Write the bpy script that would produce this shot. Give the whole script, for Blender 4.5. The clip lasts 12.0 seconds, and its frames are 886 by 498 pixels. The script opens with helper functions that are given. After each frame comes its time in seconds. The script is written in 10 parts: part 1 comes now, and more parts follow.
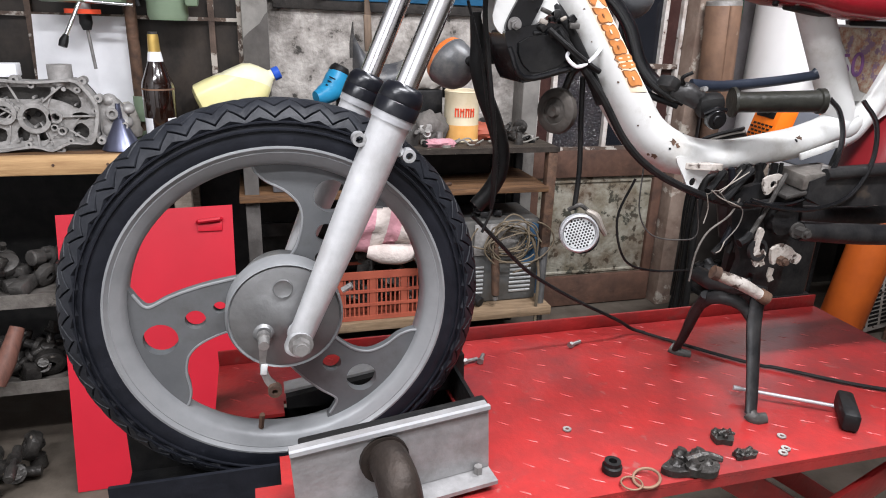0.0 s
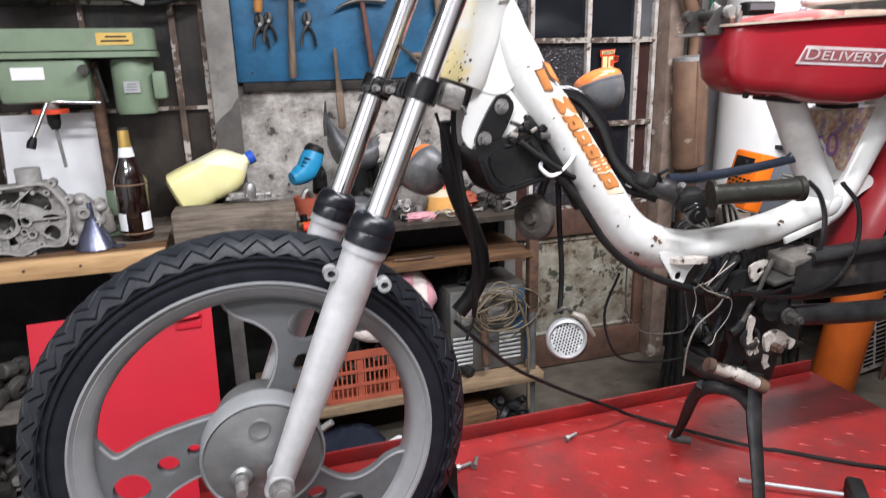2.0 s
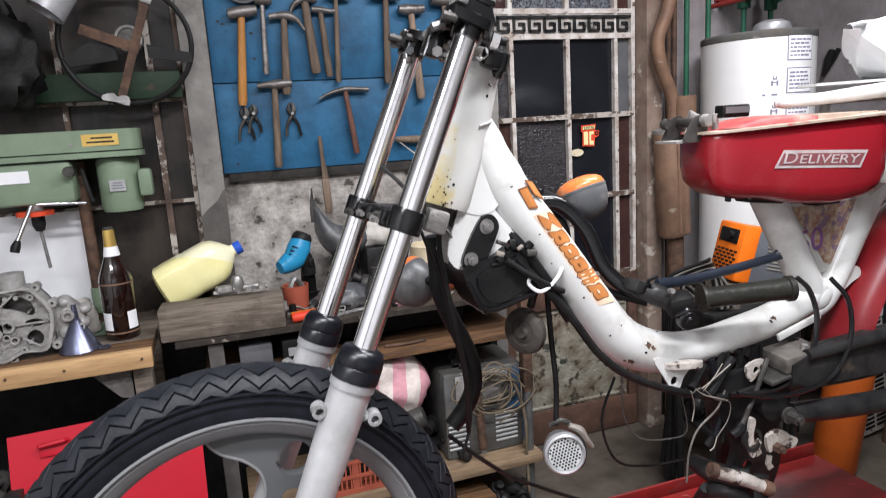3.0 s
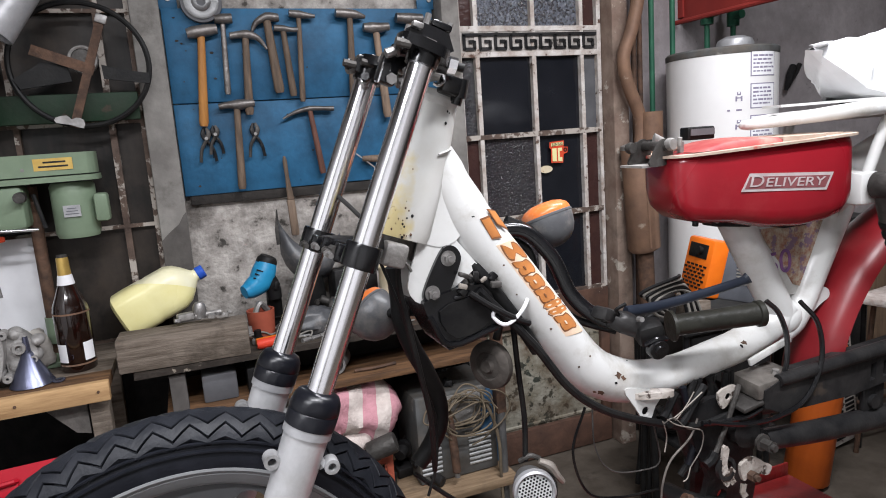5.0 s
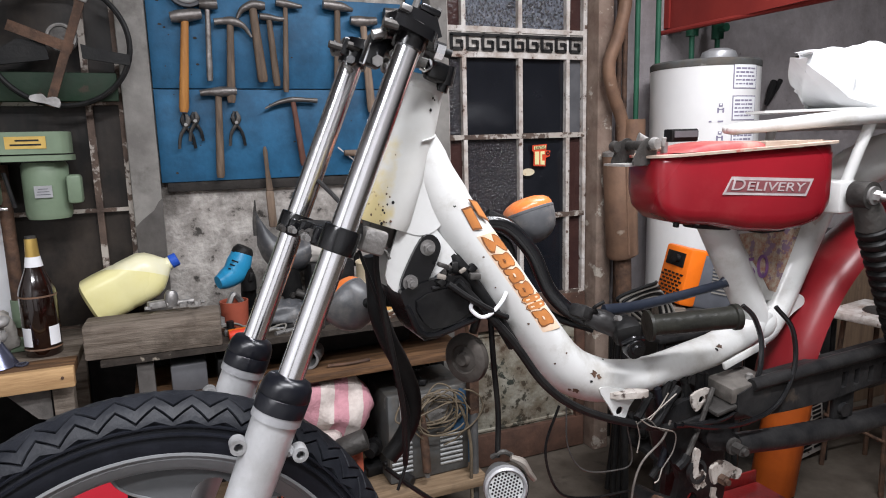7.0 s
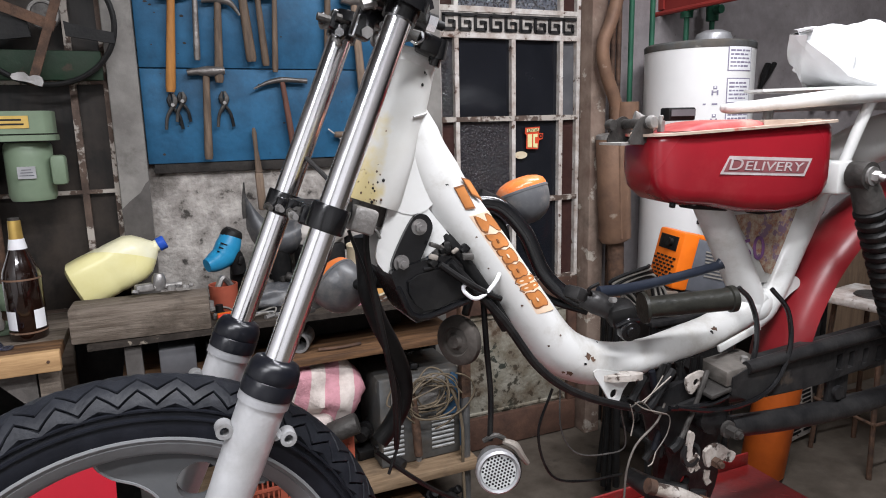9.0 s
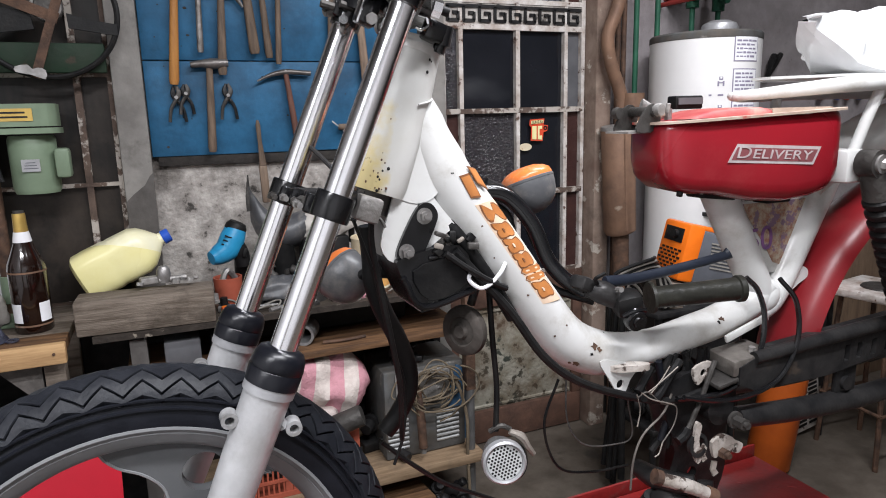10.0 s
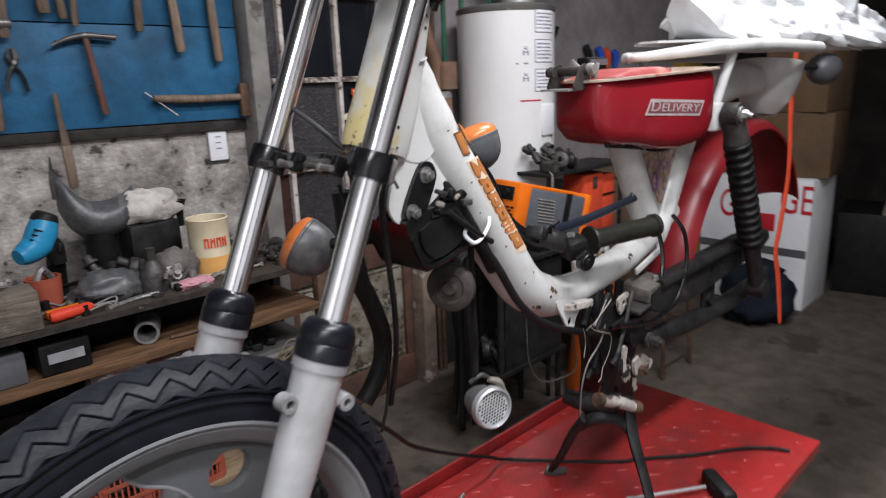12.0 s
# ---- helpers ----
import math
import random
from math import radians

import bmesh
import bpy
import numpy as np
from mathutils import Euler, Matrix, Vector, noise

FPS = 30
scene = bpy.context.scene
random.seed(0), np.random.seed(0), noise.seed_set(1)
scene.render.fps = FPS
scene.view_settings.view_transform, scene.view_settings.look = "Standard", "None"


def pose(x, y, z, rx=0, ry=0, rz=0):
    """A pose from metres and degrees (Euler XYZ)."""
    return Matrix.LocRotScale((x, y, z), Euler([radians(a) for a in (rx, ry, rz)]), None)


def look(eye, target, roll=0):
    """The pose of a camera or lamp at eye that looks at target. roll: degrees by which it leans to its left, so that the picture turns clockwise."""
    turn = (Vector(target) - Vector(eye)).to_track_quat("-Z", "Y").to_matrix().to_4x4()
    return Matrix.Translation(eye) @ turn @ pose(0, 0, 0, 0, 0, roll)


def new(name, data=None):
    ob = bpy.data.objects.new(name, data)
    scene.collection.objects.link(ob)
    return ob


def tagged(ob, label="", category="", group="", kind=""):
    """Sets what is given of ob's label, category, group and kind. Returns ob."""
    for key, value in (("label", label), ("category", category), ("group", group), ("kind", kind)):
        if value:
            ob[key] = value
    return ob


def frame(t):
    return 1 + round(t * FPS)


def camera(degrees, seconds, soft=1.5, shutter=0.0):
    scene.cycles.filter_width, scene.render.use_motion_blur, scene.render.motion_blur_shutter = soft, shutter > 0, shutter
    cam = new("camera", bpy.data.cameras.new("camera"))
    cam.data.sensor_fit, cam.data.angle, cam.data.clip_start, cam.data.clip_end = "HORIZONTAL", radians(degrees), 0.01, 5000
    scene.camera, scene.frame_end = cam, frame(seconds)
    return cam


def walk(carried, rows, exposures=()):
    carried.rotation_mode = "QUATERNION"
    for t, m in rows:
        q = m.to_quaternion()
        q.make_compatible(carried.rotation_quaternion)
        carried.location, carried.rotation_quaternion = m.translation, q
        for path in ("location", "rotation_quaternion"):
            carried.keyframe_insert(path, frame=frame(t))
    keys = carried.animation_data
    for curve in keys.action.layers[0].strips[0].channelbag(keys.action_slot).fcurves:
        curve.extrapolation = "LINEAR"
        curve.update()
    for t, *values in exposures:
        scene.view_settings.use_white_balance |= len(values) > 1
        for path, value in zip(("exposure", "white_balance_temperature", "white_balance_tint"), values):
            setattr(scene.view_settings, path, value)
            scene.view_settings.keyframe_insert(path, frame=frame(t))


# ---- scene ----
cam = camera(67.8, 12.0, soft=1.0, shutter=0.4)
PATH = [
    (0, (0.047, -0.006, 1.214), (0.578, 1.806, 0.554), 2.0),
    (0.5, (0.044, -0.001, 1.216), (0.575, 1.806, 0.544), 2.1),
    (1, (0.048, 0.009, 1.216), (0.576, 1.808, 0.521), 1.5),
    (1.5, (0.054, 0.018, 1.246), (0.569, 1.842, 0.607), 0.5),
    (2, (0.076, 0.054, 1.306), (0.653, 1.892, 0.767), -1.4),
    (2.5, (0.089, 0.072, 1.351), (0.71, 1.92, 0.903), -2.6),
    (3, (0.092, 0.082, 1.386), (0.715, 1.946, 1.015), -3.5),
    (3.5, (0.108, 0.09, 1.411), (0.763, 1.952, 1.088), -4.6),
    (5.5, (0.124, 0.116, 1.401), (0.834, 1.954, 1.062), -3.8),
    (6, (0.12, 0.107, 1.399), (0.821, 1.957, 1.106), -3.0),
    (6.5, (0.124, 0.117, 1.391), (0.862, 1.95, 1.082), -2.0),
    (7, (0.125, 0.123, 1.384), (0.887, 1.943, 1.053), -1.5),
    (9, (0.132, 0.141, 1.374), (0.913, 1.944, 0.998), -1.3),
    (9.5, (0.133, 0.144, 1.37), (0.924, 1.941, 0.99), -0.9),
    (10, (0.132, 0.146, 1.367), (0.9, 1.95, 0.974), -1.5),
    (10.5, (0.133, 0.147, 1.365), (0.9, 1.95, 0.966), -0.8),
    (11, (0.147, 0.172, 1.369), (1.012, 1.919, 0.923), -1.3),
    (11.5, (0.07, 0.222, 1.371), (1.162, 1.837, 0.924), -0.2),
    (12, (-0.113, 0.297, 1.357), (1.232, 1.694, 0.868), -2.2),
]
walk(cam, [(t, look(eye, target, roll)) for t, eye, target, roll in PATH],
     [(0.0, 0.42), (1.0, 0.41), (2.0, 0.38), (3.0, 0.14), (3.5, 0.01), (4.0, -0.04), (5.5, -0.05), (10.7, -0.05), (11.5, -0.12), (12.0, -0.36)])

# ---- light ----
scene.view_settings.exposure = 0.0
world = bpy.data.worlds.new("world")
scene.world = world
world.use_nodes = True
world.node_tree.nodes["Background"].inputs[0].default_value = (0.05, 0.06, 0.08, 1)
world.node_tree.nodes["Background"].inputs[1].default_value = 0.1


def tube_light(x, y, z, length, power, turn=0.0, width=0.16):
    """A ceiling fluorescent fitting's light."""
    lamp = bpy.data.lights.new("ceiling_tube_light", "AREA")
    lamp.shape, lamp.size, lamp.size_y, lamp.energy = "RECTANGLE", length, width, power
    lamp.color = (0.942, 0.950, 1.0)
    ob = new("ceiling_tube_light", lamp)
    ob.matrix_world = pose(x, y, z, 0, 0, turn)
    return ob


tube_light(0.55, 0.02, 2.74, 1.25, 77, 0)
tube_light(1.55, 0.92, 2.74, 1.25, 60, 0)
tube_light(-0.95, -0.50, 2.68, 1.25, 64, 0)

# ---- building helpers ----
class Geo:
    """Collects vertices and faces of one mesh."""

    def __init__(self):
        self.v, self.f = [], []

    def add(self, verts, faces):
        n = len(self.v)
        self.v += [tuple(p) for p in verts]
        self.f += [tuple(n + i for i in face) for face in faces]
        return self

    def moved(self, m):
        self.v = [tuple(m @ Vector(p)) for p in self.v]
        return self

    def box(self, centre, size, turn=None, bevel=0.0):
        c = Vector(centre)
        h = Vector(size) / 2
        rot = turn if turn is not None else Matrix.Identity(3)
        if bevel <= 0:
            vs = [c + rot @ Vector((sx * h.x, sy * h.y, sz * h.z)) for sz in (-1, 1) for sy in (-1, 1) for sx in (-1, 1)]
            return self.add(vs, [(0, 2, 3, 1), (4, 5, 7, 6), (0, 1, 5, 4), (2, 6, 7, 3), (0, 4, 6, 2), (1, 3, 7, 5)])
        b = min(bevel, 0.45 * min(size))
        bm = bmesh.new()
        bmesh.ops.create_cube(bm, size=1.0)
        for v in bm.verts:
            v.co = Vector((v.co.x * size[0], v.co.y * size[1], v.co.z * size[2]))
        bmesh.ops.bevel(bm, geom=list(bm.edges), offset=b, segments=2, profile=0.5, affect="EDGES")
        return self.take(bm, Matrix.Translation(c) @ rot.to_4x4())

    def take(self, bm, m=Matrix.Identity(4)):
        bm.verts.index_update()
        self.add([m @ v.co for v in bm.verts], [[v.index for v in f.verts] for f in bm.faces])
        bm.free()
        return self

    def cyl(self, a, b, r0, r1=None, n=16, caps=True):
        r1 = r0 if r1 is None else r1
        a, b = Vector(a), Vector(b)
        return self.rings([(a, r0), (b, r1)], n, caps)

    def rings(self, rows, n=16, caps=True, close=False, flat=(1.0, 1.0)):
        """A skin over circles, given by centre and radius, along a line."""
        pts = [Vector(p) for p, _ in rows]
        count = len(pts)
        side = None
        vs, fs = [], []
        for i, (p, r) in enumerate(rows):
            nxt = pts[(i + 1) % count] if close else pts[min(i + 1, count - 1)]
            prv = pts[i - 1] if close or i else pts[0]
            d = nxt - prv
            if d.length < 1e-9:
                d = Vector((0, 0, 1))
            d.normalize()
            if side is None:
                ref = Vector((0, 1, 0)) if abs(d.y) < 0.9 else Vector((1, 0, 0))
                side = d.cross(ref).normalized()
            else:
                side = (side - d * side.dot(d)).normalized()
            up = d.cross(side)
            for k in range(n):
                a = 2 * math.pi * k / n
                vs.append(Vector(p) + r * (flat[0] * math.cos(a) * side + flat[1] * math.sin(a) * up))
        last = count if close else count - 1
        for i in range(last):
            j = (i + 1) % count
            for k in range(n):
                l = (k + 1) % n
                fs.append((i * n + k, i * n + l, j * n + l, j * n + k))
        if caps and not close:
            fs.append(tuple(reversed(range(n))))
            fs.append(tuple((count - 1) * n + k for k in range(n)))
        return self.add(vs, fs)

    def tube(self, pts, r, n=8, steps=6, close=False, flat=(1.0, 1.0)):
        """A bent round bar through the points; r: one radius or one for each point."""
        radii = list(r) if isinstance(r, (list, tuple)) else [r] * len(pts)
        return self.rings(curve_rows(pts, radii, steps, close), n, True, close, flat)

    def lathe(self, profile, origin, axis=(0, 0, 1), n=32, close=False):
        """Turns (radius, height) pairs round an axis."""
        q = Vector((0, 0, 1)).rotation_difference(Vector(axis).normalized()).to_matrix()
        o = Vector(origin)
        vs, fs = [], []
        for r, h in profile:
            for k in range(n):
                a = 2 * math.pi * k / n
                vs.append(o + q @ Vector((r * math.cos(a), r * math.sin(a), h)))
        m = len(profile)
        for i in range(m if close else m - 1):
            j = (i + 1) % m
            for k in range(n):
                l = (k + 1) % n
                fs.append((i * n + k, i * n + l, j * n + l, j * n + k))
        return self.add(vs, fs)

    def ball(self, centre, radii, n=16, m=10, turn=None):
        rows = []
        rot = turn if turn is not None else Matrix.Identity(3)
        c = Vector(centre)
        vs, fs = [], []
        for i in range(m + 1):
            b = math.pi * i / m
            for k in range(n):
                a = 2 * math.pi * k / n
                vs.append(c + rot @ Vector((radii[0] * math.sin(b) * math.cos(a), radii[1] * math.sin(b) * math.sin(a), -radii[2] * math.cos(b))))
        for i in range(m):
            for k in range(n):
                l = (k + 1) % n
                fs.append((i * n + k, i * n + l, (i + 1) * n + l, (i + 1) * n + k))
        return self.add(vs, fs)

    def plate(self, outer, thick, m=Matrix.Identity(4), holes=(), bevel=0.0):
        """A flat plate: outline and holes in x, y; thick along z from 0."""
        bm = bmesh.new()
        loops = []
        for loop in (outer, *holes):
            vs = [bm.verts.new((p[0], p[1], 0)) for p in loop]
            loops.append(vs)
            for i in range(len(vs)):
                bm.edges.new((vs[i - 1], vs[i]))
        bmesh.ops.triangle_fill(bm, edges=list(bm.edges), use_beauty=True, use_dissolve=False)
        bm.verts.index_update()
        low = [v.co.copy() for v in bm.verts]
        faces = [[v.index for v in f.verts] for f in bm.faces]
        if bm.faces and bm.faces[:][0].normal.z > 0:
            faces = [f[::-1] for f in faces]
        n = len(low)
        vs = low + [p + Vector((0, 0, thick)) for p in low]
        fs = faces + [[n + i for i in f[::-1]] for f in faces]
        for loop in loops:
            ids = [v.index for v in loop]
            for i in range(len(ids)):
                fs.append((ids[i - 1], ids[i], n + ids[i], n + ids[i - 1]))
        bm.free()
        return self.add([m @ p for p in vs], fs)


def curve_rows(pts, radii, steps=6, close=False):
    """A smooth line through points, as rows of centre and radius."""
    p = [Vector(q) for q in pts]
    n = len(p)
    if n == 2:
        return [(p[0], radii[0]), (p[1], radii[1])]
    rows = []
    for i in range(n if close else n - 1):
        a, b = p[i], p[(i + 1) % n]
        z = p[i - 1] if (close or i) else a * 2 - b
        c = p[(i + 2) % n] if (close or i + 2 < n) else b * 2 - a
        for s in range(steps):
            t = s / steps
            q = 0.5 * (2 * a + (b - z) * t + (2 * z - 5 * a + 4 * b - c) * t * t + (3 * a - z - 3 * b + c) * t ** 3)
            rows.append((q, radii[i] + (radii[(i + 1) % n] - radii[i]) * t))
    if not close:
        rows.append((p[-1], radii[-1]))
    return rows


def smooth2d(pts, steps=5):
    return [(q.x, q.y) for q, _ in curve_rows([(a, b, 0) for a, b in pts], [0] * len(pts), steps, True)]


def ring2d(x, y, r, n=20):
    return [(x + r * math.cos(2 * math.pi * k / n), y + r * math.sin(2 * math.pi * k / n)) for k in range(n)]


def thing(name, base, label, category, group="", kind=""):
    """An Empty at the base of a thing, that its parts hang from."""
    ob = new(name)
    ob.empty_display_size = 0.05
    ob.location = base
    return tagged(ob, label, category, group, kind)


def origin_of(ob):
    """Where a thing's own place is; parts are built in world places."""
    return Vector(ob.location) if ob.parent is None else Vector((0, 0, 0))


def mesh_of(name, geo, material, smooth=40.0):
    me = bpy.data.meshes.new(name)
    me.from_pydata([tuple(p) for p in geo.v], [], [tuple(f) for f in geo.f])
    me.materials.append(material)
    bm = bmesh.new()
    bm.from_mesh(me)
    bmesh.ops.recalc_face_normals(bm, faces=list(bm.faces))
    limit = radians(smooth)
    for f in bm.faces:
        f.smooth = smooth > 0
    for e in bm.edges:
        e.smooth = len(e.link_faces) == 2 and e.calc_face_angle(0) < limit
    bm.to_mesh(me)
    bm.free()
    return me


def part(name, geo, material, parent=None, label="", smooth=40.0):
    """One mesh object, built in world places, under a thing or a part."""
    ob = new(name, mesh_of(name, geo, material, smooth))
    if parent is not None:
        ob.parent = parent
        ob.matrix_parent_inverse = Matrix.Translation(-origin_of(parent))
    return tagged(ob, label)


def solo(name, geo, material, label, category, group="", kind="", smooth=40.0):
    """A thing that is one mesh, with its origin at its base."""
    zs = [p[2] for p in geo.v]
    base = Vector((sum(p[0] for p in geo.v) / len(zs), sum(p[1] for p in geo.v) / len(zs), min(zs)))
    geo.v = [tuple(Vector(p) - base) for p in geo.v]
    ob = new(name, mesh_of(name, geo, material, smooth))
    ob.location = base
    return tagged(ob, label, category, group, kind)


def rot(rx=0, ry=0, rz=0):
    return Euler([radians(a) for a in (rx, ry, rz)]).to_matrix()


def facing(origin, right=(1, 0, 0), up=(0, 0, 1)):
    """A pose that lays a flat outline's x along right and y along up, its thickness towards right x up."""
    r, u = Vector(right).normalized(), Vector(up).normalized()
    w = r.cross(u).normalized()
    return Matrix(((r.x, u.x, w.x, origin[0]), (r.y, u.y, w.y, origin[1]), (r.z, u.z, w.z, origin[2]), (0, 0, 0, 1)))


def letters(text, size, m, material, name, parent, depth=0.0006):
    cu = bpy.data.curves.new(name, "FONT")
    cu.body, cu.size, cu.extrude = text, size, depth
    cu.align_x, cu.align_y = "CENTER", "CENTER"
    tmp = new(name, cu)
    me = bpy.data.meshes.new_from_object(tmp)
    bpy.data.objects.remove(tmp)
    me.transform(m)
    me.materials.clear()
    me.materials.append(material)
    ob = new(name, me)
    if parent is not None:
        ob.parent = parent
        ob.matrix_parent_inverse = Matrix.Translation(-origin_of(parent))
    return ob

# ---- materials ----
def surface(name, a, b=None, rough=0.5, metal=0.0, scale=14.0, bump=0.15, spots=None, spot_at=0.62, spot_scale=9.0,
            spot_rough=0.8, grain=(1, 1, 1), coat=0.0, vary=0.0, bump_scale=4.0, transmission=0.0, spread=0.12, grime=None, grime_at=0.5, grime_scale=4.0):
    """A worn surface: two colours mixed by noise, blotches of a third, fine relief and uneven gloss."""
    m = bpy.data.materials.new(name)
    m.use_nodes = True
    t = m.node_tree
    nodes, link = t.nodes, t.links.new
    bs = nodes["Principled BSDF"]
    co = nodes.new("ShaderNodeTexCoord")
    mp = nodes.new("ShaderNodeMapping")
    mp.inputs["Scale"].default_value = grain
    link(co.outputs["Object"], mp.inputs[0])
    fine = nodes.new("ShaderNodeTexNoise")
    fine.inputs["Scale"].default_value, fine.inputs["Detail"].default_value, fine.inputs["Roughness"].default_value = scale, 7, 0.62
    link(mp.outputs[0], fine.inputs["Vector"])
    ramp = nodes.new("ShaderNodeMapRange")
    ramp.inputs[1].default_value, ramp.inputs[2].default_value = 0.36, 0.66
    link(fine.outputs[0], ramp.inputs[0])
    mix = nodes.new("ShaderNodeMix")
    mix.data_type = "RGBA"
    b = b or tuple(c * 0.75 for c in a)
    mix.inputs[6].default_value, mix.inputs[7].default_value = (*a, 1), (*b, 1)
    link(ramp.outputs[0], mix.inputs[0])
    colour = mix.outputs[2]
    rough_out = nodes.new("ShaderNodeMapRange")
    rough_out.inputs[3].default_value, rough_out.inputs[4].default_value = max(0.03, rough - spread), min(1, rough + spread)
    broad = nodes.new("ShaderNodeTexNoise")
    broad.inputs["Scale"].default_value, broad.inputs["Detail"].default_value = scale * 0.3, 4
    link(mp.outputs[0], broad.inputs["Vector"])
    link(broad.outputs[0], rough_out.inputs[0])
    rough_end = rough_out.outputs[0]
    if spots:
        sp = nodes.new("ShaderNodeTexNoise")
        sp.inputs["Scale"].default_value, sp.inputs["Detail"].default_value, sp.inputs["Roughness"].default_value = spot_scale, 8, 0.6
        link(co.outputs["Object"], sp.inputs["Vector"])
        mask = nodes.new("ShaderNodeMapRange")
        mask.inputs[1].default_value, mask.inputs[2].default_value = spot_at, spot_at + 0.05
        link(sp.outputs[0], mask.inputs[0])
        mix2 = nodes.new("ShaderNodeMix")
        mix2.data_type = "RGBA"
        link(mask.outputs[0], mix2.inputs[0])
        link(colour, mix2.inputs[6])
        mix2.inputs[7].default_value = (*spots, 1)
        colour = mix2.outputs[2]
        mr = nodes.new("ShaderNodeMix")
        link(mask.outputs[0], mr.inputs[0])
        link(rough_end, mr.inputs[2])
        mr.inputs[3].default_value = spot_rough
        rough_end = mr.outputs[0]
    if grime:
        gn = nodes.new("ShaderNodeTexNoise")
        gn.inputs["Scale"].default_value, gn.inputs["Detail"].default_value, gn.inputs["Roughness"].default_value = grime_scale, 6, 0.7
        link(co.outputs["Object"], gn.inputs["Vector"])
        gmask = nodes.new("ShaderNodeMapRange")
        gmask.inputs[1].default_value, gmask.inputs[2].default_value, gmask.inputs[4].default_value = grime_at, grime_at + 0.22, 0.8
        link(gn.outputs[0], gmask.inputs[0])
        gmix = nodes.new("ShaderNodeMix")
        gmix.data_type = "RGBA"
        link(gmask.outputs[0], gmix.inputs[0])
        link(colour, gmix.inputs[6])
        gmix.inputs[7].default_value = (*grime, 1)
        colour = gmix.outputs[2]
    if vary:
        info = nodes.new("ShaderNodeObjectInfo")
        hsv = nodes.new("ShaderNodeHueSaturation")
        vr = nodes.new("ShaderNodeMapRange")
        vr.inputs[3].default_value, vr.inputs[4].default_value = 1 - vary, 1 + vary
        link(info.outputs["Random"], vr.inputs[0])
        link(vr.outputs[0], hsv.inputs["Value"])
        link(colour, hsv.inputs["Color"])
        colour = hsv.outputs[0]
    link(colour, bs.inputs["Base Color"])
    link(rough_end, bs.inputs["Roughness"])
    bs.inputs["Metallic"].default_value = metal
    bs.inputs["Specular IOR Level"].default_value = 0.5 if metal > 0.4 or rough < 0.25 else (0.34 if rough < 0.4 else 0.20)
    bs.inputs["Coat Weight"].default_value = coat
    bs.inputs["Coat Roughness"].default_value = 0.15
    if transmission:
        bs.inputs["Transmission Weight"].default_value = transmission
    if bump:
        bn = nodes.new("ShaderNodeTexNoise")
        bn.inputs["Scale"].default_value, bn.inputs["Detail"].default_value = scale * bump_scale, 6
        link(mp.outputs[0], bn.inputs["Vector"])
        bp = nodes.new("ShaderNodeBump")
        bp.inputs["Strength"].default_value, bp.inputs["Distance"].default_value = bump, 0.01
        link(bn.outputs[0], bp.inputs["Height"])
        link(bp.outputs[0], bs.inputs["Normal"])
    return m


M_RUBBER = surface("tyre_rubber", (0.0048, 0.0056, 0.0085), (0.0092, 0.0102, 0.0145), 0.55, scale=30, bump=0.1)
M_TREAD = surface("tread_rubber", (0.0085, 0.0094, 0.0125), (0.0165, 0.0178, 0.022), 0.46, scale=40, bump=0.12)
M_MAG = surface("grey_painted_mag", (0.175, 0.18, 0.185), (0.225, 0.228, 0.232), 0.42, 0.15, scale=10, bump=0.06)
M_SPOKE = surface("grey_painted_spoke", (0.082, 0.085, 0.089), (0.110, 0.112, 0.115), 0.5, 0.1, scale=9, bump=0.06, grime=(0.050, 0.049, 0.047), grime_at=0.52, grime_scale=9)
M_RIMLIP = surface("worn_rim_edge", (0.42, 0.42, 0.43), (0.30, 0.30, 0.31), 0.38, 0.35, scale=18, bump=0.06)
M_OILY = surface("black_oil_coated_casting", (0.050, 0.046, 0.042), (0.020, 0.018, 0.017), 0.38, 0.4, scale=26, bump=0.35, spots=(0.15, 0.13, 0.11), spot_at=0.66, spot_scale=30)
M_LAMPFACE = surface("pale_lamp_grille", (0.55, 0.56, 0.56), (0.42, 0.43, 0.43), 0.35, 0.2, scale=40, bump=0.1)
M_DRUM = surface("dull_aluminium", (0.20, 0.20, 0.20), (0.145, 0.145, 0.145), 0.42, 0.6, scale=16, bump=0.12)
M_SILVER = surface("silver_fork_paint", (0.50, 0.50, 0.507), (0.42, 0.42, 0.427), 0.40, 0.35, scale=30, bump=0.07, grime=(0.36, 0.35, 0.345), grime_at=0.55, grime_scale=14)
M_LUG = surface("scraped_fork_lug", (0.36, 0.36, 0.365), (0.22, 0.215, 0.21), 0.42, 0.35, scale=34, bump=0.12)
M_HORN = surface("dusty_horn_face", (0.066, 0.057, 0.050), (0.032, 0.028, 0.025), 0.7, 0.1, scale=22, bump=0.2)
M_CHROME = surface("chrome", (0.93, 0.93, 0.95), (0.89, 0.89, 0.92), 0.17, 1.0, scale=30, bump=0.0, spread=0.04)
M_STEEL = surface("worn_steel", (0.34, 0.33, 0.32), (0.19, 0.18, 0.175), 0.46, 0.75, scale=30, bump=0.1)
M_BLACKGLOSS = surface("black_satin_plastic", (0.0035, 0.0035, 0.004), (0.007, 0.007, 0.008), 0.22, scale=20, bump=0.03, spread=0.06)
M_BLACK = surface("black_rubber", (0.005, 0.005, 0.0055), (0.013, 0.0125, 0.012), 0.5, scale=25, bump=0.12)
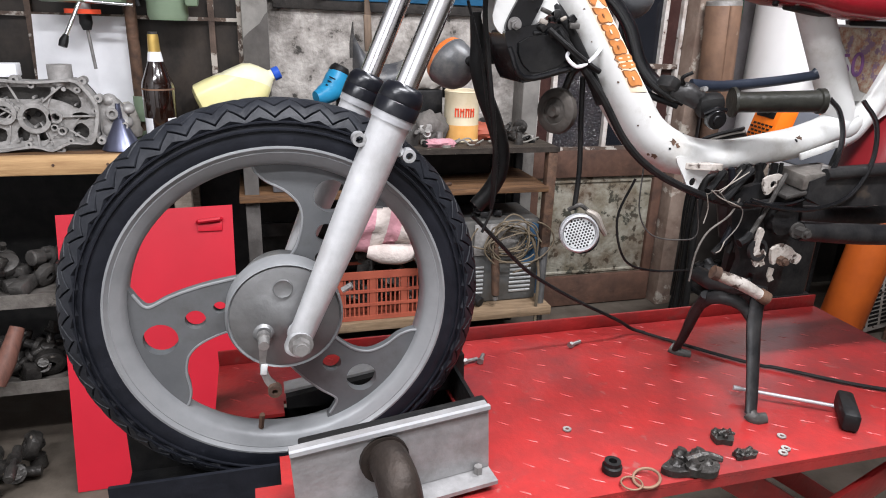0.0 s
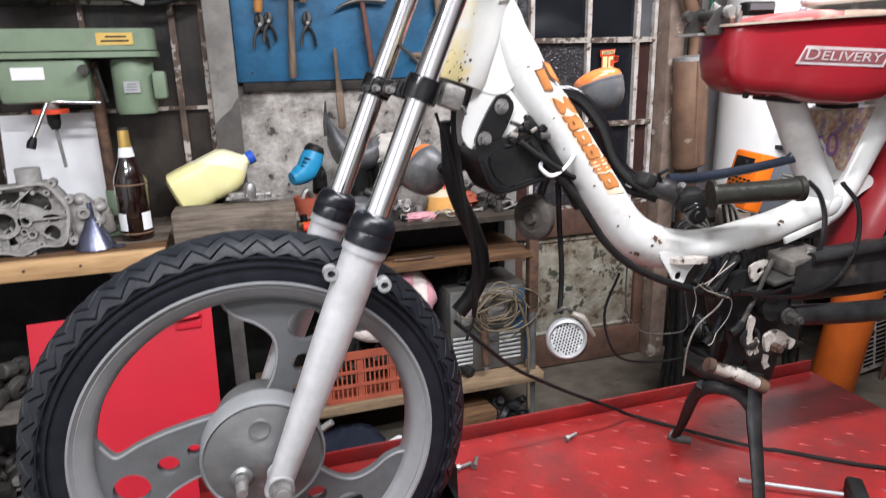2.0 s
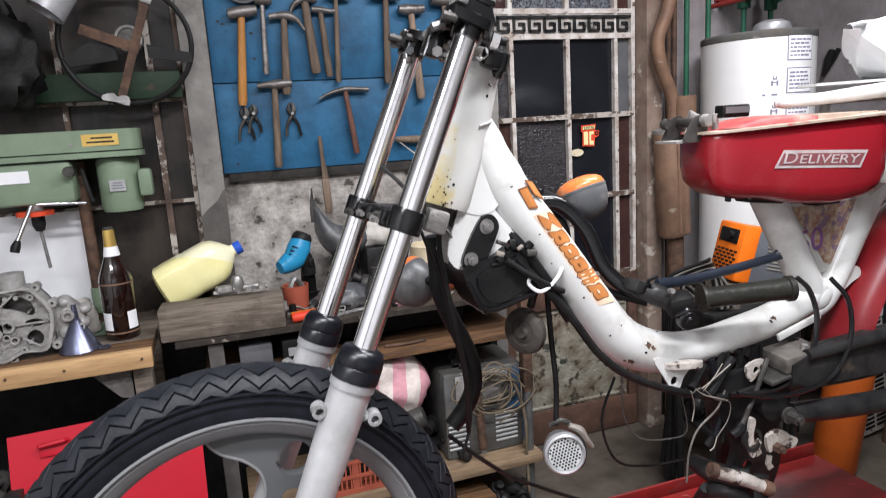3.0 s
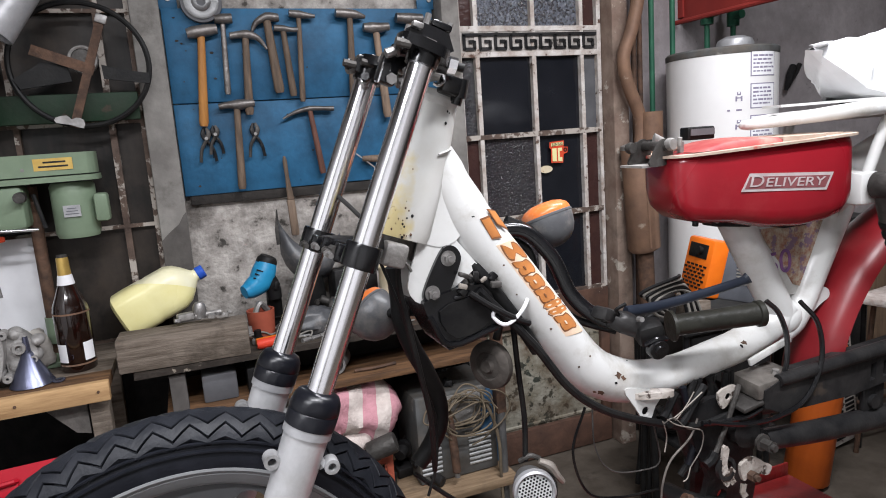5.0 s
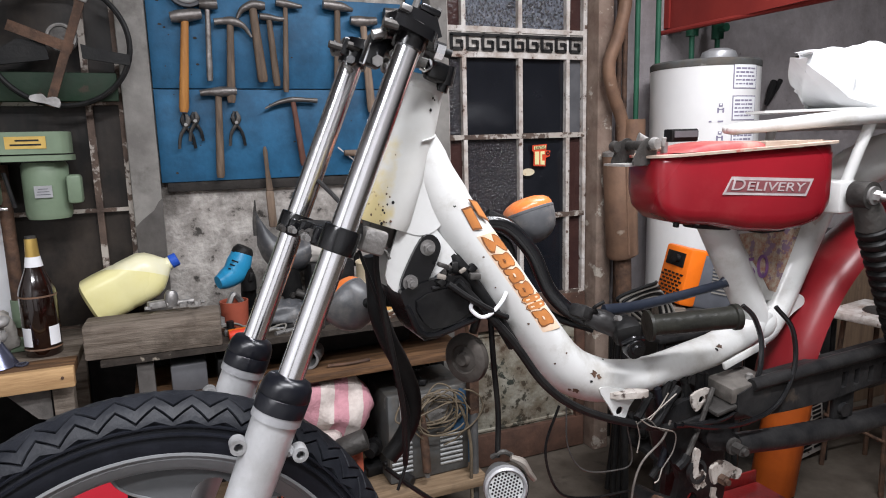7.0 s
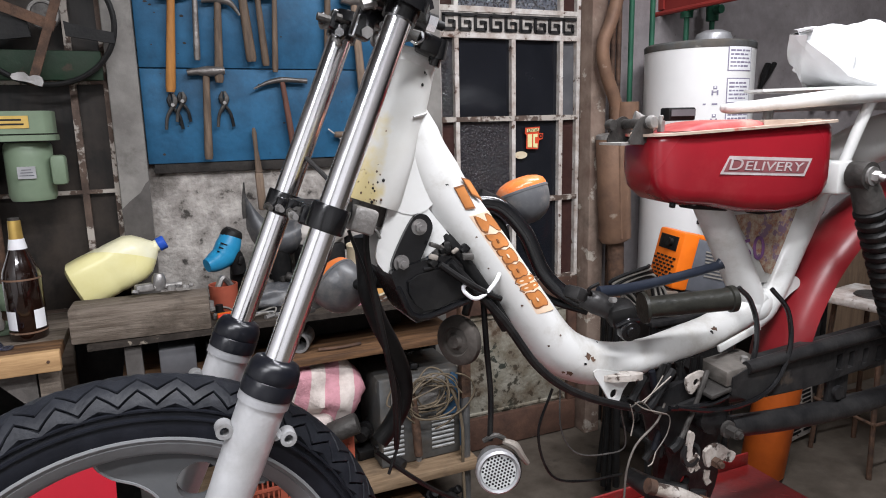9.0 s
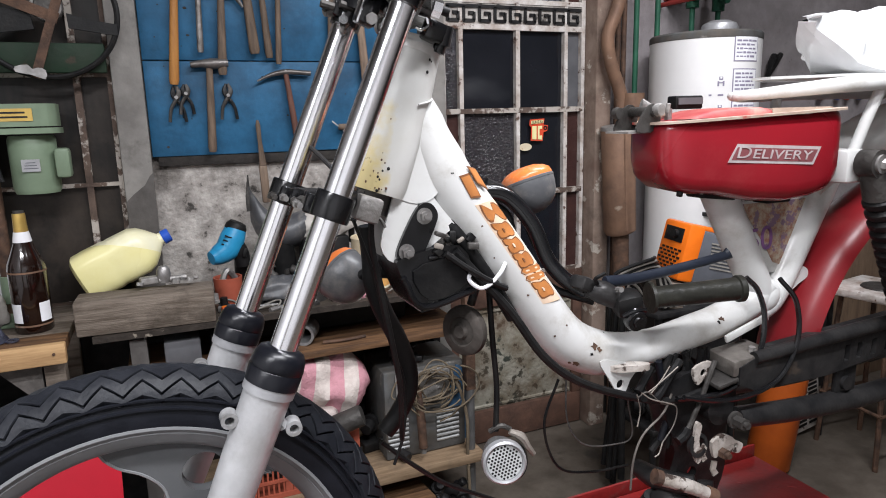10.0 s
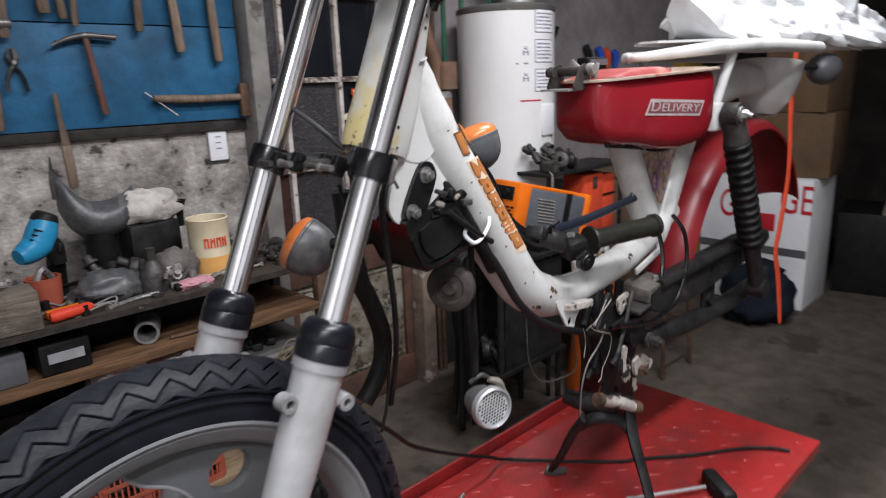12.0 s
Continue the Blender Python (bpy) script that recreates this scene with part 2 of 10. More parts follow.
M_SEAL = surface("black_seal_rubber", (0.0038, 0.0042, 0.0065), (0.0068, 0.0072, 0.010), 0.31, scale=22, bump=0.05)
M_LEVER = surface("blue_black_lever_paint", (0.013, 0.0165, 0.026), (0.022, 0.027, 0.039), 0.36, scale=18, bump=0.06)
M_BLACKMETAL = surface("greasy_black_steel", (0.0125, 0.0125, 0.0135), (0.034, 0.0325, 0.032), 0.42, 0.3, scale=18, bump=0.15,
                       spots=(0.065, 0.050, 0.038), spot_at=0.67)
M_WHITE = surface("chipped_white_frame_paint", (0.565, 0.565, 0.555), (0.505, 0.50, 0.485), 0.34, scale=9, bump=0.05,
                  spots=(0.05, 0.036, 0.026), spot_at=0.715, spot_scale=26, coat=0.2, grime=(0.35, 0.325, 0.285), grime_at=0.515, grime_scale=13)


def head_paint():
    """White frame paint that has gone yellow and rusty over the head tube's front and lower end."""
    m = surface("rust_spotted_head_paint", (0.57, 0.57, 0.555), (0.52, 0.51, 0.48), 0.36, scale=12, bump=0.05, spots=(0.05, 0.036, 0.026), spot_at=0.735, spot_scale=30)
    t = m.node_tree
    nodes, link = t.nodes, t.links.new
    bs = nodes["Principled BSDF"]
    paint = bs.inputs["Base Color"].links[0].from_socket

    def calc(op, a, b):
        q = nodes.new("ShaderNodeMath")
        q.operation = op
        for k, v in enumerate((a, b)):
            if isinstance(v, (int, float)):
                q.inputs[k].default_value = v
            else:
                link(v, q.inputs[k])
        return q.outputs[0]

    co = nodes.new("ShaderNodeTexCoord")
    xyz = nodes.new("ShaderNodeSeparateXYZ")
    link(co.outputs["Object"], xyz.inputs[0])
    x, z = xyz.outputs[0], xyz.outputs[2]
    axis_x = calc("ADD", calc("MULTIPLY", calc("SUBTRACT", z, 1.2835), 0.36), 0.3690)
    front = calc("DIVIDE", calc("SUBTRACT", axis_x, x), 0.038)
    low = calc("DIVIDE", calc("SUBTRACT", 1.345, z), 0.060)
    big = nodes.new("ShaderNodeTexNoise")
    big.inputs["Scale"].default_value, big.inputs["Detail"].default_value = 38, 6
    link(co.outputs["Object"], big.inputs["Vector"])
    mask = calc("ADD", calc("ADD", calc("MULTIPLY", front, 0.62), calc("MULTIPLY", low, 0.42)), calc("MULTIPLY", calc("SUBTRACT", big.outputs[0], 0.5), 2.2))
    stain = nodes.new("ShaderNodeMapRange")
    stain.inputs[1].default_value, stain.inputs[2].default_value, stain.inputs[4].default_value = 0.22, 0.78, 0.85
    link(mask, stain.inputs[0])
    yellow = nodes.new("ShaderNodeMix")
    yellow.data_type = "RGBA"
    link(stain.outputs[0], yellow.inputs[0])
    link(paint, yellow.inputs[6])
    yellow.inputs[7].default_value = (0.54, 0.43, 0.17, 1)
    dots = nodes.new("ShaderNodeTexNoise")
    dots.inputs["Scale"].default_value, dots.inputs["Detail"].default_value = 150, 3
    link(co.outputs["Object"], dots.inputs["Vector"])
    spot = nodes.new("ShaderNodeMapRange")
    spot.inputs[1].default_value, spot.inputs[2].default_value = 0.92, 1.02
    link(calc("ADD", dots.outputs[0], calc("MULTIPLY", stain.outputs[0], 0.36)), spot.inputs[0])
    rust = nodes.new("ShaderNodeMix")
    rust.data_type = "RGBA"
    link(spot.outputs[0], rust.inputs[0])
    link(yellow.outputs[2], rust.inputs[6])
    rust.inputs[7].default_value = (0.10, 0.055, 0.02, 1)
    link(rust.outputs[2], bs.inputs["Base Color"])
    return m


M_HEAD = head_paint()
M_FLAKE = surface("flaking_dirty_paint", (0.42, 0.385, 0.355), (0.24, 0.21, 0.18), 0.6, scale=30, bump=0.3,
                  spots=(0.05, 0.036, 0.03), spot_at=0.535, spot_scale=48)
M_TANK = surface("red_tank_paint", (0.235, 0.007, 0.014), (0.195, 0.006, 0.012), 0.30, scale=6, bump=0.03, coat=0.22, grime=(0.25, 0.024, 0.028), grime_at=0.55, grime_scale=8)
M_FENDER = surface("dull_red_fender_paint", (0.185, 0.010, 0.014), (0.145, 0.009, 0.012), 0.36, scale=7, bump=0.05, grime=(0.21, 0.035, 0.035), grime_at=0.56, grime_scale=9)
M_BEIGE = surface("dusty_beige_primer", (0.42, 0.34, 0.28), (0.31, 0.22, 0.17), 0.65, scale=18, bump=0.12, spots=(0.36, 0.06, 0.05), spot_at=0.62)
M_TABLE = surface("red_table_paint", (0.305, 0.021, 0.0205), (0.23, 0.019, 0.0185), 0.33, coat=0.35, scale=22, bump=0.10, grime=(0.15, 0.026, 0.026), grime_at=0.47, grime_scale=6.5,
                  spots=(0.235, 0.045, 0.040), spot_at=0.64, spot_scale=34)
M_TABLEWORN = surface("worn_red_tread_mark", (0.30, 0.024, 0.026), (0.38, 0.07, 0.065), 0.36, 0.1, scale=45, bump=0.05)
M_REDPANEL = surface("bright_red_panel_paint", (0.40, 0.008, 0.021), (0.355, 0.0075, 0.019), 0.46, scale=5, bump=0.06, spots=(0.20, 0.016, 0.022), spot_at=0.70, spot_scale=18)
M_PIPE = surface("dark_rusty_pipe", (0.036, 0.027, 0.022), (0.017, 0.0135, 0.012), 0.5, 0.4, scale=14, bump=0.25, spots=(0.085, 0.048, 0.028), spot_at=0.62, spot_scale=14)
M_GALV = surface("galvanised_channel", (0.29, 0.285, 0.285), (0.21, 0.205, 0.205), 0.46, 0.4, scale=26, bump=0.14, grime=(0.17, 0.155, 0.145), grime_at=0.50, grime_scale=9,
                 spots=(0.17, 0.16, 0.15), spot_at=0.68)
M_RUST = surface("rusty_steel", (0.135, 0.078, 0.052), (0.055, 0.036, 0.028), 0.7, 0.2, scale=24, bump=0.3)
M_RUSTPIPE = surface("brown_exhaust_rust", (0.22, 0.13, 0.085), (0.14, 0.085, 0.06), 0.6, 0.2, scale=12, bump=0.15,
                     spots=(0.34, 0.27, 0.21), spot_at=0.62)
M_WOODNEW = surface("pine_plank", (0.50, 0.32, 0.16), (0.33, 0.195, 0.095), 0.6, scale=11, bump=0.15, spots=(0.12, 0.075, 0.04), spot_at=0.68, spot_scale=12, grain=(0.6, 6, 6))
M_WOODOLD = surface("greyed_wood", (0.20, 0.165, 0.135), (0.10, 0.078, 0.060), 0.75, scale=12, bump=0.3, grain=(0.5, 7, 7), grime=(0.045, 0.036, 0.028), grime_at=0.50, grime_scale=9)
M_WOODMID = surface("weathered_shelf_plank", (0.27, 0.19, 0.12), (0.15, 0.10, 0.06), 0.7, scale=11, bump=0.2, grain=(0.6, 6, 6), grime=(0.10, 0.075, 0.055), grime_at=0.50, grime_scale=7)
M_BENCHEDGE = surface("worn_dark_bench_edge", (0.055, 0.045, 0.038), (0.025, 0.021, 0.018), 0.55, 0.2, scale=20, bump=0.25, spots=(0.30, 0.26, 0.21), spot_at=0.64, spot_scale=24)
M_WOODDARK = surface("greasy_bench_wood", (0.060, 0.048, 0.038), (0.032, 0.026, 0.021), 0.6, scale=12, bump=0.25, grain=(1, 5, 5),
                     spots=(0.22, 0.17, 0.12), spot_at=0.66)
M_WOODSHELF = surface("brown_shelf_wood", (0.165, 0.088, 0.044), (0.062, 0.035, 0.021), 0.65, scale=11, bump=0.2, grain=(0.7, 6, 6))
M_HANDLE = surface("hickory_handle", (0.21, 0.15, 0.108), (0.11, 0.08, 0.06), 0.55, scale=16, bump=0.12, grain=(5, 5, 0.7), vary=0.35)
M_HANDLEYEL = surface("varnished_yellow_handle", (0.43, 0.20, 0.055), (0.32, 0.14, 0.042), 0.4, scale=16, bump=0.06, grain=(5, 5, 0.7))
M_HANDLERED = surface("red_brown_handle", (0.15, 0.068, 0.050), (0.09, 0.045, 0.035), 0.5, scale=16, bump=0.08, grain=(5, 5, 0.7))
M_HAMMER = surface("forged_hammer_head", (0.20, 0.185, 0.175), (0.10, 0.088, 0.08), 0.42, 0.6, scale=25, bump=0.2, vary=0.3)
M_BLUE = surface("blue_board_paint", (0.027, 0.124, 0.240), (0.019, 0.086, 0.170), 0.5, scale=11, bump=0.15, grime=(0.014, 0.048, 0.092), grime_at=0.47, grime_scale=3.5,
                 spots=(0.016, 0.045, 0.085), spot_at=0.68, spot_scale=12)
M_PLASTER = surface("grimy_plaster", (0.52, 0.485, 0.45), (0.235, 0.212, 0.192), 0.9, scale=17, bump=0.7, grime=(0.075, 0.066, 0.058), grime_at=0.44, grime_scale=3.6,
                    spots=(0.06, 0.055, 0.05), spot_at=0.60, spot_scale=17)
M_CONCRETE = surface("grey_mauve_render", (0.34, 0.31, 0.315), (0.25, 0.228, 0.232), 0.9, scale=9, bump=0.4, grime=(0.19, 0.172, 0.172), grime_at=0.48, grime_scale=2.5,
                     spots=(0.13, 0.115, 0.115), spot_at=0.66, spot_scale=20)
M_FLOOR = surface("oily_concrete_floor", (0.110, 0.092, 0.075), (0.066, 0.054, 0.043), 0.62, scale=9, bump=0.2,
                  spots=(0.05, 0.042, 0.036), spot_at=0.6, spot_scale=2.5)
# near-black for the board's paint chips and the shadow strip beneath it
M_CHIPSHADE = surface("black_chip_and_shade", (0.022, 0.020, 0.019), (0.045, 0.040, 0.036), 0.85, scale=20, bump=0.4)
M_POST = surface("grey_post_paint", (0.25, 0.238, 0.22), (0.15, 0.14, 0.13), 0.7, scale=8, bump=0.25, grime=(0.06, 0.052, 0.046), grime_at=0.50, grime_scale=6, spots=(0.09, 0.08, 0.07), spot_at=0.63, spot_scale=7)
M_POSTSOOT = surface("sooty_post_paint", (0.115, 0.106, 0.099), (0.066, 0.060, 0.056), 0.8, scale=9, bump=0.25, grime=(0.15, 0.14, 0.13), grime_at=0.56, grime_scale=7)
M_DOORPOST = surface("peeling_brown_door_frame", (0.27, 0.205, 0.165), (0.17, 0.115, 0.09), 0.7, scale=9, bump=0.3,
                     grime=(0.065, 0.048, 0.038), grime_at=0.49, grime_scale=5, spots=(0.47, 0.42, 0.36), spot_at=0.60, spot_scale=14)
M_MULLION = surface("flaking_mullion_paint", (0.60, 0.57, 0.54), (0.34, 0.28, 0.24), 0.7, scale=20, bump=0.35,
                    spots=(0.10, 0.06, 0.045), spot_at=0.60, spot_scale=25)
M_MULLIONRUST = surface("rusted_window_bar", (0.13, 0.092, 0.072), (0.07, 0.05, 0.042), 0.75, scale=22, bump=0.35,
                        spots=(0.40, 0.36, 0.32), spot_at=0.515, spot_scale=20)
M_DARKPANE = surface("sooty_dark_glass", (0.014, 0.013, 0.0125), (0.034, 0.028, 0.024), 0.40, scale=7, bump=0.05, grain=(2.2, 1, 0.6), grime=(0.055, 0.043, 0.035), grime_at=0.48, grime_scale=5)
M_DOORGLASS = surface("night_dark_glass", (0.008, 0.009, 0.012), (0.013, 0.014, 0.018), 0.10, scale=6, bump=0.0, spread=0.04)
M_TEXGLASS = surface("hammered_grey_glass", (0.10, 0.11, 0.135), (0.07, 0.075, 0.09), 0.22, scale=40, bump=0.9, bump_scale=2)
M_NUB = surface("dark_glass_nubs", (0.03, 0.028, 0.032), (0.022, 0.02, 0.024), 0.05, scale=20, bump=0.0, spread=0.02, coat=0.6)
M_TEXDARK = surface("hammered_dark_glass", (0.022, 0.020, 0.024), (0.036, 0.030, 0.032), 0.14, scale=55, bump=1.0, bump_scale=2)
M_BROWNGLASS = surface("red_brown_glass", (0.055, 0.026, 0.022), (0.038, 0.018, 0.017), 0.25, scale=14, bump=0.3)
M_DOORPANEL = surface("teal_and_cream_flaking_panel", (0.31, 0.295, 0.245), (0.16, 0.14, 0.10), 0.75, scale=14, bump=0.5, grime=(0.095, 0.058, 0.036), grime_at=0.44, grime_scale=6,
                      spots=(0.030, 0.042, 0.036), spot_at=0.555, spot_scale=24)
M_DOORRAIL = surface("rusty_brown_door_rail", (0.115, 0.062, 0.044), (0.065, 0.038, 0.029), 0.7, scale=14, bump=0.3, spots=(0.36, 0.31, 0.26), spot_at=0.69, spot_scale=14)
M_GREEN = surface("pale_green_machine_enamel", (0.195, 0.255, 0.175), (0.15, 0.20, 0.135), 0.42, scale=8, bump=0.08, spots=(0.10, 0.12, 0.08), spot_at=0.70)
M_GREENDARK = surface("dark_green_pipe_paint", (0.03, 0.12, 0.07), (0.02, 0.08, 0.05), 0.5, scale=14, bump=0.15)
M_BOARDGREEN = surface("blackish_green_board_paint", (0.012, 0.030, 0.016), (0.020, 0.032, 0.020), 0.6, scale=12, bump=0.2, spots=(0.05, 0.04, 0.03), spot_at=0.62, spot_scale=14)
M_ENAMEL = surface("white_heater_enamel", (0.74, 0.73, 0.72), (0.68, 0.67, 0.66), 0.32, scale=4, bump=0.02, spots=(0.50, 0.47, 0.44), spot_at=0.73, spot_scale=12)
M_GREYBAND = surface("grey_band_plastic", (0.11, 0.11, 0.117), (0.08, 0.08, 0.086), 0.5, scale=10, bump=0.08)
M_PAPER = surface("white_paper", (0.78, 0.78, 0.80), (0.70, 0.70, 0.72), 0.8, scale=8, bump=0.05)
M_PRINT = surface("grey_print", (0.20, 0.18, 0.26), (0.26, 0.24, 0.31), 0.8, scale=20, bump=0)
M_ORANGE = surface("orange_plastic", (0.78, 0.17, 0.012), (0.70, 0.14, 0.01), 0.42, scale=10, bump=0.04)
M_ORANGEPAINT = surface("orange_cylinder_paint", (0.62, 0.13, 0.020), (0.50, 0.10, 0.018), 0.42, scale=8, bump=0.06, spots=(0.26, 0.09, 0.03), spot_at=0.68)
M_GREYPLASTIC = surface("dark_grey_plastic", (0.10, 0.105, 0.12), (0.08, 0.084, 0.095), 0.5, scale=14, bump=0.06)
M_DECAL = surface("orange_decal", (0.44, 0.175, 0.055), (0.33, 0.125, 0.042), 0.42, scale=30, bump=0.05, spots=(0.62, 0.45, 0.30), spot_at=0.66, spot_scale=26)
M_TANKDUST = surface("dusty_red_tank_top", (0.24, 0.030, 0.032), (0.32, 0.10, 0.085), 0.55, scale=14, bump=0.06, grime=(0.38, 0.24, 0.19), grime_at=0.55, grime_scale=16)
M_DECALGAP = surface("cream_decal_ground", (0.66, 0.52, 0.40), (0.58, 0.42, 0.30), 0.42, scale=30, bump=0.03)
M_DECALEDGE = surface("brown_decal_outline", (0.15, 0.062, 0.028), (0.22, 0.10, 0.05), 0.5, scale=30, bump=0.0)
M_BADGE = surface("silver_badge", (0.52, 0.47, 0.47), (0.40, 0.32, 0.32), 0.38, 0.25, scale=30, bump=0.03)
M_BADGEDARK = surface("dark_red_badge_gap", (0.20, 0.07, 0.075), (0.16, 0.05, 0.055), 0.4, scale=20, bump=0)
M_COLLAGE = surface("purple_orange_sticker_print", (0.42, 0.36, 0.28), (0.26, 0.10, 0.06), 0.45, scale=130, bump=0.05, grime=(0.16, 0.17, 0.14), grime_at=0.54, grime_scale=90,
                    spots=(0.20, 0.13, 0.19), spot_at=0.53, spot_scale=60)
M_COLLAGE2 = surface("pink_violet_sticker_print", (0.20, 0.085, 0.215), (0.13, 0.07, 0.18), 0.45, scale=60, bump=0)
M_YELLOW = surface("yellow_liquid_in_plastic", (0.80, 0.745, 0.40), (0.74, 0.67, 0.30), 0.26, scale=6, bump=0.06)
M_JUGCLEAR = surface("cloudy_plastic", (0.82, 0.79, 0.58), (0.78, 0.73, 0.46), 0.28, scale=9, bump=0.08)
M_CAPBLUE = surface("blue_cap_plastic", (0.03, 0.10, 0.50), (0.025, 0.08, 0.42), 0.4, scale=10, bump=0.03)
M_BOTTLE = surface("brown_bottle_glass", (0.008, 0.003, 0.002), (0.014, 0.005, 0.003), 0.07, scale=10, bump=0.0, coat=0.6, spread=0.03)
M_GOLD = surface("gold_foil", (0.62, 0.43, 0.13), (0.55, 0.36, 0.10), 0.35, 0.7, scale=20, bump=0.08)
M_CAST = surface("cast_aluminium", (0.36, 0.345, 0.33), (0.17, 0.16, 0.15), 0.55, 0.45, scale=22, bump=0.3)
M_CRANK = surface("bead_blasted_aluminium", (0.37, 0.357, 0.345), (0.225, 0.215, 0.205), 0.5, 0.25, scale=24, bump=0.3, grime=(0.16, 0.145, 0.13), grime_at=0.56, grime_scale=14)
M_CASTDARK = surface("oily_casting", (0.085, 0.08, 0.075), (0.035, 0.032, 0.03), 0.5, 0.4, scale=18, bump=0.3)
M_OILGREY = surface("oily_grey_sheet_steel", (0.17, 0.155, 0.14), (0.085, 0.076, 0.068), 0.5, 0.3, scale=24, bump=0.2, spots=(0.03, 0.026, 0.023), spot_at=0.60, spot_scale=20)
M_FUNNEL = surface("blue_steel_funnel", (0.15, 0.16, 0.23), (0.11, 0.115, 0.17), 0.25, 0.8, scale=12, bump=0.03)
M_RAG = surface("dirty_white_rag", (0.55, 0.52, 0.48), (0.34, 0.31, 0.28), 0.9, scale=12, bump=0.4)
M_TOWELPINK = surface("pink_cloth", (0.56, 0.28, 0.32), (0.45, 0.22, 0.25), 0.95, scale=30, bump=0.4)
M_TOWELWHITE = surface("cream_cloth", (0.60, 0.53, 0.49), (0.47, 0.40, 0.37), 0.95, scale=30, bump=0.4)
M_CRATE = surface("red_brown_crate_plastic", (0.34, 0.085, 0.05), (0.27, 0.065, 0.04), 0.55, scale=14, bump=0.06)
M_WELDER = surface("blue_grey_machine_paint", (0.105, 0.108, 0.108), (0.068, 0.066, 0.062), 0.6, scale=16, bump=0.15, grime=(0.12, 0.10, 0.08), grime_at=0.48, grime_scale=6, spots=(0.25, 0.24, 0.22), spot_at=0.64)
M_WELDERBLUE = surface("blue_side_panel", (0.035, 0.105, 0.21), (0.05, 0.09, 0.14), 0.5, scale=9, bump=0.1)
M_CABLEGREY = surface("grey_cable", (0.25, 0.235, 0.21), (0.17, 0.16, 0.145), 0.6, scale=20, bump=0.1)
M_CABLETAN = surface("dirty_tan_cable", (0.155, 0.122, 0.082), (0.085, 0.066, 0.046), 0.6, scale=20, bump=0.1)
M_BLUETOOL = surface("blue_tool_plastic", (0.02, 0.24, 0.44), (0.018, 0.20, 0.38), 0.38, scale=10, bump=0.05)
M_REDPLASTIC = surface("red_plastic", (0.58, 0.05, 0.025), (0.48, 0.04, 0.02), 0.45, scale=12, bump=0.05)
M_CREAM = surface("cream_tin_print", (0.66, 0.58, 0.42), (0.58, 0.48, 0.32), 0.42, scale=14, bump=0.04, spots=(0.42, 0.24, 0.12), spot_at=0.66, spot_scale=18)
M_TINORANGE = surface("orange_tin_print", (0.72, 0.40, 0.14), (0.66, 0.34, 0.10), 0.42, scale=18, bump=0.03)
M_CARDBOARD = surface("brown_cardboard", (0.145, 0.090, 0.052), (0.10, 0.062, 0.037), 0.85, scale=8, bump=0.1)
M_WOODBOX = surface("brown_cupboard_board", (0.17, 0.115, 0.075), (0.11, 0.072, 0.048), 0.6, scale=9, bump=0.12, grain=(5, 5, 0.6), grime=(0.07, 0.05, 0.035), grime_at=0.52, grime_scale=6)
M_NAVY = surface("dark_blue_cloth", (0.008, 0.011, 0.020), (0.013, 0.016, 0.027), 0.95, scale=12, bump=0.4)
M_YELLOWPAINT = surface("ochre_door_paint", (0.36, 0.23, 0.045), (0.28, 0.17, 0.035), 0.6, scale=6, bump=0.1)
M_SIGNRED = surface("brick_red_panel_paint", (0.27, 0.035, 0.028), (0.22, 0.028, 0.024), 0.5, scale=5, bump=0.08)
M_BAG = surface("white_plastic_bag", (0.69, 0.695, 0.705), (0.61, 0.62, 0.635), 0.28, scale=7, bump=0.35, bump_scale=2)
M_STRAP = surface("orange_red_strap", (0.66, 0.075, 0.03), (0.56, 0.06, 0.025), 0.8, scale=30, bump=0.1)
M_LENS = surface("orange_lens", (0.66, 0.17, 0.035), (0.52, 0.14, 0.04), 0.28, scale=20, bump=0.06, grime=(0.50, 0.30, 0.20), grime_at=0.50, grime_scale=24)
M_SIGNALGREY = surface("grey_signal_body", (0.085, 0.087, 0.092), (0.055, 0.055, 0.06), 0.38, scale=14, bump=0.08, grime=(0.19, 0.175, 0.16), grime_at=0.50, grime_scale=22)
M_COPPER = surface("ignition_wire", (0.30, 0.27, 0.24), (0.15, 0.13, 0.11), 0.5, 0.3, scale=20, bump=0.1)
M_REDTUBE = surface("red_letter_paint", (0.50, 0.02, 0.03), (0.45, 0.02, 0.03), 0.6, scale=10, bump=0)
M_CEILING = surface("dark_ceiling", (0.10, 0.095, 0.09), (0.07, 0.065, 0.06), 0.9, scale=3, bump=0.2)
M_WALLPAINT = surface("old_wall_paint", (0.46, 0.445, 0.43), (0.37, 0.355, 0.345), 0.85, scale=3, bump=0.2)
M_WHITEWALL = surface("whitewashed_wall", (0.74, 0.74, 0.74), (0.66, 0.66, 0.66), 0.85, scale=3, bump=0.2)
# lack of light at the far end is put into this wall colour
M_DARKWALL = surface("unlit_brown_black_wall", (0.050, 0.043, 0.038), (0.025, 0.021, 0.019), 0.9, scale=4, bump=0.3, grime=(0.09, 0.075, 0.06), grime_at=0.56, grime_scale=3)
M_CARDGREY = surface("dirty_grey_fabric", (0.15, 0.135, 0.125), (0.075, 0.07, 0.064), 0.9, scale=16, bump=0.4)
M_OLIVE = surface("dirty_grip_rubber", (0.011, 0.011, 0.0095), (0.024, 0.0235, 0.019), 0.42, scale=22, bump=0.15)

# ---- the room ----
def structure(name, geo, material, label, category, smooth=40.0):
    ob = part(name, geo, material, None, label, smooth)
    return tagged(ob, label, category, kind="structure")


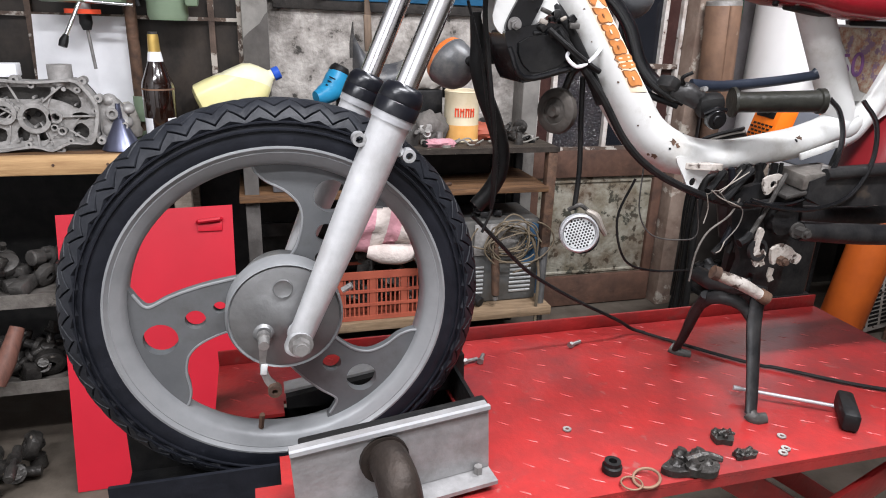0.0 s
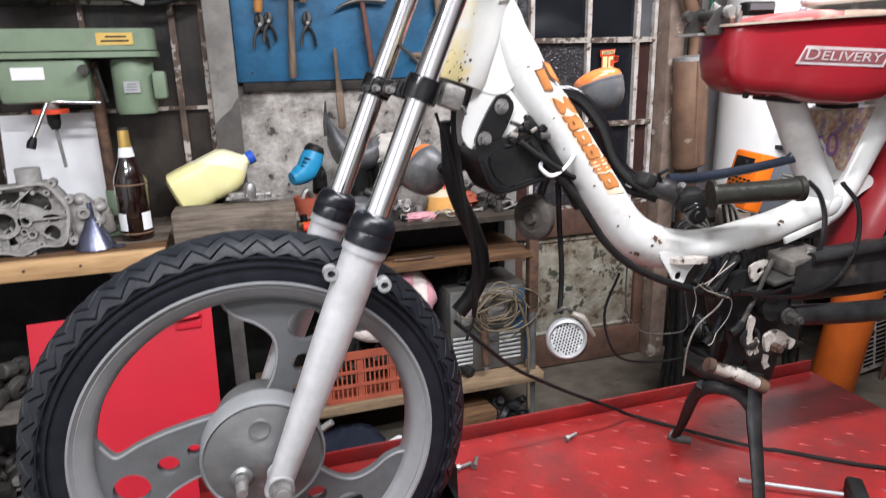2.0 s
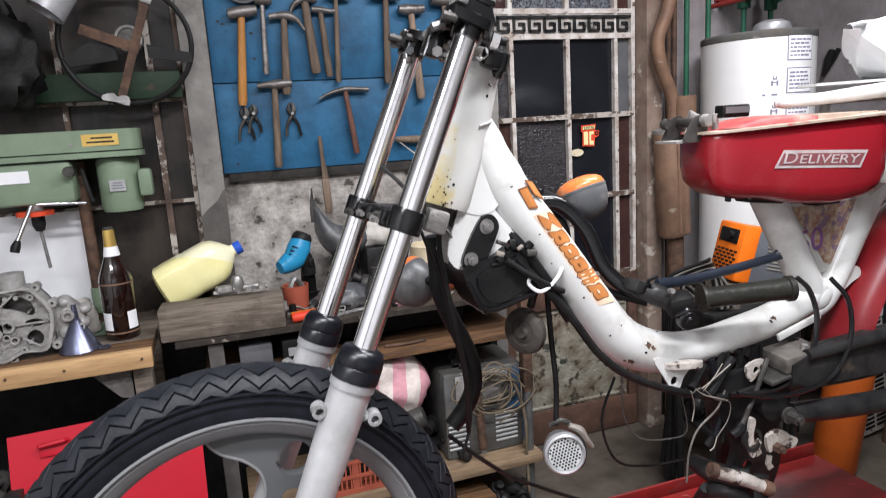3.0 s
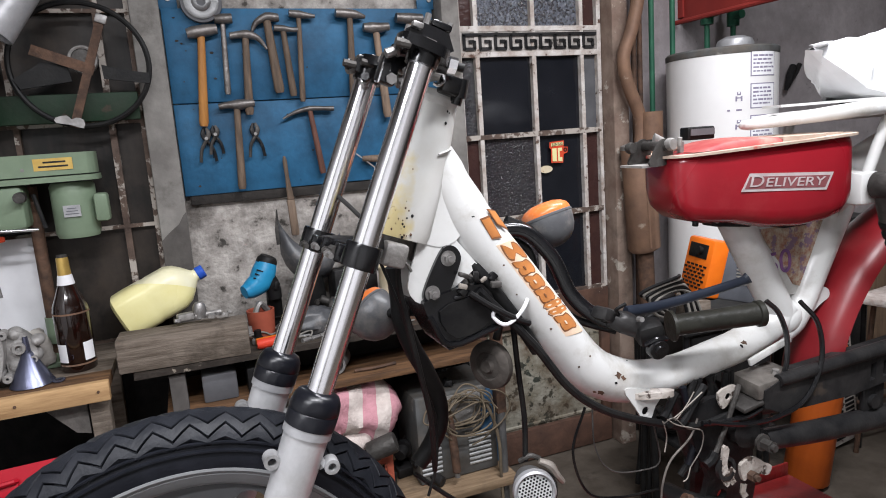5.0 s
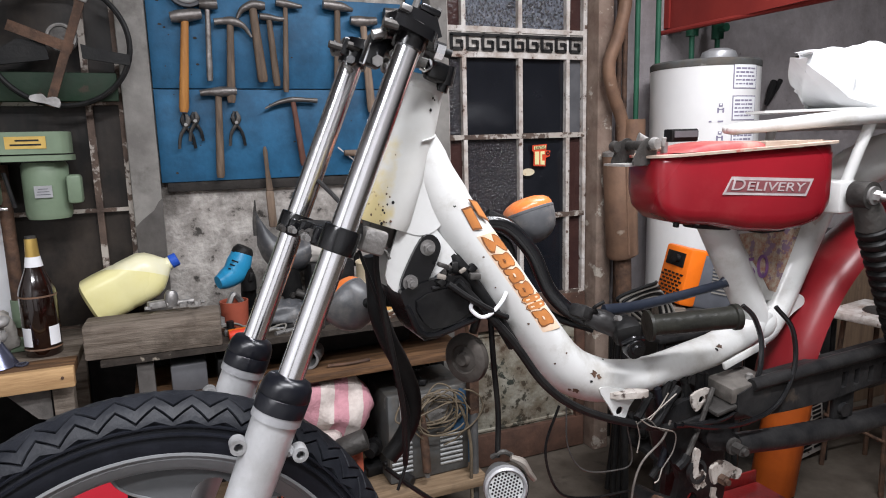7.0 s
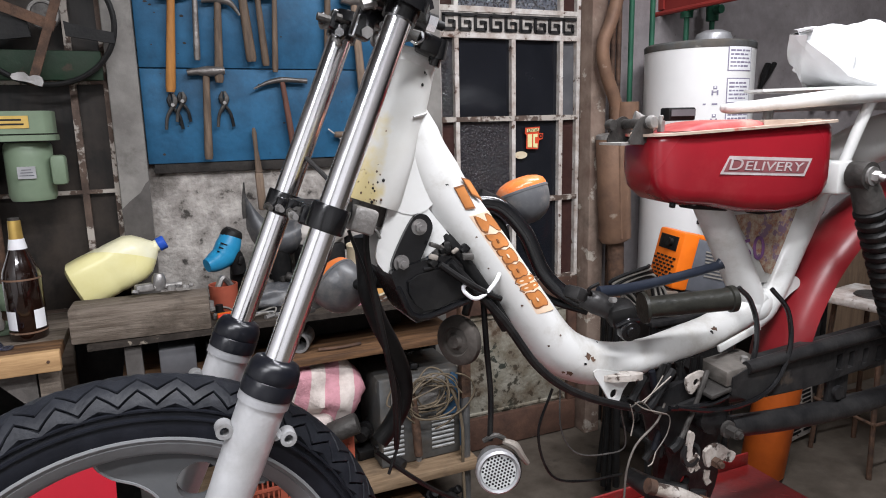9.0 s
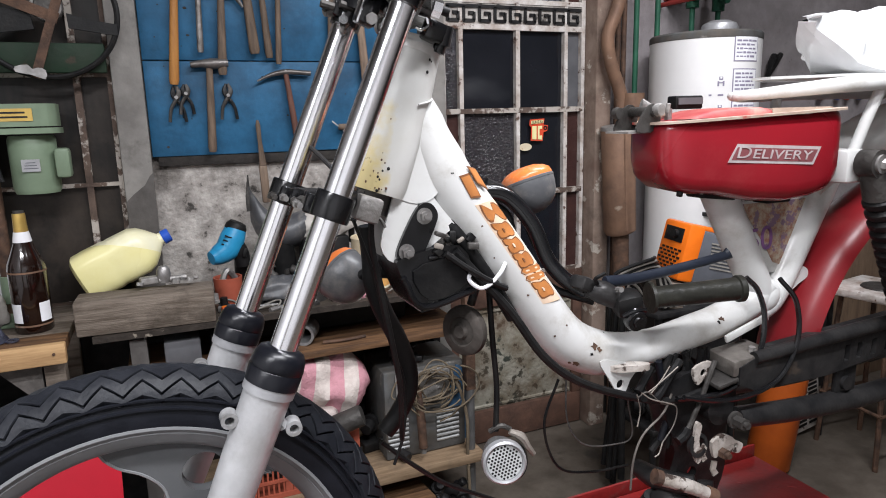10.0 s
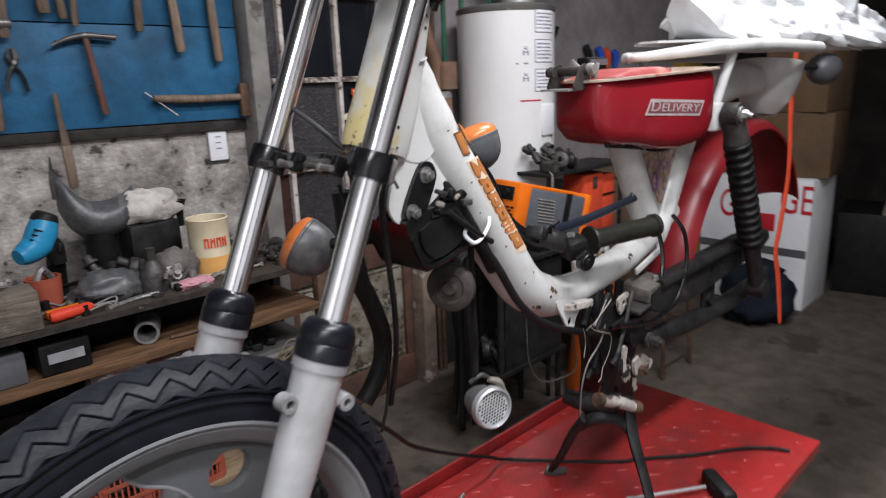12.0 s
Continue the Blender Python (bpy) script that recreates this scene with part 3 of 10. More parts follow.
structure("floor", Geo().box((2.2, 0.0, -0.05), (9.4, 6.0, 0.1)), M_FLOOR, "oil-stained grey concrete workshop floor", "floor")
# ceiling is never in view; its dark colour is assumed
structure("ceiling", Geo().box((2.2, 0.0, 2.85), (9.4, 6.0, 0.1)), M_CEILING, "unseen dark ceiling above the workshop", "ceiling")
structure("wall_south_west", Geo().box((-0.68, -2.05, 1.4), (2.56, 0.1, 2.8)), M_WHITEWALL, "whitewashed workshop wall opposite the benches", "wall")
structure("wall_south_east", Geo().box((3.75, -2.05, 1.4), (6.3, 0.1, 2.8)), M_WALLPAINT, "old painted workshop wall opposite the benches", "wall")
structure("trim_post_corner", Geo().box((-1.80, -1.80, 1.4), (0.30, 0.30, 2.8), None, 0.01), M_POST, "grey corner post of the workshop", "post")
structure("wall_west", Geo().box((-2.0, 0.0, 1.4), (0.1, 5.8, 2.8)), M_WHITEWALL, "whitewashed side wall of the workshop", "wall")
structure("wall_east", Geo().box((6.85, 0.0, 1.4), (0.1, 5.8, 2.8)), M_DARKWALL, "far end wall of the workshop, coloured dark as if unlit", "wall")

# back wall: pieces round the left window (x -1.75..0.03) and the door (x 1.135..1.77)
wall = Geo()
wall.box((-2.075, 2.58, 1.4), (0.65, 0.16, 2.8))
wall.box((-0.86, 2.58, 0.40), (1.78, 0.16, 0.80))
wall.box((-0.86, 2.58, 2.5), (1.78, 0.16, 0.6))
wall.box((0.58, 2.61, 1.4), (1.10, 0.16, 2.8))
wall.box((1.45, 2.58, 2.40), (0.64, 0.16, 0.8))
structure("wall_north", wall, M_PLASTER, "grimy peeling plaster wall behind the workbenches", "wall")
structure("wall_north_render", Geo().box((3.01, 2.57, 1.4), (2.46, 0.14, 2.8)), M_CONCRETE, "grey-mauve rendered wall beside the door", "wall")

# added board: darkens the wall's foot, where little light reaches
structure("trim_skirt", Geo().box((2.62, 2.492, 0.30), (1.52, 0.012, 0.60), None, 0.002), M_DARKWALL, "added dark board standing in for gloom low on the rendered wall", "skirting")

structure("trim_post_west", Geo().box((0.072, 2.50, 1.4), (0.088, 0.10, 2.8), None, 0.006), M_POST, "grey chipped post beside the blue tool board", "post")
foot_o = [(0.0295, 0.80), (0.1145, 0.80), (0.1145, 1.215), (0.104, 1.205), (0.088, 1.178), (0.071, 1.165), (0.052, 1.150), (0.0295, 1.128)]
structure("trim_post_foot", Geo().plate(foot_o, 0.002, facing((0, 2.4495, 0))), M_POSTSOOT, "soot-blackened lower end of the grey post", "post")
structure("trim_post_middle", Geo().box((1.098, 2.49, 1.4), (0.070, 0.12, 2.8), None, 0.006), M_POST, "grimy grey post between board and door", "post")
structure("trim_post_door", Geo().box((1.815, 2.47, 1.4), (0.075, 0.14, 2.8), None, 0.006), M_DOORPOST, "peeling brown-and-cream door post", "post")


def noise_bar(a, b, w, d, seed):
    """A slightly uneven flat bar from a to b."""
    a, b = Vector(a), Vector(b)
    g = Geo()
    n = 7
    rng = random.Random(seed)
    along = (b - a).normalized()
    side = Vector((along.z, 0, -along.x))
    vs = []
    for i in range(n + 1):
        p = a + (b - a) * i / n
        e = w / 2 * (1 + rng.uniform(-0.12, 0.12))
        for sx, sy in ((-1, -1), (1, -1), (1, 1), (-1, 1)):
            vs.append(p + side * e * sx + Vector((0, d / 2 * sy, 0)))
    fs = []
    for i in range(n):
        for k in range(4):
            l = (k + 1) % 4
            fs.append((4 * i + k, 4 * i + l, 4 * i + 4 + l, 4 * i + 4 + k))
    fs += [(3, 2, 1, 0), (4 * n, 4 * n + 1, 4 * n + 2, 4 * n + 3)]
    return g.add(vs, fs)


def steel_window(name, xs, zs, y, label, materials, bars, groups=()):
    """A glazed steel frame: a pane in each cell, bars along each line."""
    top = thing(name, (0.5 * (xs[0] + xs[-1]), y, zs[0]), label, "window", kind="structure")
    for i in range(len(xs) - 1):
        for j in range(len(zs) - 1):
            g = Geo().box((0.5 * (xs[i] + xs[i + 1]), y + 0.012, 0.5 * (zs[j] + zs[j + 1])), (xs[i + 1] - xs[i], 0.005, zs[j + 1] - zs[j]))
            part("pane", g, materials(i, j), top, smooth=0)
    for i, x in enumerate(xs):
        mat, w = bars("v", i)
        part("mullion", noise_bar((x, y, zs[0]), (x, y, zs[-1]), w, 0.026, i), mat, top, smooth=20)
    for j, z in enumerate(zs):
        mat, w = bars("h", j)
        part("transom", noise_bar((xs[0], y - 0.004, z), (xs[-1], y - 0.004, z), w, 0.020, 40 + j), mat, top, smooth=20)
    return top


steel_window("window_1", [-1.73, -1.30, -0.94, -0.62, -0.335, -0.070, 0.022], [0.81, 1.185, 1.52, 1.86, 2.19], 2.50,
             "dark sooty glazed steel window with rusted bars",
             lambda i, j: M_DARKPANE, lambda k, i: (M_MULLIONRUST, 0.018 if k == "v" else 0.012))

DX, DZ = [1.143, 1.217, 1.462, 1.683, 1.765], [0.715, 1.055, 1.385, 1.697, 1.792, 1.945]


def door_pane(i, j):
    if j == 4:
        return M_BROWNGLASS if i in (0, 3) else M_TEXGLASS
    if j == 3:
        return M_DOORGLASS
    if i == 0:
        return M_TEXDARK if j == 2 else M_BROWNGLASS
    if i == 3:
        return M_GREYBAND if j == 2 else M_BROWNGLASS
    if i == 1 and j < 2:
        return M_TEXDARK
    return M_DOORGLASS


door = steel_window("door_1", DX, DZ, 2.487, "steel door with dark glass panes and flaking panel", door_pane,
                    lambda k, i: (M_MULLION if (k == "v" or i > 2) else M_MULLIONRUST, 0.017 if k == "v" else 0.020))
# raised nubs of the hammered panes
rgn = random.Random(8)
for i, j in ((0, 2), (1, 0), (1, 1), (1, 4), (2, 4)):
    nubs = Geo()
    area = (DX[i + 1] - DX[i]) * (DZ[j + 1] - DZ[j])
    for k in range(int(area / 0.00014)):
        r = rgn.uniform(0.0025, 0.0052)
        nubs.ball((rgn.uniform(DX[i] + 0.012, DX[i + 1] - 0.012), 2.4963, rgn.uniform(DZ[j] + 0.014, DZ[j + 1] - 0.014)), (r, 0.0030, r * rgn.uniform(0.8, 1.3)), 7, 5)
    tagged(part("glass_nubs", nubs, M_NUB, door), kind="stuff")
# solid lower leaf
part("door_panel", Geo().box((1.455, 2.495, 0.36), (0.60, 0.02, 0.48), None, 0.004), M_DOORPANEL, door, "flaking teal and cream sheet panel")
part("rail", Geo().box((1.455, 2.482, 0.655), (0.63, 0.035, 0.115), None, 0.004), M_DOORRAIL, door)
part("rail", Geo().box((1.455, 2.482, 0.075), (0.63, 0.035, 0.14), None, 0.004), M_DOORRAIL, door)
part("stile", Geo().box((1.158, 2.482, 0.365), (0.045, 0.033, 0.44), None, 0.003), M_DOORRAIL, door)
part("stile", Geo().box((1.750, 2.482, 0.365), (0.045, 0.033, 0.44), None, 0.003), M_DOORRAIL, door)
for x0, x1, z in ((1.19, 1.72, 0.575), (1.19, 1.72, 0.16)):
    part("moulding", Geo().tube([(x0, 2.484, z), (x1, 2.484, z)], 0.007, 6), M_DOORPANEL, door)
# cast meander band: square spirals in front of dark glass
band = Geo()
u = 0.0128
z0 = 1.697 + 0.010
n_key = 9
pitch = (DX[-1] - DX[0] - 0.03) / n_key
for k in range(n_key):
    x = DX[0] + 0.016 + k * pitch
    s = pitch / 6.0
    for cx, cz, w, h in ((3.0, 5.3, 6.0, 1), (0.5, 3.0, 1, 4.6), (2.6, 0.9, 4.2, 1), (4.4, 2.2, 1, 2.6), (3.3, 3.2, 2.0, 1)):
        band.box((x + cx * s, 2.472, z0 + cz * 0.0118), (w * s, 0.006, h * 0.0118))
part("meander_band", band, M_BLACKMETAL, door, "black cast meander ornament", smooth=0)
part("meander_backing", Geo().box((0.5 * (DX[0] + DX[-1]), 2.480, 1.744), (DX[-1] - DX[0], 0.006, 0.092)), M_PLASTER, door, "dirty white strip behind the ornament")

# stickers on the glass
st = thing("window_sticker", (1.552, 2.47, 1.26), "yellow and red sticker on the dark glass", "sticker")
mface = facing((1.552, 2.480, 1.305))
part("backing", Geo().plate([(-0.030, -0.042), (0.026, -0.045), (0.030, -0.01), (0.048, -0.004), (0.05, 0.018), (0.030, 0.02), (0.034, 0.045), (-0.034, 0.042), (-0.036, 0.02), (-0.028, 0.012)], 0.001, mface), M_STRAP, st)
sg = Geo()
sg.plate([(-0.028, 0.024), (0.028, 0.027), (0.028, 0.040), (-0.028, 0.037)], 0.001, facing((1.552, 2.478, 1.305)))
sg.plate([(-0.024, -0.036), (-0.004, -0.037), (-0.004, 0.016), (-0.024, 0.016)], 0.001, facing((1.552, 2.478, 1.305)))
sg.plate([(0.002, -0.037), (0.022, -0.039), (0.022, -0.022), (0.010, -0.022), (0.010, 0.004), (0.022, 0.004), (0.022, 0.017), (0.002, 0.016)], 0.001, facing((1.552, 2.478, 1.305)))
part("mark", sg, M_YELLOW, st, "yellow block marks")
letters("JUNTAS", 0.0165, facing((1.552, 2.4755, 1.3365), (1, 0, 0.05), (-0.05, 0, 1)) @ Matrix.Diagonal((0.86, 1, 1, 1)), M_BLACK, "lettering", st, 0.0004)
part("gear_hole", Geo().lathe([(0.004, 0), (0.009, 0), (0.009, 0.001), (0.004, 0.001)], (1.590, 2.479, 1.312), (0, -1, 0), 14, close=True), M_BLACK, st)
part("oval_label", Geo().plate([(0.030 * math.cos(a * 0.35) - 0.055, 0.015 * math.sin(a * 0.35) - 0.066) for a in range(18)], 0.001, mface), M_CREAM, st)

# far side: wall end with ochre jamb
structure("trim_door_jamb", Geo().box((4.36, 2.52, 1.4), (0.26, 0.20, 2.8), None, 0.004), M_YELLOWPAINT, "ochre-painted jamb at the wall's end", "jamb")
structure("wall_north_far", Geo().box((5.55, 2.9, 1.4), (2.5, 0.1, 2.8)), M_DARKWALL, "recess wall beyond the ochre jamb, coloured dark as if unlit", "wall")

# ---- the moped ----
YB = 0.905
WC = Vector((0.074, YB, 0.815))
bike = thing("motorcycle", (0.62, YB, 0.60), "stripped white and red moped on its centre stand", "motorcycle")

# front wheel
wheel = Geo()
RT, BH, BW = 0.2925, 0.047, 0.0375
RC = RT - BH


def tyre_at(th, a, lift=0.0):
    """A place on the tyre: th round the wheel, a across it in radians from the crown."""
    r = RC + (BH + lift) * math.cos(a)
    y = (BW + lift) * math.sin(a)
    return WC + Vector((r * math.cos(th), y, r * math.sin(th)))


prof = []
for k in range(25):
    a = radians(-110 + 220 * k / 24)
    prof.append((RC + (BH - 0.004) * math.cos(a), (BW - 0.003) * math.sin(a)))
g = Geo().lathe(prof, WC, (0, 1, 0), 96, close=True)
fw = part("front_wheel", g, M_RUBBER, bike, "black tyre on a grey three-spoke mag wheel")
ridge = Geo()
for sy in (-1, 1):
    for r, hh in ((0.267, 0.0345), (0.2575, 0.0362)):
        ridge.lathe([(r + 0.0016, sy * (hh - 0.002)), (r + 0.001, sy * (hh + 0.0012)), (r - 0.001, sy * (hh + 0.0012)), (r - 0.0016, sy * (hh - 0.002))], WC, (0, 1, 0), 96)
part("sidewall_rib", ridge, M_RUBBER, fw)

NP = 46
GAP = 0.022


def zigzag(k, low, high):
    """The groove line's place across the tyre at quarter-pitch k."""
    return (low, 0.5 * (low + high), high, 0.5 * (low + high))[k % 4]


def tread_rib(inner, outer, step=0.0):
    """One rib of rubber round the tyre between two lines across it, with chamfered cut edges."""
    g = Geo()
    n = NP * 4
    cols = 7
    vs, fs = [], []
    for k in range(n):
        th = 2 * math.pi * k / n
        a0, a1 = inner(k), outer(k)
        out = 1 if a1 > a0 else -1
        soft = 0.022 * out
        vs.append(tyre_at(th, a0, -0.0055))
        vs.append(tyre_at(th, a0, 0.0008))
        for c in range(3):
            f = c / 2
            vs.append(tyre_at(th, a0 + soft + (a1 - a0 - 2 * soft) * f, 0.0022))
        vs.append(tyre_at(th, a1, 0.0008))
        vs.append(tyre_at(th, a1 + step * out, -0.0055))
    for k in range(n):
        l = (k + 1) % n
        for c in range(cols - 1):
            fs.append((k * cols + c, k * cols + c + 1, l * cols + c + 1, l * cols + c))
    return g.add(vs, fs)


tread = Geo()
for sgn in (-1, 1):
    o = 0 if sgn < 0 else 2

    def line(low, high, shift, q=sgn, o=o):
        return lambda k: q * (zigzag(k + o, low, high) + shift)
    for rib in (tread_rib(line(0.60, 0.98, GAP), line(0.99, 1.13, 0.0), 0.10), tread_rib(line(0.22, 0.60, GAP), line(0.60, 0.98, -GAP))):
        tread.add(rib.v, rib.f)
core = tread_rib(lambda k: -zigzag(k, 0.22, 0.60) + GAP, lambda k: zigzag(k + 2, 0.22, 0.60) - GAP)
tread.add(core.v, core.f)
tr = part("tread", tread, M_TREAD, fw, "black tread cut by zigzag grooves", smooth=24)
tagged(tr, kind="stuff")

rim = Geo()
rp = [(0.237, -0.030), (0.2355, -0.034), (0.2325, -0.0345), (0.2305, -0.0325), (0.2275, -0.0300), (0.2265, -0.0305), (0.2240, -0.0290), (0.2150, -0.0245), (0.2100, -0.0200), (0.2075, -0.014), (0.207, 0.014),
      (0.2100, 0.0200), (0.2150, 0.0245), (0.2240, 0.0290), (0.2305, 0.0325), (0.2325, 0.0345), (0.2355, 0.034), (0.237, 0.030), (0.222, 0.020), (0.218, 0.0), (0.222, -0.020)]
rim.lathe(rp, WC, (0, 1, 0), 96, close=True)
part("rim", rim, M_MAG, fw, "worn grey cast rim")


def polar(r, deg):
    return (r * math.cos(radians(deg)), r * math.sin(radians(deg)))


blade = [polar(0.210, 169), polar(0.192, 174.5), polar(0.180, 176.5), polar(0.158, 172), polar(0.130, 165.5), polar(0.095, 154), polar(0.060, 133), polar(0.045, 170), polar(0.060, 209),
         polar(0.090, 203.5), polar(0.126, 203), polar(0.153, 207), polar(0.172, 215), polar(0.185, 222), polar(0.210, 226), polar(0.211, 217), polar(0.211, 207), polar(0.211, 197), polar(0.211, 187), polar(0.211, 178)]
blade = smooth2d(blade, 4)
holes = [ring2d(*polar(0.1745, 193), 0.0235, 22), ring2d(*polar(0.1225, 186), 0.0142, 18), ring2d(*polar(0.0880, 178), 0.0092, 14)]
for k in range(3):
    spin = Matrix.Translation(WC + Vector((0, 0.007, 0))) @ Matrix.Rotation(radians((0, -117, -233)[k]), 4, "Y") @ facing((0, 0, 0))
    sp = part("spoke", Geo().plate(blade, 0.016, spin, holes), M_SPOKE, fw, smooth=35)
    # raised border along the blade's edges
    edge = Geo()
    for pts in (blade[2:26], blade[30:58]):
        edge.tube([spin @ Vector((p[0], p[1], 0.0150)) for p in pts[::2]], 0.0022, 6, 2)
    part("spoke_edge", edge, M_MAG, fw)

hub = Geo().lathe([(0.0, -0.061), (0.024, -0.061), (0.028, -0.058), (0.060, -0.0565), (0.0745, -0.052), (0.077, -0.046), (0.077, -0.018), (0.066, -0.012), (0.064, 0.05), (0.030, 0.055), (0.0, 0.055)], WC, (0, 1, 0), 48)
part("hub", hub, M_DRUM, fw, "dull aluminium drum brake hub")
hr = Geo().lathe([(0.0745, -0.050), (0.0775, -0.054), (0.0805, -0.049), (0.0805, -0.016), (0.076, -0.014)], WC, (0, 1, 0), 48)
part("hub_flange", hr, M_MAG, fw)
part("casting_boss", Geo().lathe([(0.0, 0.0), (0.012, 0.0), (0.0135, 0.003), (0.0125, 0.0055), (0.010, 0.004), (0.0, 0.0045)], WC + Vector((-0.002, -0.056, 0.046)), (0, -1, 0), 22), M_DRUM, fw)
part("casting_boss", Geo().lathe([(0.0, 0.0), (0.013, 0.0), (0.0145, 0.004), (0.011, 0.008), (0.0, 0.009)], (0.0435, YB - 0.057, 0.797), (0, -1, 0), 20), M_DRUM, fw)
# brake lever and its cable eye
part("brake_arm", Geo().plate(smooth2d([(0.036, 0.800), (0.044, 0.806), (0.051, 0.799), (0.047, 0.780), (0.044, 0.758), (0.049, 0.738), (0.056, 0.728), (0.050, 0.720), (0.042, 0.728), (0.036, 0.748), (0.036, 0.775)], 4), 0.004, facing((0, 0.830, 0))), M_STEEL, fw)
part("paint_band", Geo().box((0.0410, 0.8245, 0.752), (0.009, 0.003, 0.016), rot(0, 8, 0), 0.001), M_LAMPFACE, fw, "white paint mark on the lever")
part("cable_nut", Geo().lathe([(0.004, -0.006), (0.0095, -0.006), (0.0095, 0.006), (0.004, 0.006)], (0.054, 0.823, 0.7195), (0, 1, 0), 14, close=True), M_RUST, fw)
part("arm_bolt", Geo().cyl((0.043, 0.838, 0.797), (0.043, 0.812, 0.794), 0.009, 0.007, 10), M_STEEL, fw)
part("valve", Geo().cyl(WC + Vector((-0.043, -0.012, -0.199)), WC + Vector((-0.040, -0.02, -0.172)), 0.004, n=8), M_RUST, fw)

# fork
DIRF = Vector((0.425, 0, 1)).normalized()


def on_fork(y, z):
    return Vector((0.092 + 0.425 * (z - 0.800) - 0.10 * (y - 0.820), y, z))


def fork_leg(y, sign):
    leg = Geo()
    rows = [(on_fork(y, 0.776), 0.013), (on_fork(y, 0.782), 0.0165), (on_fork(y, 0.84), 0.0180), (on_fork(y, 0.95), 0.0225), (on_fork(y, 1.02), 0.0245), (on_fork(y, 1.085), 0.0255), (on_fork(y, 1.090), 0.0265)]
    leg.rings(rows, 24)
    lg = part("fork_lower", leg, M_SILVER, bike, "silver-painted fork lower leg")
    axle_boss = Geo().cyl(on_fork(y, 0.797) + Vector((0, -0.020, 0)), on_fork(y, 0.797) + Vector((0, 0.020, 0)), 0.016, n=20)
    part("axle_boss", axle_boss, M_SILVER, lg)
    if sign < 0:
        c = on_fork(y, 0.797)
        part("axle_nut", Geo().cyl(c + Vector((0, -0.033, 0)), c + Vector((0, -0.018, 0)), 0.0125, n=6).cyl(c + Vector((0, -0.037, 0)), c + Vector((0, -0.03, 0)), 0.0085, n=14), M_STEEL, lg)
        part("washer", Geo().cyl(c + Vector((0, -0.0215, 0)), c + Vector((0, -0.0195, 0)), 0.0165, n=20), M_STEEL, lg)
        pin = on_fork(y, 0.880) + Vector((0.022, -0.012, -0.012))
        part("pinch_bolt", Geo().cyl(pin, pin + Vector((0.012, -0.003, 0.008)), 0.0042, n=8), M_STEEL, lg)
    ring = on_fork(y, 1.088)
    part("ring", Geo().cyl(ring, ring + DIRF * 0.012, 0.0278, n=28), M_RIMLIP, lg)
    s0 = ring + DIRF * 0.010
    part("dust_seal", Geo().rings([(s0, 0.0285), (s0 + DIRF * 0.016, 0.0288), (s0 + DIRF * 0.017, 0.0280), (s0 + DIRF * 0.019, 0.0288), (s0 + DIRF * 0.030, 0.0272), (s0 + DIRF * 0.037, 0.0235), (s0 + DIRF * 0.040, 0.0165)], 28), M_SEAL, lg, "black rubber dust seal")
    for dx, dz, dy in ((-0.034, -0.002, -0.004), (0.030, -0.024, -0.004)):
        c = on_fork(y, 1.070) + Vector((dx, dy, dz))
        lug = Geo().lathe([(0.0048, -0.008), (0.0088, -0.008), (0.0092, 0.008), (0.0048, 0.008)], c, (0, 1, 0), 18, close=True)
        lug.tube([c + Vector((0.009 * (1 if dx < 0 else -1), 0, 0)), on_fork(y, 1.066) + Vector((0.012 * (-1 if dx < 0 else 1), 0, 0))], 0.0058, 8)
        part("mudguard_lug", lug, M_LUG, lg)
    part("stanchion", Geo().cyl(s0 + DIRF * 0.03, on_fork(y, 1.500), 0.0148, n=28), M_CHROME, bike, "bright chrome fork tube")
    # lower clamp ring
    c = on_fork(y, 1.278)
    part("lower_clamp", Geo().lathe([(0.0150, -0.014), (0.0205, -0.014), (0.0212, -0.011), (0.0212, 0.011), (0.0205, 0.014), (0.0150, 0.014)], c, DIRF, 28, close=True), M_BLACKGLOSS, bike)


fork_leg(0.820, -1)
fork_leg(0.990, 1)
yoke = Geo()
a, b, c = on_fork(0.838, 1.278), on_fork(0.972, 1.278), Vector((0.352, YB, 1.272))
yoke.tube([a, (a + c) / 2 + Vector((0.004, 0, 0)), c], [0.0085, 0.0095, 0.014], 10)
yoke.tube([b, (b + c) / 2 + Vector((0.004, 0, 0)), c], [0.0085, 0.0095, 0.014], 10)
part("lower_yoke", yoke, M_BLACKMETAL, bike)
for k, (yy, dx) in enumerate(((0.856, -0.016), (0.884, -0.010), (0.930, -0.010), (0.956, -0.016))):
    q0 = on_fork(yy, 1.276) + Vector((dx, 0, 0.002))
    part("clamp_ear", Geo().box(q0 + Vector((0.006, 0, 0)), (0.016, 0.010, 0.022), rot(0, 23, 0), 0.003), M_BLACKGLOSS, bike)
    part("ear_bolt", Geo().cyl(q0 + Vector((-0.008, -0.009, 0)), q0 + Vector((-0.008, 0.009, 0)), 0.0034, n=8).cyl(q0 + Vector((-0.008, 0.009, 0)), q0 + Vector((-0.008, 0.013, 0)), 0.0052, n=6), M_CASTDARK if k % 2 else M_STEEL, bike)
part("yoke_bolt", Geo().cyl(on_fork(0.868, 1.276) + Vector((-0.012, 0, 0.004)), on_fork(0.868, 1.276) + Vector((-0.012, 0.03, 0.002)), 0.0058, n=6), M_CASTDARK, bike)
part("bearing_cup", Geo().cyl((0.352, YB, 1.262), (0.362, YB, 1.285), 0.030, n=24), M_CASTDARK, bike, "bare metal steering bearing cup")
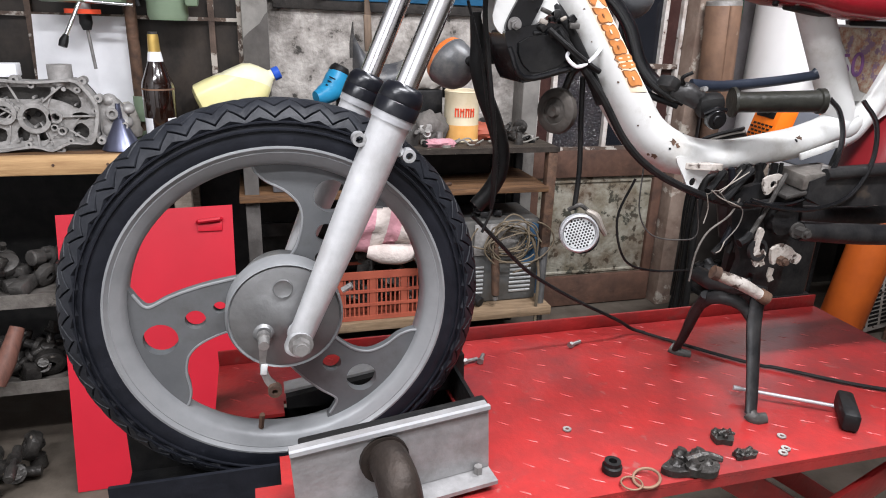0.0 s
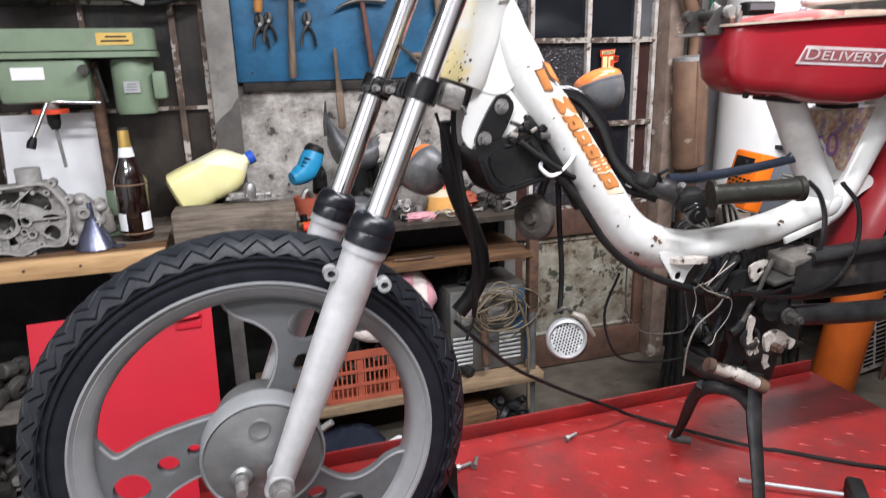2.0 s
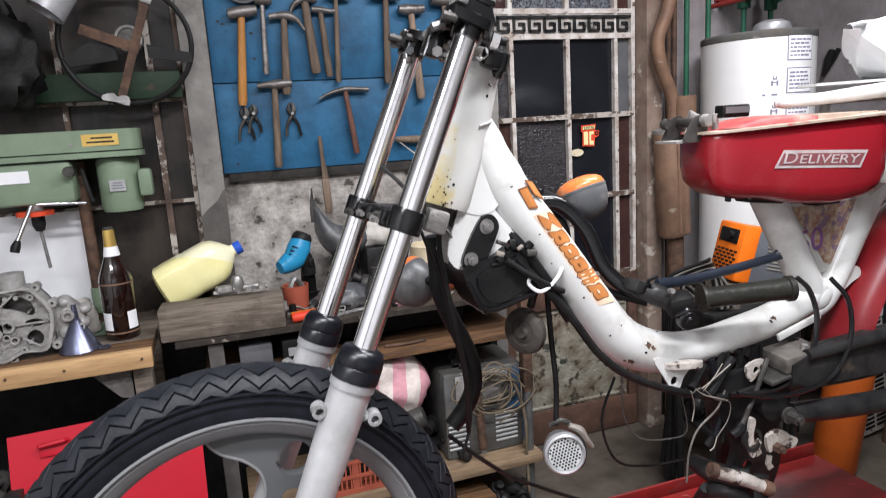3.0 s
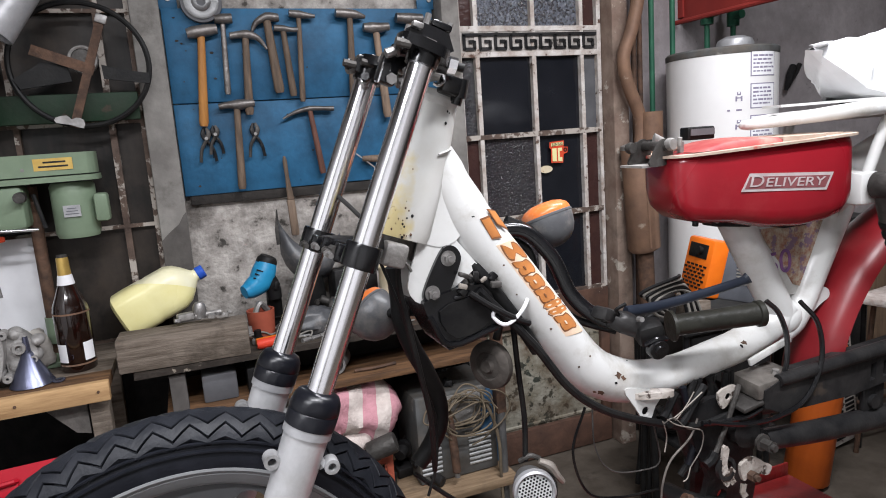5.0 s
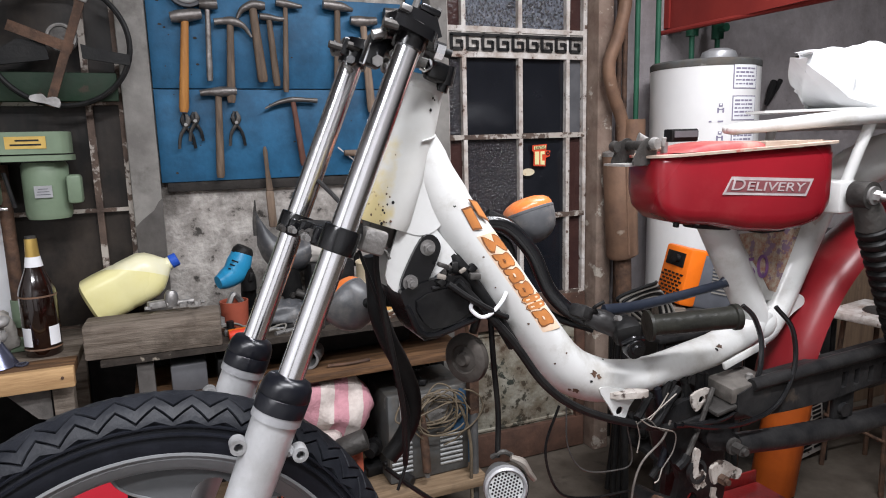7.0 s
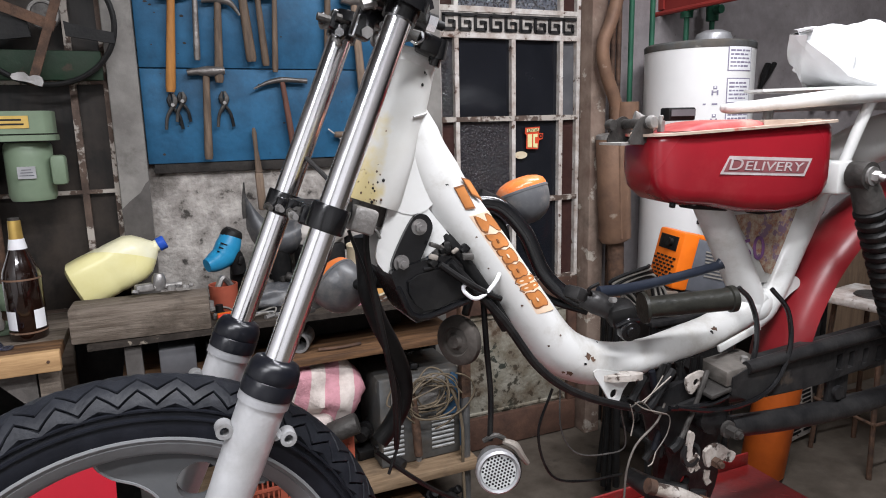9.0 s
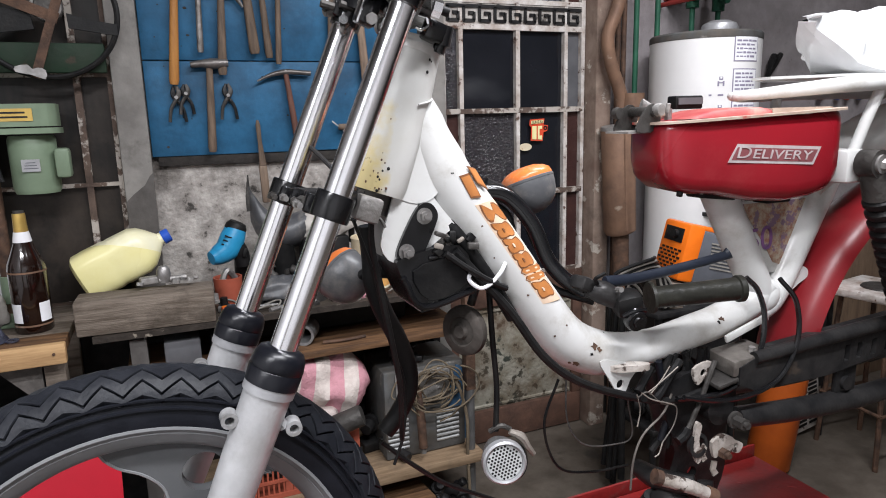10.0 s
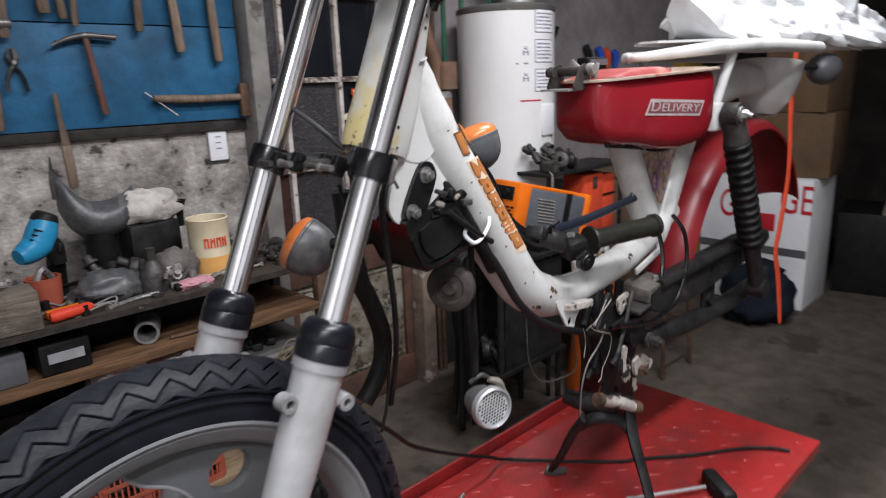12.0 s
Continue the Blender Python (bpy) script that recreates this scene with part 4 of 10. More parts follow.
part("cup_tab", Geo().box((0.347, 0.870, 1.266), (0.030, 0.026, 0.030), rot(0, 20, 0), 0.005), M_CAST, bike)

# top yoke with handlebar clamps
top = Geo()
ty = Vector((0.398, YB, 1.487))
outline = smooth2d([(-0.050, -0.112), (0.0, -0.112), (0.018, -0.09), (0.040, -0.04), (0.046, 0.0), (0.040, 0.04), (0.018, 0.09), (0.0, 0.112), (-0.050, 0.112), (-0.052, 0.07), (-0.018, 0.04), (-0.014, 0.0), (-0.018, -0.04), (-0.052, -0.07)], 4)
side = Vector((DIRF.z, 0, -DIRF.x))
top.plate([(px * 0.85, py * 0.96) for px, py in outline], 0.012, facing(ty, side, (0, 1, 0)))
tp = part("top_yoke", top, M_BLACKGLOSS, bike, "black fork top yoke")
for y in (0.820, 0.990):
    c = on_fork(y, 1.497)
    part("tube_socket", Geo().lathe([(0.015, -0.018), (0.0185, -0.018), (0.0195, 0.004), (0.015, 0.004)], c, DIRF, 24, close=True), M_BLACKGLOSS, tp)
    part("tube_cap", Geo().cyl(c + DIRF * 0.002, c + DIRF * 0.012, 0.011, n=6), M_STEEL, tp)
    for s in (-1, 1):
        d = c + Vector((0.012 * s - 0.012, -0.020, 0.004))
        part("clamp_bolt", Geo().cyl(d, d + Vector((-0.016, 0.0, 0.004)), 0.0048, n=8), M_CASTDARK, tp)
        part("clamp_ear", Geo().box(d + Vector((-0.008, 0.006, 0.002)), (0.011, 0.012, 0.013), rot(0, -23, 0), 0.003), M_BLACKGLOSS, tp)
for y in (0.868, 0.942):
    base = ty + Vector((0.012, y - YB, 0.012))
    part("bar_clamp", Geo().box(base + DIRF * 0.012, (0.024, 0.018, 0.022), rot(0, 23, 0), 0.004), M_BLACKGLOSS, tp)
    part("bar_cap", Geo().box(base + DIRF * 0.034 + Vector((0.004, 0, 0)), (0.026, 0.017, 0.009), rot(0, 23, 0), 0.003), M_BLACKGLOSS, tp)
    for s in (-1, 1):
        d = base + DIRF * 0.030 + side * (0.014 * s)
        part("cap_bolt", Geo().cyl(d, d + DIRF * 0.014, 0.0042, n=6), M_STEEL, tp)
part("stem_nut", Geo().cyl(ty + side * 0.010 + DIRF * 0.016, ty + side * 0.010 + DIRF * 0.028, 0.017, n=6), M_STEEL, tp)
part("steering_lock", Geo().cyl((0.447, 0.880, 1.448), (0.452, 0.878, 1.470), 0.0125, n=20).cyl((0.444, 0.881, 1.440), (0.447, 0.880, 1.449), 0.0085, n=16), M_BLACKGLOSS, tp)
part("bar_saddle", Geo().plate([(0.385, 1.529), (0.398, 1.534), (0.417, 1.527), (0.432, 1.520), (0.437, 1.500), (0.425, 1.496), (0.421, 1.506), (0.409, 1.515), (0.399, 1.509), (0.393, 1.498), (0.383, 1.503)], 0.018, facing((0, 0.872, 0)), (), 0.002), M_BLACKGLOSS, tp)
part("saddle_cap", Geo().box((0.3925, 0.851, 1.5295), (0.013, 0.010, 0.007), rot(0, 20, 0), 0.0015), M_STEEL, tp)
part("chrome_nut", Geo().cyl((0.401, 0.846, 1.497), (0.406, 0.846, 1.511), 0.0092, 0.0088, 6).cyl((0.400, 0.846, 1.4955), (0.4012, 0.846, 1.4985), 0.0112, n=18), M_CHROME, tp)
part("clamp_pin", Geo().rings([((0.378, 0.838, 1.4938), 0.0045), ((0.379, 0.838, 1.4935), 0.0064), ((0.405, 0.838, 1.4887), 0.0064), ((0.407, 0.838, 1.4884), 0.0045)], 14), M_BLACKGLOSS, tp)
part("pin_washer", Geo().cyl((0.4065, 0.838, 1.4885), (0.4080, 0.838, 1.4882), 0.0085, n=16), M_CHROME, tp)
part("hex_collar", Geo().cyl((0.411, 0.845, 1.4875), (0.423, 0.842, 1.4845), 0.0122, n=6), M_BLACKGLOSS, tp)
part("hex_nut", Geo().cyl((0.424, 0.842, 1.4842), (0.433, 0.840, 1.4812), 0.0096, n=6), M_CHROME, tp)
part("stud", Geo().cyl((0.433, 0.840, 1.4812), (0.441, 0.839, 1.4785), 0.0052, n=12), M_BLACK, tp)
part("clamp_block", Geo().box((0.3565, 0.862, 1.483), (0.022, 0.020, 0.036), rot(0, 23, 0), 0.003), M_BLACKGLOSS, tp)
part("clamp_block", Geo().box((0.372, 0.868, 1.490), (0.024, 0.020, 0.020), rot(0, 23, 8), 0.003), M_BLACKGLOSS, tp)
part("block_edge", Geo().box((0.3445, 0.851, 1.4785), (0.0025, 0.004, 0.024), rot(0, 23, 0), 0.0008), M_CHROME, tp)
part("pinch_bolt", Geo().cyl((0.351, 0.848, 1.4985), (0.363, 0.848, 1.5015), 0.0056, n=8).cyl((0.363, 0.848, 1.5015), (0.3655, 0.848, 1.502), 0.0075, n=14), M_STEEL, tp)
part("pinch_cap", Geo().cyl((0.366, 0.848, 1.502), (0.378, 0.848, 1.499), 0.0075, 0.0065, 10), M_BLACKGLOSS, tp)
part("pinch_nut", Geo().cyl((0.3565, 0.852, 1.4712), (0.3545, 0.843, 1.4705), 0.0066, n=6), M_STEEL, tp)
part("pinch_nut", Geo().cyl((0.376, 0.856, 1.4800), (0.375, 0.848, 1.4795), 0.0045, n=6), M_STEEL, tp)
part("far_clamp", Geo().box((0.361, 0.985, 1.501), (0.024, 0.020, 0.024), rot(0, 23, 0), 0.003), M_BLACKGLOSS, tp)
part("far_bolt", Geo().cyl((0.349, 0.983, 1.4995), (0.338, 0.981, 1.4975), 0.0075, 0.0068, 10), M_STEEL, tp)
part("far_bolt", Geo().cyl((0.372, 0.974, 1.505), (0.370, 0.966, 1.5085), 0.0058, n=6), M_STEEL, tp)
part("lock_block", Geo().box((0.434, 0.868, 1.462), (0.024, 0.022, 0.023), rot(0, 22, 0), 0.004), M_BLACKGLOSS, tp)
part("wire_loop", Geo().tube([(0.408, 0.846, 1.477), (0.417, 0.845, 1.474), (0.4185, 0.845, 1.466), (0.411, 0.845, 1.461), (0.405, 0.846, 1.464)], 0.0020, 8), M_CHROME, tp)
part("wire_loop", Geo().tube([(0.395, 0.850, 1.500), (0.391, 0.846, 1.508), (0.395, 0.845, 1.516)], 0.0016, 8), M_STEEL, tp)

rgy = random.Random(55)
for k in range(9):
    c = Vector((0.352 + rgy.uniform(0.0, 0.095), 0.846 + rgy.uniform(0.0, 0.135), 1.466 + rgy.uniform(0.0, 0.055)))
    c.x += (c.z - 1.49) * 0.35
    d = Vector((rgy.uniform(-1, 1), rgy.uniform(-1, -0.2), rgy.uniform(-0.5, 1))).normalized()
    r = rgy.uniform(0.0035, 0.0065)
    if k % 3 == 0:
        part("clamp_washer", Geo().cyl(c, c + d * 0.004, r * 1.6, n=14).cyl(c, c + d * 0.013, r * 0.9, n=6), M_STEEL, tp)
    elif k % 3 == 1:
        part("clamp_bolt", Geo().cyl(c - d * 0.006, c + d * 0.012, r, n=6), M_BLACKGLOSS, tp)
    else:
        part("clamp_block", Geo().box(c, (rgy.uniform(0.010, 0.020), rgy.uniform(0.010, 0.016), rgy.uniform(0.008, 0.014)), rot(rgy.uniform(-20, 20), 23, rgy.uniform(-30, 30)), 0.003), M_BLACKGLOSS, tp)

# head tube and main frame
hd = Geo().rings([((0.4285, YB, 1.458), 0.0275), ((0.4255, YB, 1.448), 0.0310), ((0.4085, YB, 1.395), 0.0345), ((0.390, YB, 1.340), 0.0380), ((0.371, YB, 1.292), 0.0395), ((0.367, YB, 1.281), 0.0380)], 32)
frame_white = part("frame", Geo().tube([(0.4235, YB, 1.3845), (0.430, YB, 1.362), (0.437, YB, 1.338), (0.4505, YB, 1.310), (0.4675, YB, 1.280), (0.5285, YB, 1.196), (0.5885, YB, 1.112), (0.636, YB, 1.054), (0.690, YB, 1.024), (0.745, YB, 1.015), (0.805, YB, 1.017), (0.87, YB, 1.026), (0.93, YB, 1.036), (0.99, YB, 1.056), (1.025, YB, 1.085)],
                    [0.0215, 0.0280, 0.0315, 0.0350, 0.0355, 0.036, 0.036, 0.0355, 0.034, 0.029, 0.0255, 0.026, 0.0265, 0.0265, 0.024], 28, 6), M_WHITE, bike, "chipped white-painted step-through frame")
part("head_tube", hd, M_HEAD, frame_white, "white head tube yellowed and rust-spotted at its front")
part("collar", Geo().rings([((0.4228, YB, 1.441), 0.0320), ((0.4258, YB, 1.449), 0.0320)], 32), M_WHITE, frame_white)
part("weld_bead", Geo().tube([(0.4140, 0.8690, 1.3813), (0.4295, 0.8765, 1.3845), (0.4392, 0.8892, 1.3875), (0.4432, 0.905, 1.3910)], [0.0011, 0.0013, 0.0011, 0.0010], 8, 4), M_WHITE, frame_white)
part("head_web", Geo().plate(smooth2d([(0.398, 1.372), (0.412, 1.376), (0.440, 1.338), (0.452, 1.300), (0.432, 1.270), (0.402, 1.268), (0.384, 1.290)], 3), 0.050, facing((0, YB + 0.025, 0)), (), 0.004), M_WHITE, frame_white)

# engine-mount gussets under the head, one each side
gus = [(0.3965, 1.3125), (0.4005, 1.3110), (0.4170, 1.2895), (0.4380, 1.2620), (0.4555, 1.2400), (0.4560, 1.2365), (0.4530, 1.2340), (0.4300, 1.2180), (0.4080, 1.2030), (0.4000, 1.1985), (0.3900, 1.1960), (0.3800, 1.1970), (0.3700, 1.2030), (0.3635, 1.2120), (0.3610, 1.2220), (0.3640, 1.2360), (0.3700, 1.2520), (0.3790, 1.2780)]
gus = [(0.132 + (x - 0.132) * 1.0165, 1.367 + (z - 1.367) * 1.0165) for x, z in gus]
for y, s in ((YB - 0.024, -1), (YB + 0.020, 1)):
    gp = part("mount_gusset", Geo().plate(gus, 0.004, facing((0, y + 0.004, 0))), M_WHITE, frame_white)
    link_o = smooth2d([(0.405, 1.262), (0.421, 1.268), (0.431, 1.256), (0.428, 1.240), (0.408, 1.203), (0.394, 1.196), (0.381, 1.202), (0.380, 1.217)], 5)
    link_o = [(0.132 + (x - 0.132) * 1.0165, 1.367 + (z - 1.367) * 1.0165) for x, z in link_o]
    if s < 0:
        lk = part("mount_link", Geo().plate(link_o, 0.006, facing((0, y - 0.001, 0))), M_BLACKGLOSS, bike, "black oval engine mount link")
        for x, z in ((0.4187, 1.2511), (0.3943, 1.2094)):
            part("link_bolt", Geo().cyl((x, y - 0.016, z), (x, y - 0.006, z), 0.0072, 0.0064, 6).cyl((x, y - 0.0085, z), (x, y - 0.0065, z), 0.0100, n=18).cyl((x, y - 0.0190, z), (x, y - 0.0150, z), 0.0040, n=10), M_STEEL, lk)

# seat pillars and sticker triangle
pil = Geo().tube([(0.900, YB, 1.268), (0.921, YB, 1.232), (0.966, YB, 1.155), (1.008, YB, 1.082), (1.012, YB, 1.06)], [0.0265, 0.0265, 0.0265, 0.0255, 0.024], 20, 4, flat=(1, 1))
part("seat_pillar", pil, M_WHITE, frame_white)
pil = Geo().tube([(1.146, YB, 1.262), (1.128, YB, 1.228), (1.092, YB, 1.155), (1.056, YB, 1.085), (1.036, YB, 1.056), (1.016, YB, 1.040)], [0.0285, 0.0285, 0.0265, 0.025, 0.024, 0.020], 20, 4)
part("seat_pillar", pil, M_WHITE, frame_white)
part("frame_joint", Geo().ball((1.022, YB, 1.066), (0.036, 0.027, 0.030), 20, 12, rot(0, -35, 0)), M_WHITE, frame_white)
part("gusset_plate", Geo().plate([(0.950, 1.226), (1.110, 1.226), (1.045, 1.105), (1.022, 1.105)], 0.004, facing((0, YB - 0.004, 0))), M_WHITE, frame_white)
tri = part("sticker", Geo().plate([(0.954, 1.222), (1.104, 1.222), (1.062, 1.132), (1.048, 1.117), (1.032, 1.122), (1.020, 1.140)], 0.001, facing((0, YB - 0.0085, 0))), M_COLLAGE, frame_white, "peeling purple and orange printed sticker")
letters("50", 0.056, facing((0.999, YB - 0.0108, 1.161), (1, 0, 0.10), (-0.10, 0, 1)), M_COLLAGE2, "number", tri)
# welded tabs and stays
part("footrest_bracket", Geo().plate(smooth2d([(0.676, 1.022), (0.700, 1.020), (0.742, 1.004), (0.730, 0.985), (0.722, 0.968), (0.708, 0.970), (0.694, 0.992)], 3), 0.004, facing((0, 0.874, 0)), [ring2d(0.713, 0.982, 0.0068, 12)]), M_WHITE, frame_white)
part("footrest_stub", Geo().plate(smooth2d([(0.694, 0.874), (0.704, 0.862), (0.722, 0.855), (0.744, 0.850), (0.752, 0.856), (0.742, 0.866), (0.722, 0.876)], 3), 0.009, Matrix.Translation((0, 0, 1.004))), M_FLAKE, frame_white)
part("stub_edge", Geo().tube([(0.698, 0.866, 1.012), (0.722, 0.858, 1.011), (0.744, 0.853, 1.010)], [0.002, 0.003, 0.002], 8), M_FLAKE, frame_white)
HOOK = [(0.526, 0.870, 1.182), (0.515, 0.862, 1.173), (0.499, 0.860, 1.160), (0.484, 0.860, 1.157), (0.471, 0.862, 1.169), (0.476, 0.864, 1.179)]
part("cable_hook", Geo().tube(HOOK, 0.0026, 8), M_PAPER, frame_white, "white wire cable hook")
part("rear_flap", Geo().plate(smooth2d([(1.030, 1.062), (1.062, 1.106), (1.085, 1.112), (1.106, 1.104), (1.108, 1.090), (1.088, 1.080), (1.052, 1.058)], 3), 0.003, facing((0, 0.893, 0))), M_WHITE, frame_white)
part("stay", Geo().box((0.955, 0.870, 1.030), (0.090, 0.006, 0.012), rot(0, -16, 0), 0.002), M_WHITE, frame_white)
part("stay_tab", Geo().plate(smooth2d([(0.842, 0.984), (0.872, 0.992), (0.880, 0.982), (0.864, 0.964), (0.850, 0.958)], 3), 0.004, facing((0, 0.866, 0)), [ring2d(0.862, 0.975, 0.006, 10)]), M_FLAKE, frame_white)

FRAME_LINE = curve_rows([(0.447, YB, 1.318), (0.4675, YB, 1.280), (0.5285, YB, 1.196), (0.5885, YB, 1.112), (0.636, YB, 1.054), (0.690, YB, 1.024), (0.745, YB, 1.015), (0.805, YB, 1.017), (0.87, YB, 1.026), (0.93, YB, 1.036), (0.99, YB, 1.056)],
                        [0.034, 0.0355, 0.036, 0.036, 0.0355, 0.034, 0.029, 0.0255, 0.026, 0.0265, 0.0265], 6)


def paint_chip(x, z, size, seed, material):
    """A bare patch where the frame's paint has come off."""
    q, r = min(FRAME_LINE, key=lambda row: (row[0].x - x) ** 2 + (row[0].z - z) ** 2)
    off = Vector((x - q.x, 0, z - q.z))
    if off.length > r * 0.97:
        off *= r * 0.97 / off.length
    n = Vector((off.x, -math.sqrt(max(r * r - off.length_squared, 1e-8)), off.z)).normalized()
    rg_ = random.Random(seed)
    flat_o = [(size * rg_.uniform(0.35, 1.15) * math.cos(k * 0.7) * 1.3, size * rg_.uniform(0.35, 1.1) * math.sin(k * 0.7)) for k in range(9)]
    right = Vector((0.8, 0, -0.35)) - n * n.dot(Vector((0.8, 0, -0.35)))
    p = Vector((q.x, YB, q.z)) + n * (r + 0.0001)
    part("paint_chip", Geo().plate(flat_o, 0.0004, facing(p, right, n.cross(right))), material, frame_white)


for x, z, size, seed in ((0.668, 1.046, 0.0062, 1), (0.676, 1.041, 0.0040, 2), (0.662, 1.036, 0.003, 9), (0.915, 1.047, 0.0050, 3), (0.908, 1.043, 0.003, 4), (0.455, 1.300, 0.0018, 5), (0.494, 1.232, 0.0022, 6), (0.512, 1.190, 0.0016, 7),
                         (0.560, 1.135, 0.0022, 8), (0.602, 1.072, 0.0020, 10), (0.640, 1.024, 0.0055, 11), (0.632, 1.026, 0.003, 12), (0.80, 1.000, 0.004, 13), (0.76, 0.998, 0.003, 14), (0.85, 1.004, 0.004, 15), (0.70, 1.055, 0.0018, 16), (0.62, 1.085, 0.0016, 17)):
    paint_chip(x, z, size, seed, M_BLACK if seed in (4, 5, 9, 14, 16) else M_RUST)
for x, y, z, s_ in ((0.432, 0.8752, 1.432, 0.0013), (0.428, 0.8735, 1.418, 0.0016), (0.4345, 0.8765, 1.430, 0.0009)):
    part("paint_chip", Geo().ball((x, y, z), (s_, 0.0012, s_ * 1.3), 8, 6), M_BLACK, frame_white)

rgh = random.Random(31)
for k in range(60):
    z = 1.285 + 0.085 * rgh.random() ** 2.0
    ax, r = 0.3677 + (z - 1.2835) * 0.4, 0.0400 - (z - 1.2835) * 0.032
    a = radians(rgh.uniform(-105, 10 - (z - 1.285) * 500))
    s_ = rgh.uniform(0.0007, 0.0022) * (1.0 if z < 1.32 else 0.7)
    part("rust_spot", Geo().ball((ax + r * math.sin(a), YB - r * math.cos(a), z), (s_, s_ * 0.6, s_ * 1.1), 7, 5), M_RUST if k % 3 else M_BLACK, frame_white)
# orange decal, laid on the tube's side
A, B = Vector((0.447, YB, 1.318)), Vector((0.612, YB, 1.082))
AX = (B - A).normalized()
UPN = Vector((-AX.z, 0, AX.x)) * -1 if AX.x < 0 else Vector((-AX.z, 0, AX.x))


def on_tube(s, deg, lift):
    """On the down tube: s metres along it, deg from its side towards its top."""
    d = radians(deg)
    n = Vector((0, -math.cos(d), 0)) + UPN * math.sin(d)
    return A + AX * (s - 0.035) + n * (0.0357 + lift)


def decal(corners, lift, thick, n=4):
    """A patch with the given (s, deg) corners, bent round the tube."""
    g = Geo()
    (s0, a0), (s1, a1), (s2, a2), (s3, a3) = corners
    vs, fs = [], []
    for i in range(n + 1):
        t = i / n
        for s, a in ((s0 + (s3 - s0) * t, a0 + (a3 - a0) * t), (s1 + (s2 - s1) * t, a1 + (a2 - a1) * t)):
            vs.append(on_tube(s, a, lift))
            vs.append(on_tube(s, a, lift - thick))
    for i in range(n):
        k = 4 * i
        fs += [(k, k + 2, k + 6, k + 4), (k + 1, k + 5, k + 7, k + 3), (k, k + 4, k + 5, k + 1), (k + 2, k + 3, k + 7, k + 6)]
    fs += [(0, 1, 3, 2), (4 * n, 4 * n + 2, 4 * n + 3, 4 * n + 1)]
    return g.add(vs, fs)


dec = part("decal", decal([(0.104, -5), (0.274, -5), (0.293, 43), (0.118, 43)], 0.0004, 0.0010, 8), M_DECALGAP, frame_white, "orange word-shaped decal with brown outline")


def blob(pts, lift, thick=0.0010):
    """A closed outline in (s, deg), laid on the tube."""
    n = len(pts)
    ms, ma = sum(p[0] for p in pts) / n, sum(p[1] for p in pts) / n
    vs = [on_tube(ms, ma, lift)] + [on_tube(s_, a_, lift) for s_, a_ in pts] + [on_tube(s_, a_, lift - thick) for s_, a_ in pts]
    fs = [(0, 1 + i, 1 + (i + 1) % n) for i in range(n)] + [(1 + i, 1 + n + i, 1 + n + (i + 1) % n, 1 + (i + 1) % n) for i in range(n)]
    return Geo().add(vs, fs)


s = 0.106
rgd = random.Random(2)
for k, w in enumerate((0.030, 0.024, 0.024, 0.023, 0.011, 0.011, 0.028)):
    sk = 0.013
    lo, hi = 0, 38 + (4 if k in (0, 4, 5) else 0)
    shapes = {0: [(0.05, 0.62), (0.30, 0.98), (1.0, 1.0), (0.95, 0.72), (0.62, 0.50), (0.95, 0.20), (0.78, -0.02), (0.02, 0.04), (0.20, 0.30), (0.45, 0.52)],
              4: [(0, 0), (1, 0), (1, 1), (0, 1)], 5: [(0, 0), (1, 0), (1, 1), (0, 1)]}
    base_pts = shapes.get(k, [(0.02, 0), (0.38, 0.0), (0.44, 0.10), (0.60, 0.0), (1.0, 0.02), (1.02, 0.30), (0.95, 0.55), (1.0, 0.78), (0.80, 0.98), (0.35, 1.0), (0.02, 0.86), (0.10, 0.55), (-0.02, 0.28)])
    pts = smooth2d([((u_ + rgd.uniform(-0.03, 0.03)), v_ + rgd.uniform(-0.02, 0.02)) for u_, v_ in base_pts], 2)
    for grow, lift_, mat_, nm in ((1.05, 0.0007, M_DECALEDGE, "letter_edge"), (0.90, 0.0010, M_DECAL, "letter_shape")):
        q = [(s + w * (0.5 + (u_ - 0.5) * (grow if w > 0.015 else grow - 0.10)) + sk * v_, lo + (hi - lo) * (0.5 + (v_ - 0.5) * grow)) for u_, v_ in pts]
        part(nm, blob(q, lift_), mat_, dec)
    if w > 0.015:
        cs, ca = s + w * 0.5 + sk * 0.40, lo + (hi - lo) * 0.40
        if k:
            part("letter_counter", blob([(cs + w_ * 0.0032, ca + v_ * 2.2) for w_, v_ in ((-1, -0.6), (0.6, -1), (1.2, 0.2), (0.2, 1), (-0.8, 0.5))], 0.0020), M_DECALEDGE if k % 2 else M_DECALGAP, dec)
    s += w + 0.0016
for corners in ([(0.062, 2), (0.094, -4), (0.102, 16), (0.068, 24)], [(0.060, 30), (0.086, 27), (0.104, 46), (0.072, 50)]):
    part("logo_edge", decal(corners, 0.0006, 0.0012), M_DECALEDGE, frame_white)
    mid_s = sum(c[0] for c in corners) / 4
    mid_a = sum(c[1] for c in corners) / 4
    inner = [(mid_s + (cs - mid_s) * 0.84, mid_a + (ca - mid_a) * 0.84) for cs, ca in corners]
    part("logo_shape", decal(inner, 0.0010, 0.0010), M_DECAL, frame_white, "orange slanted mark")

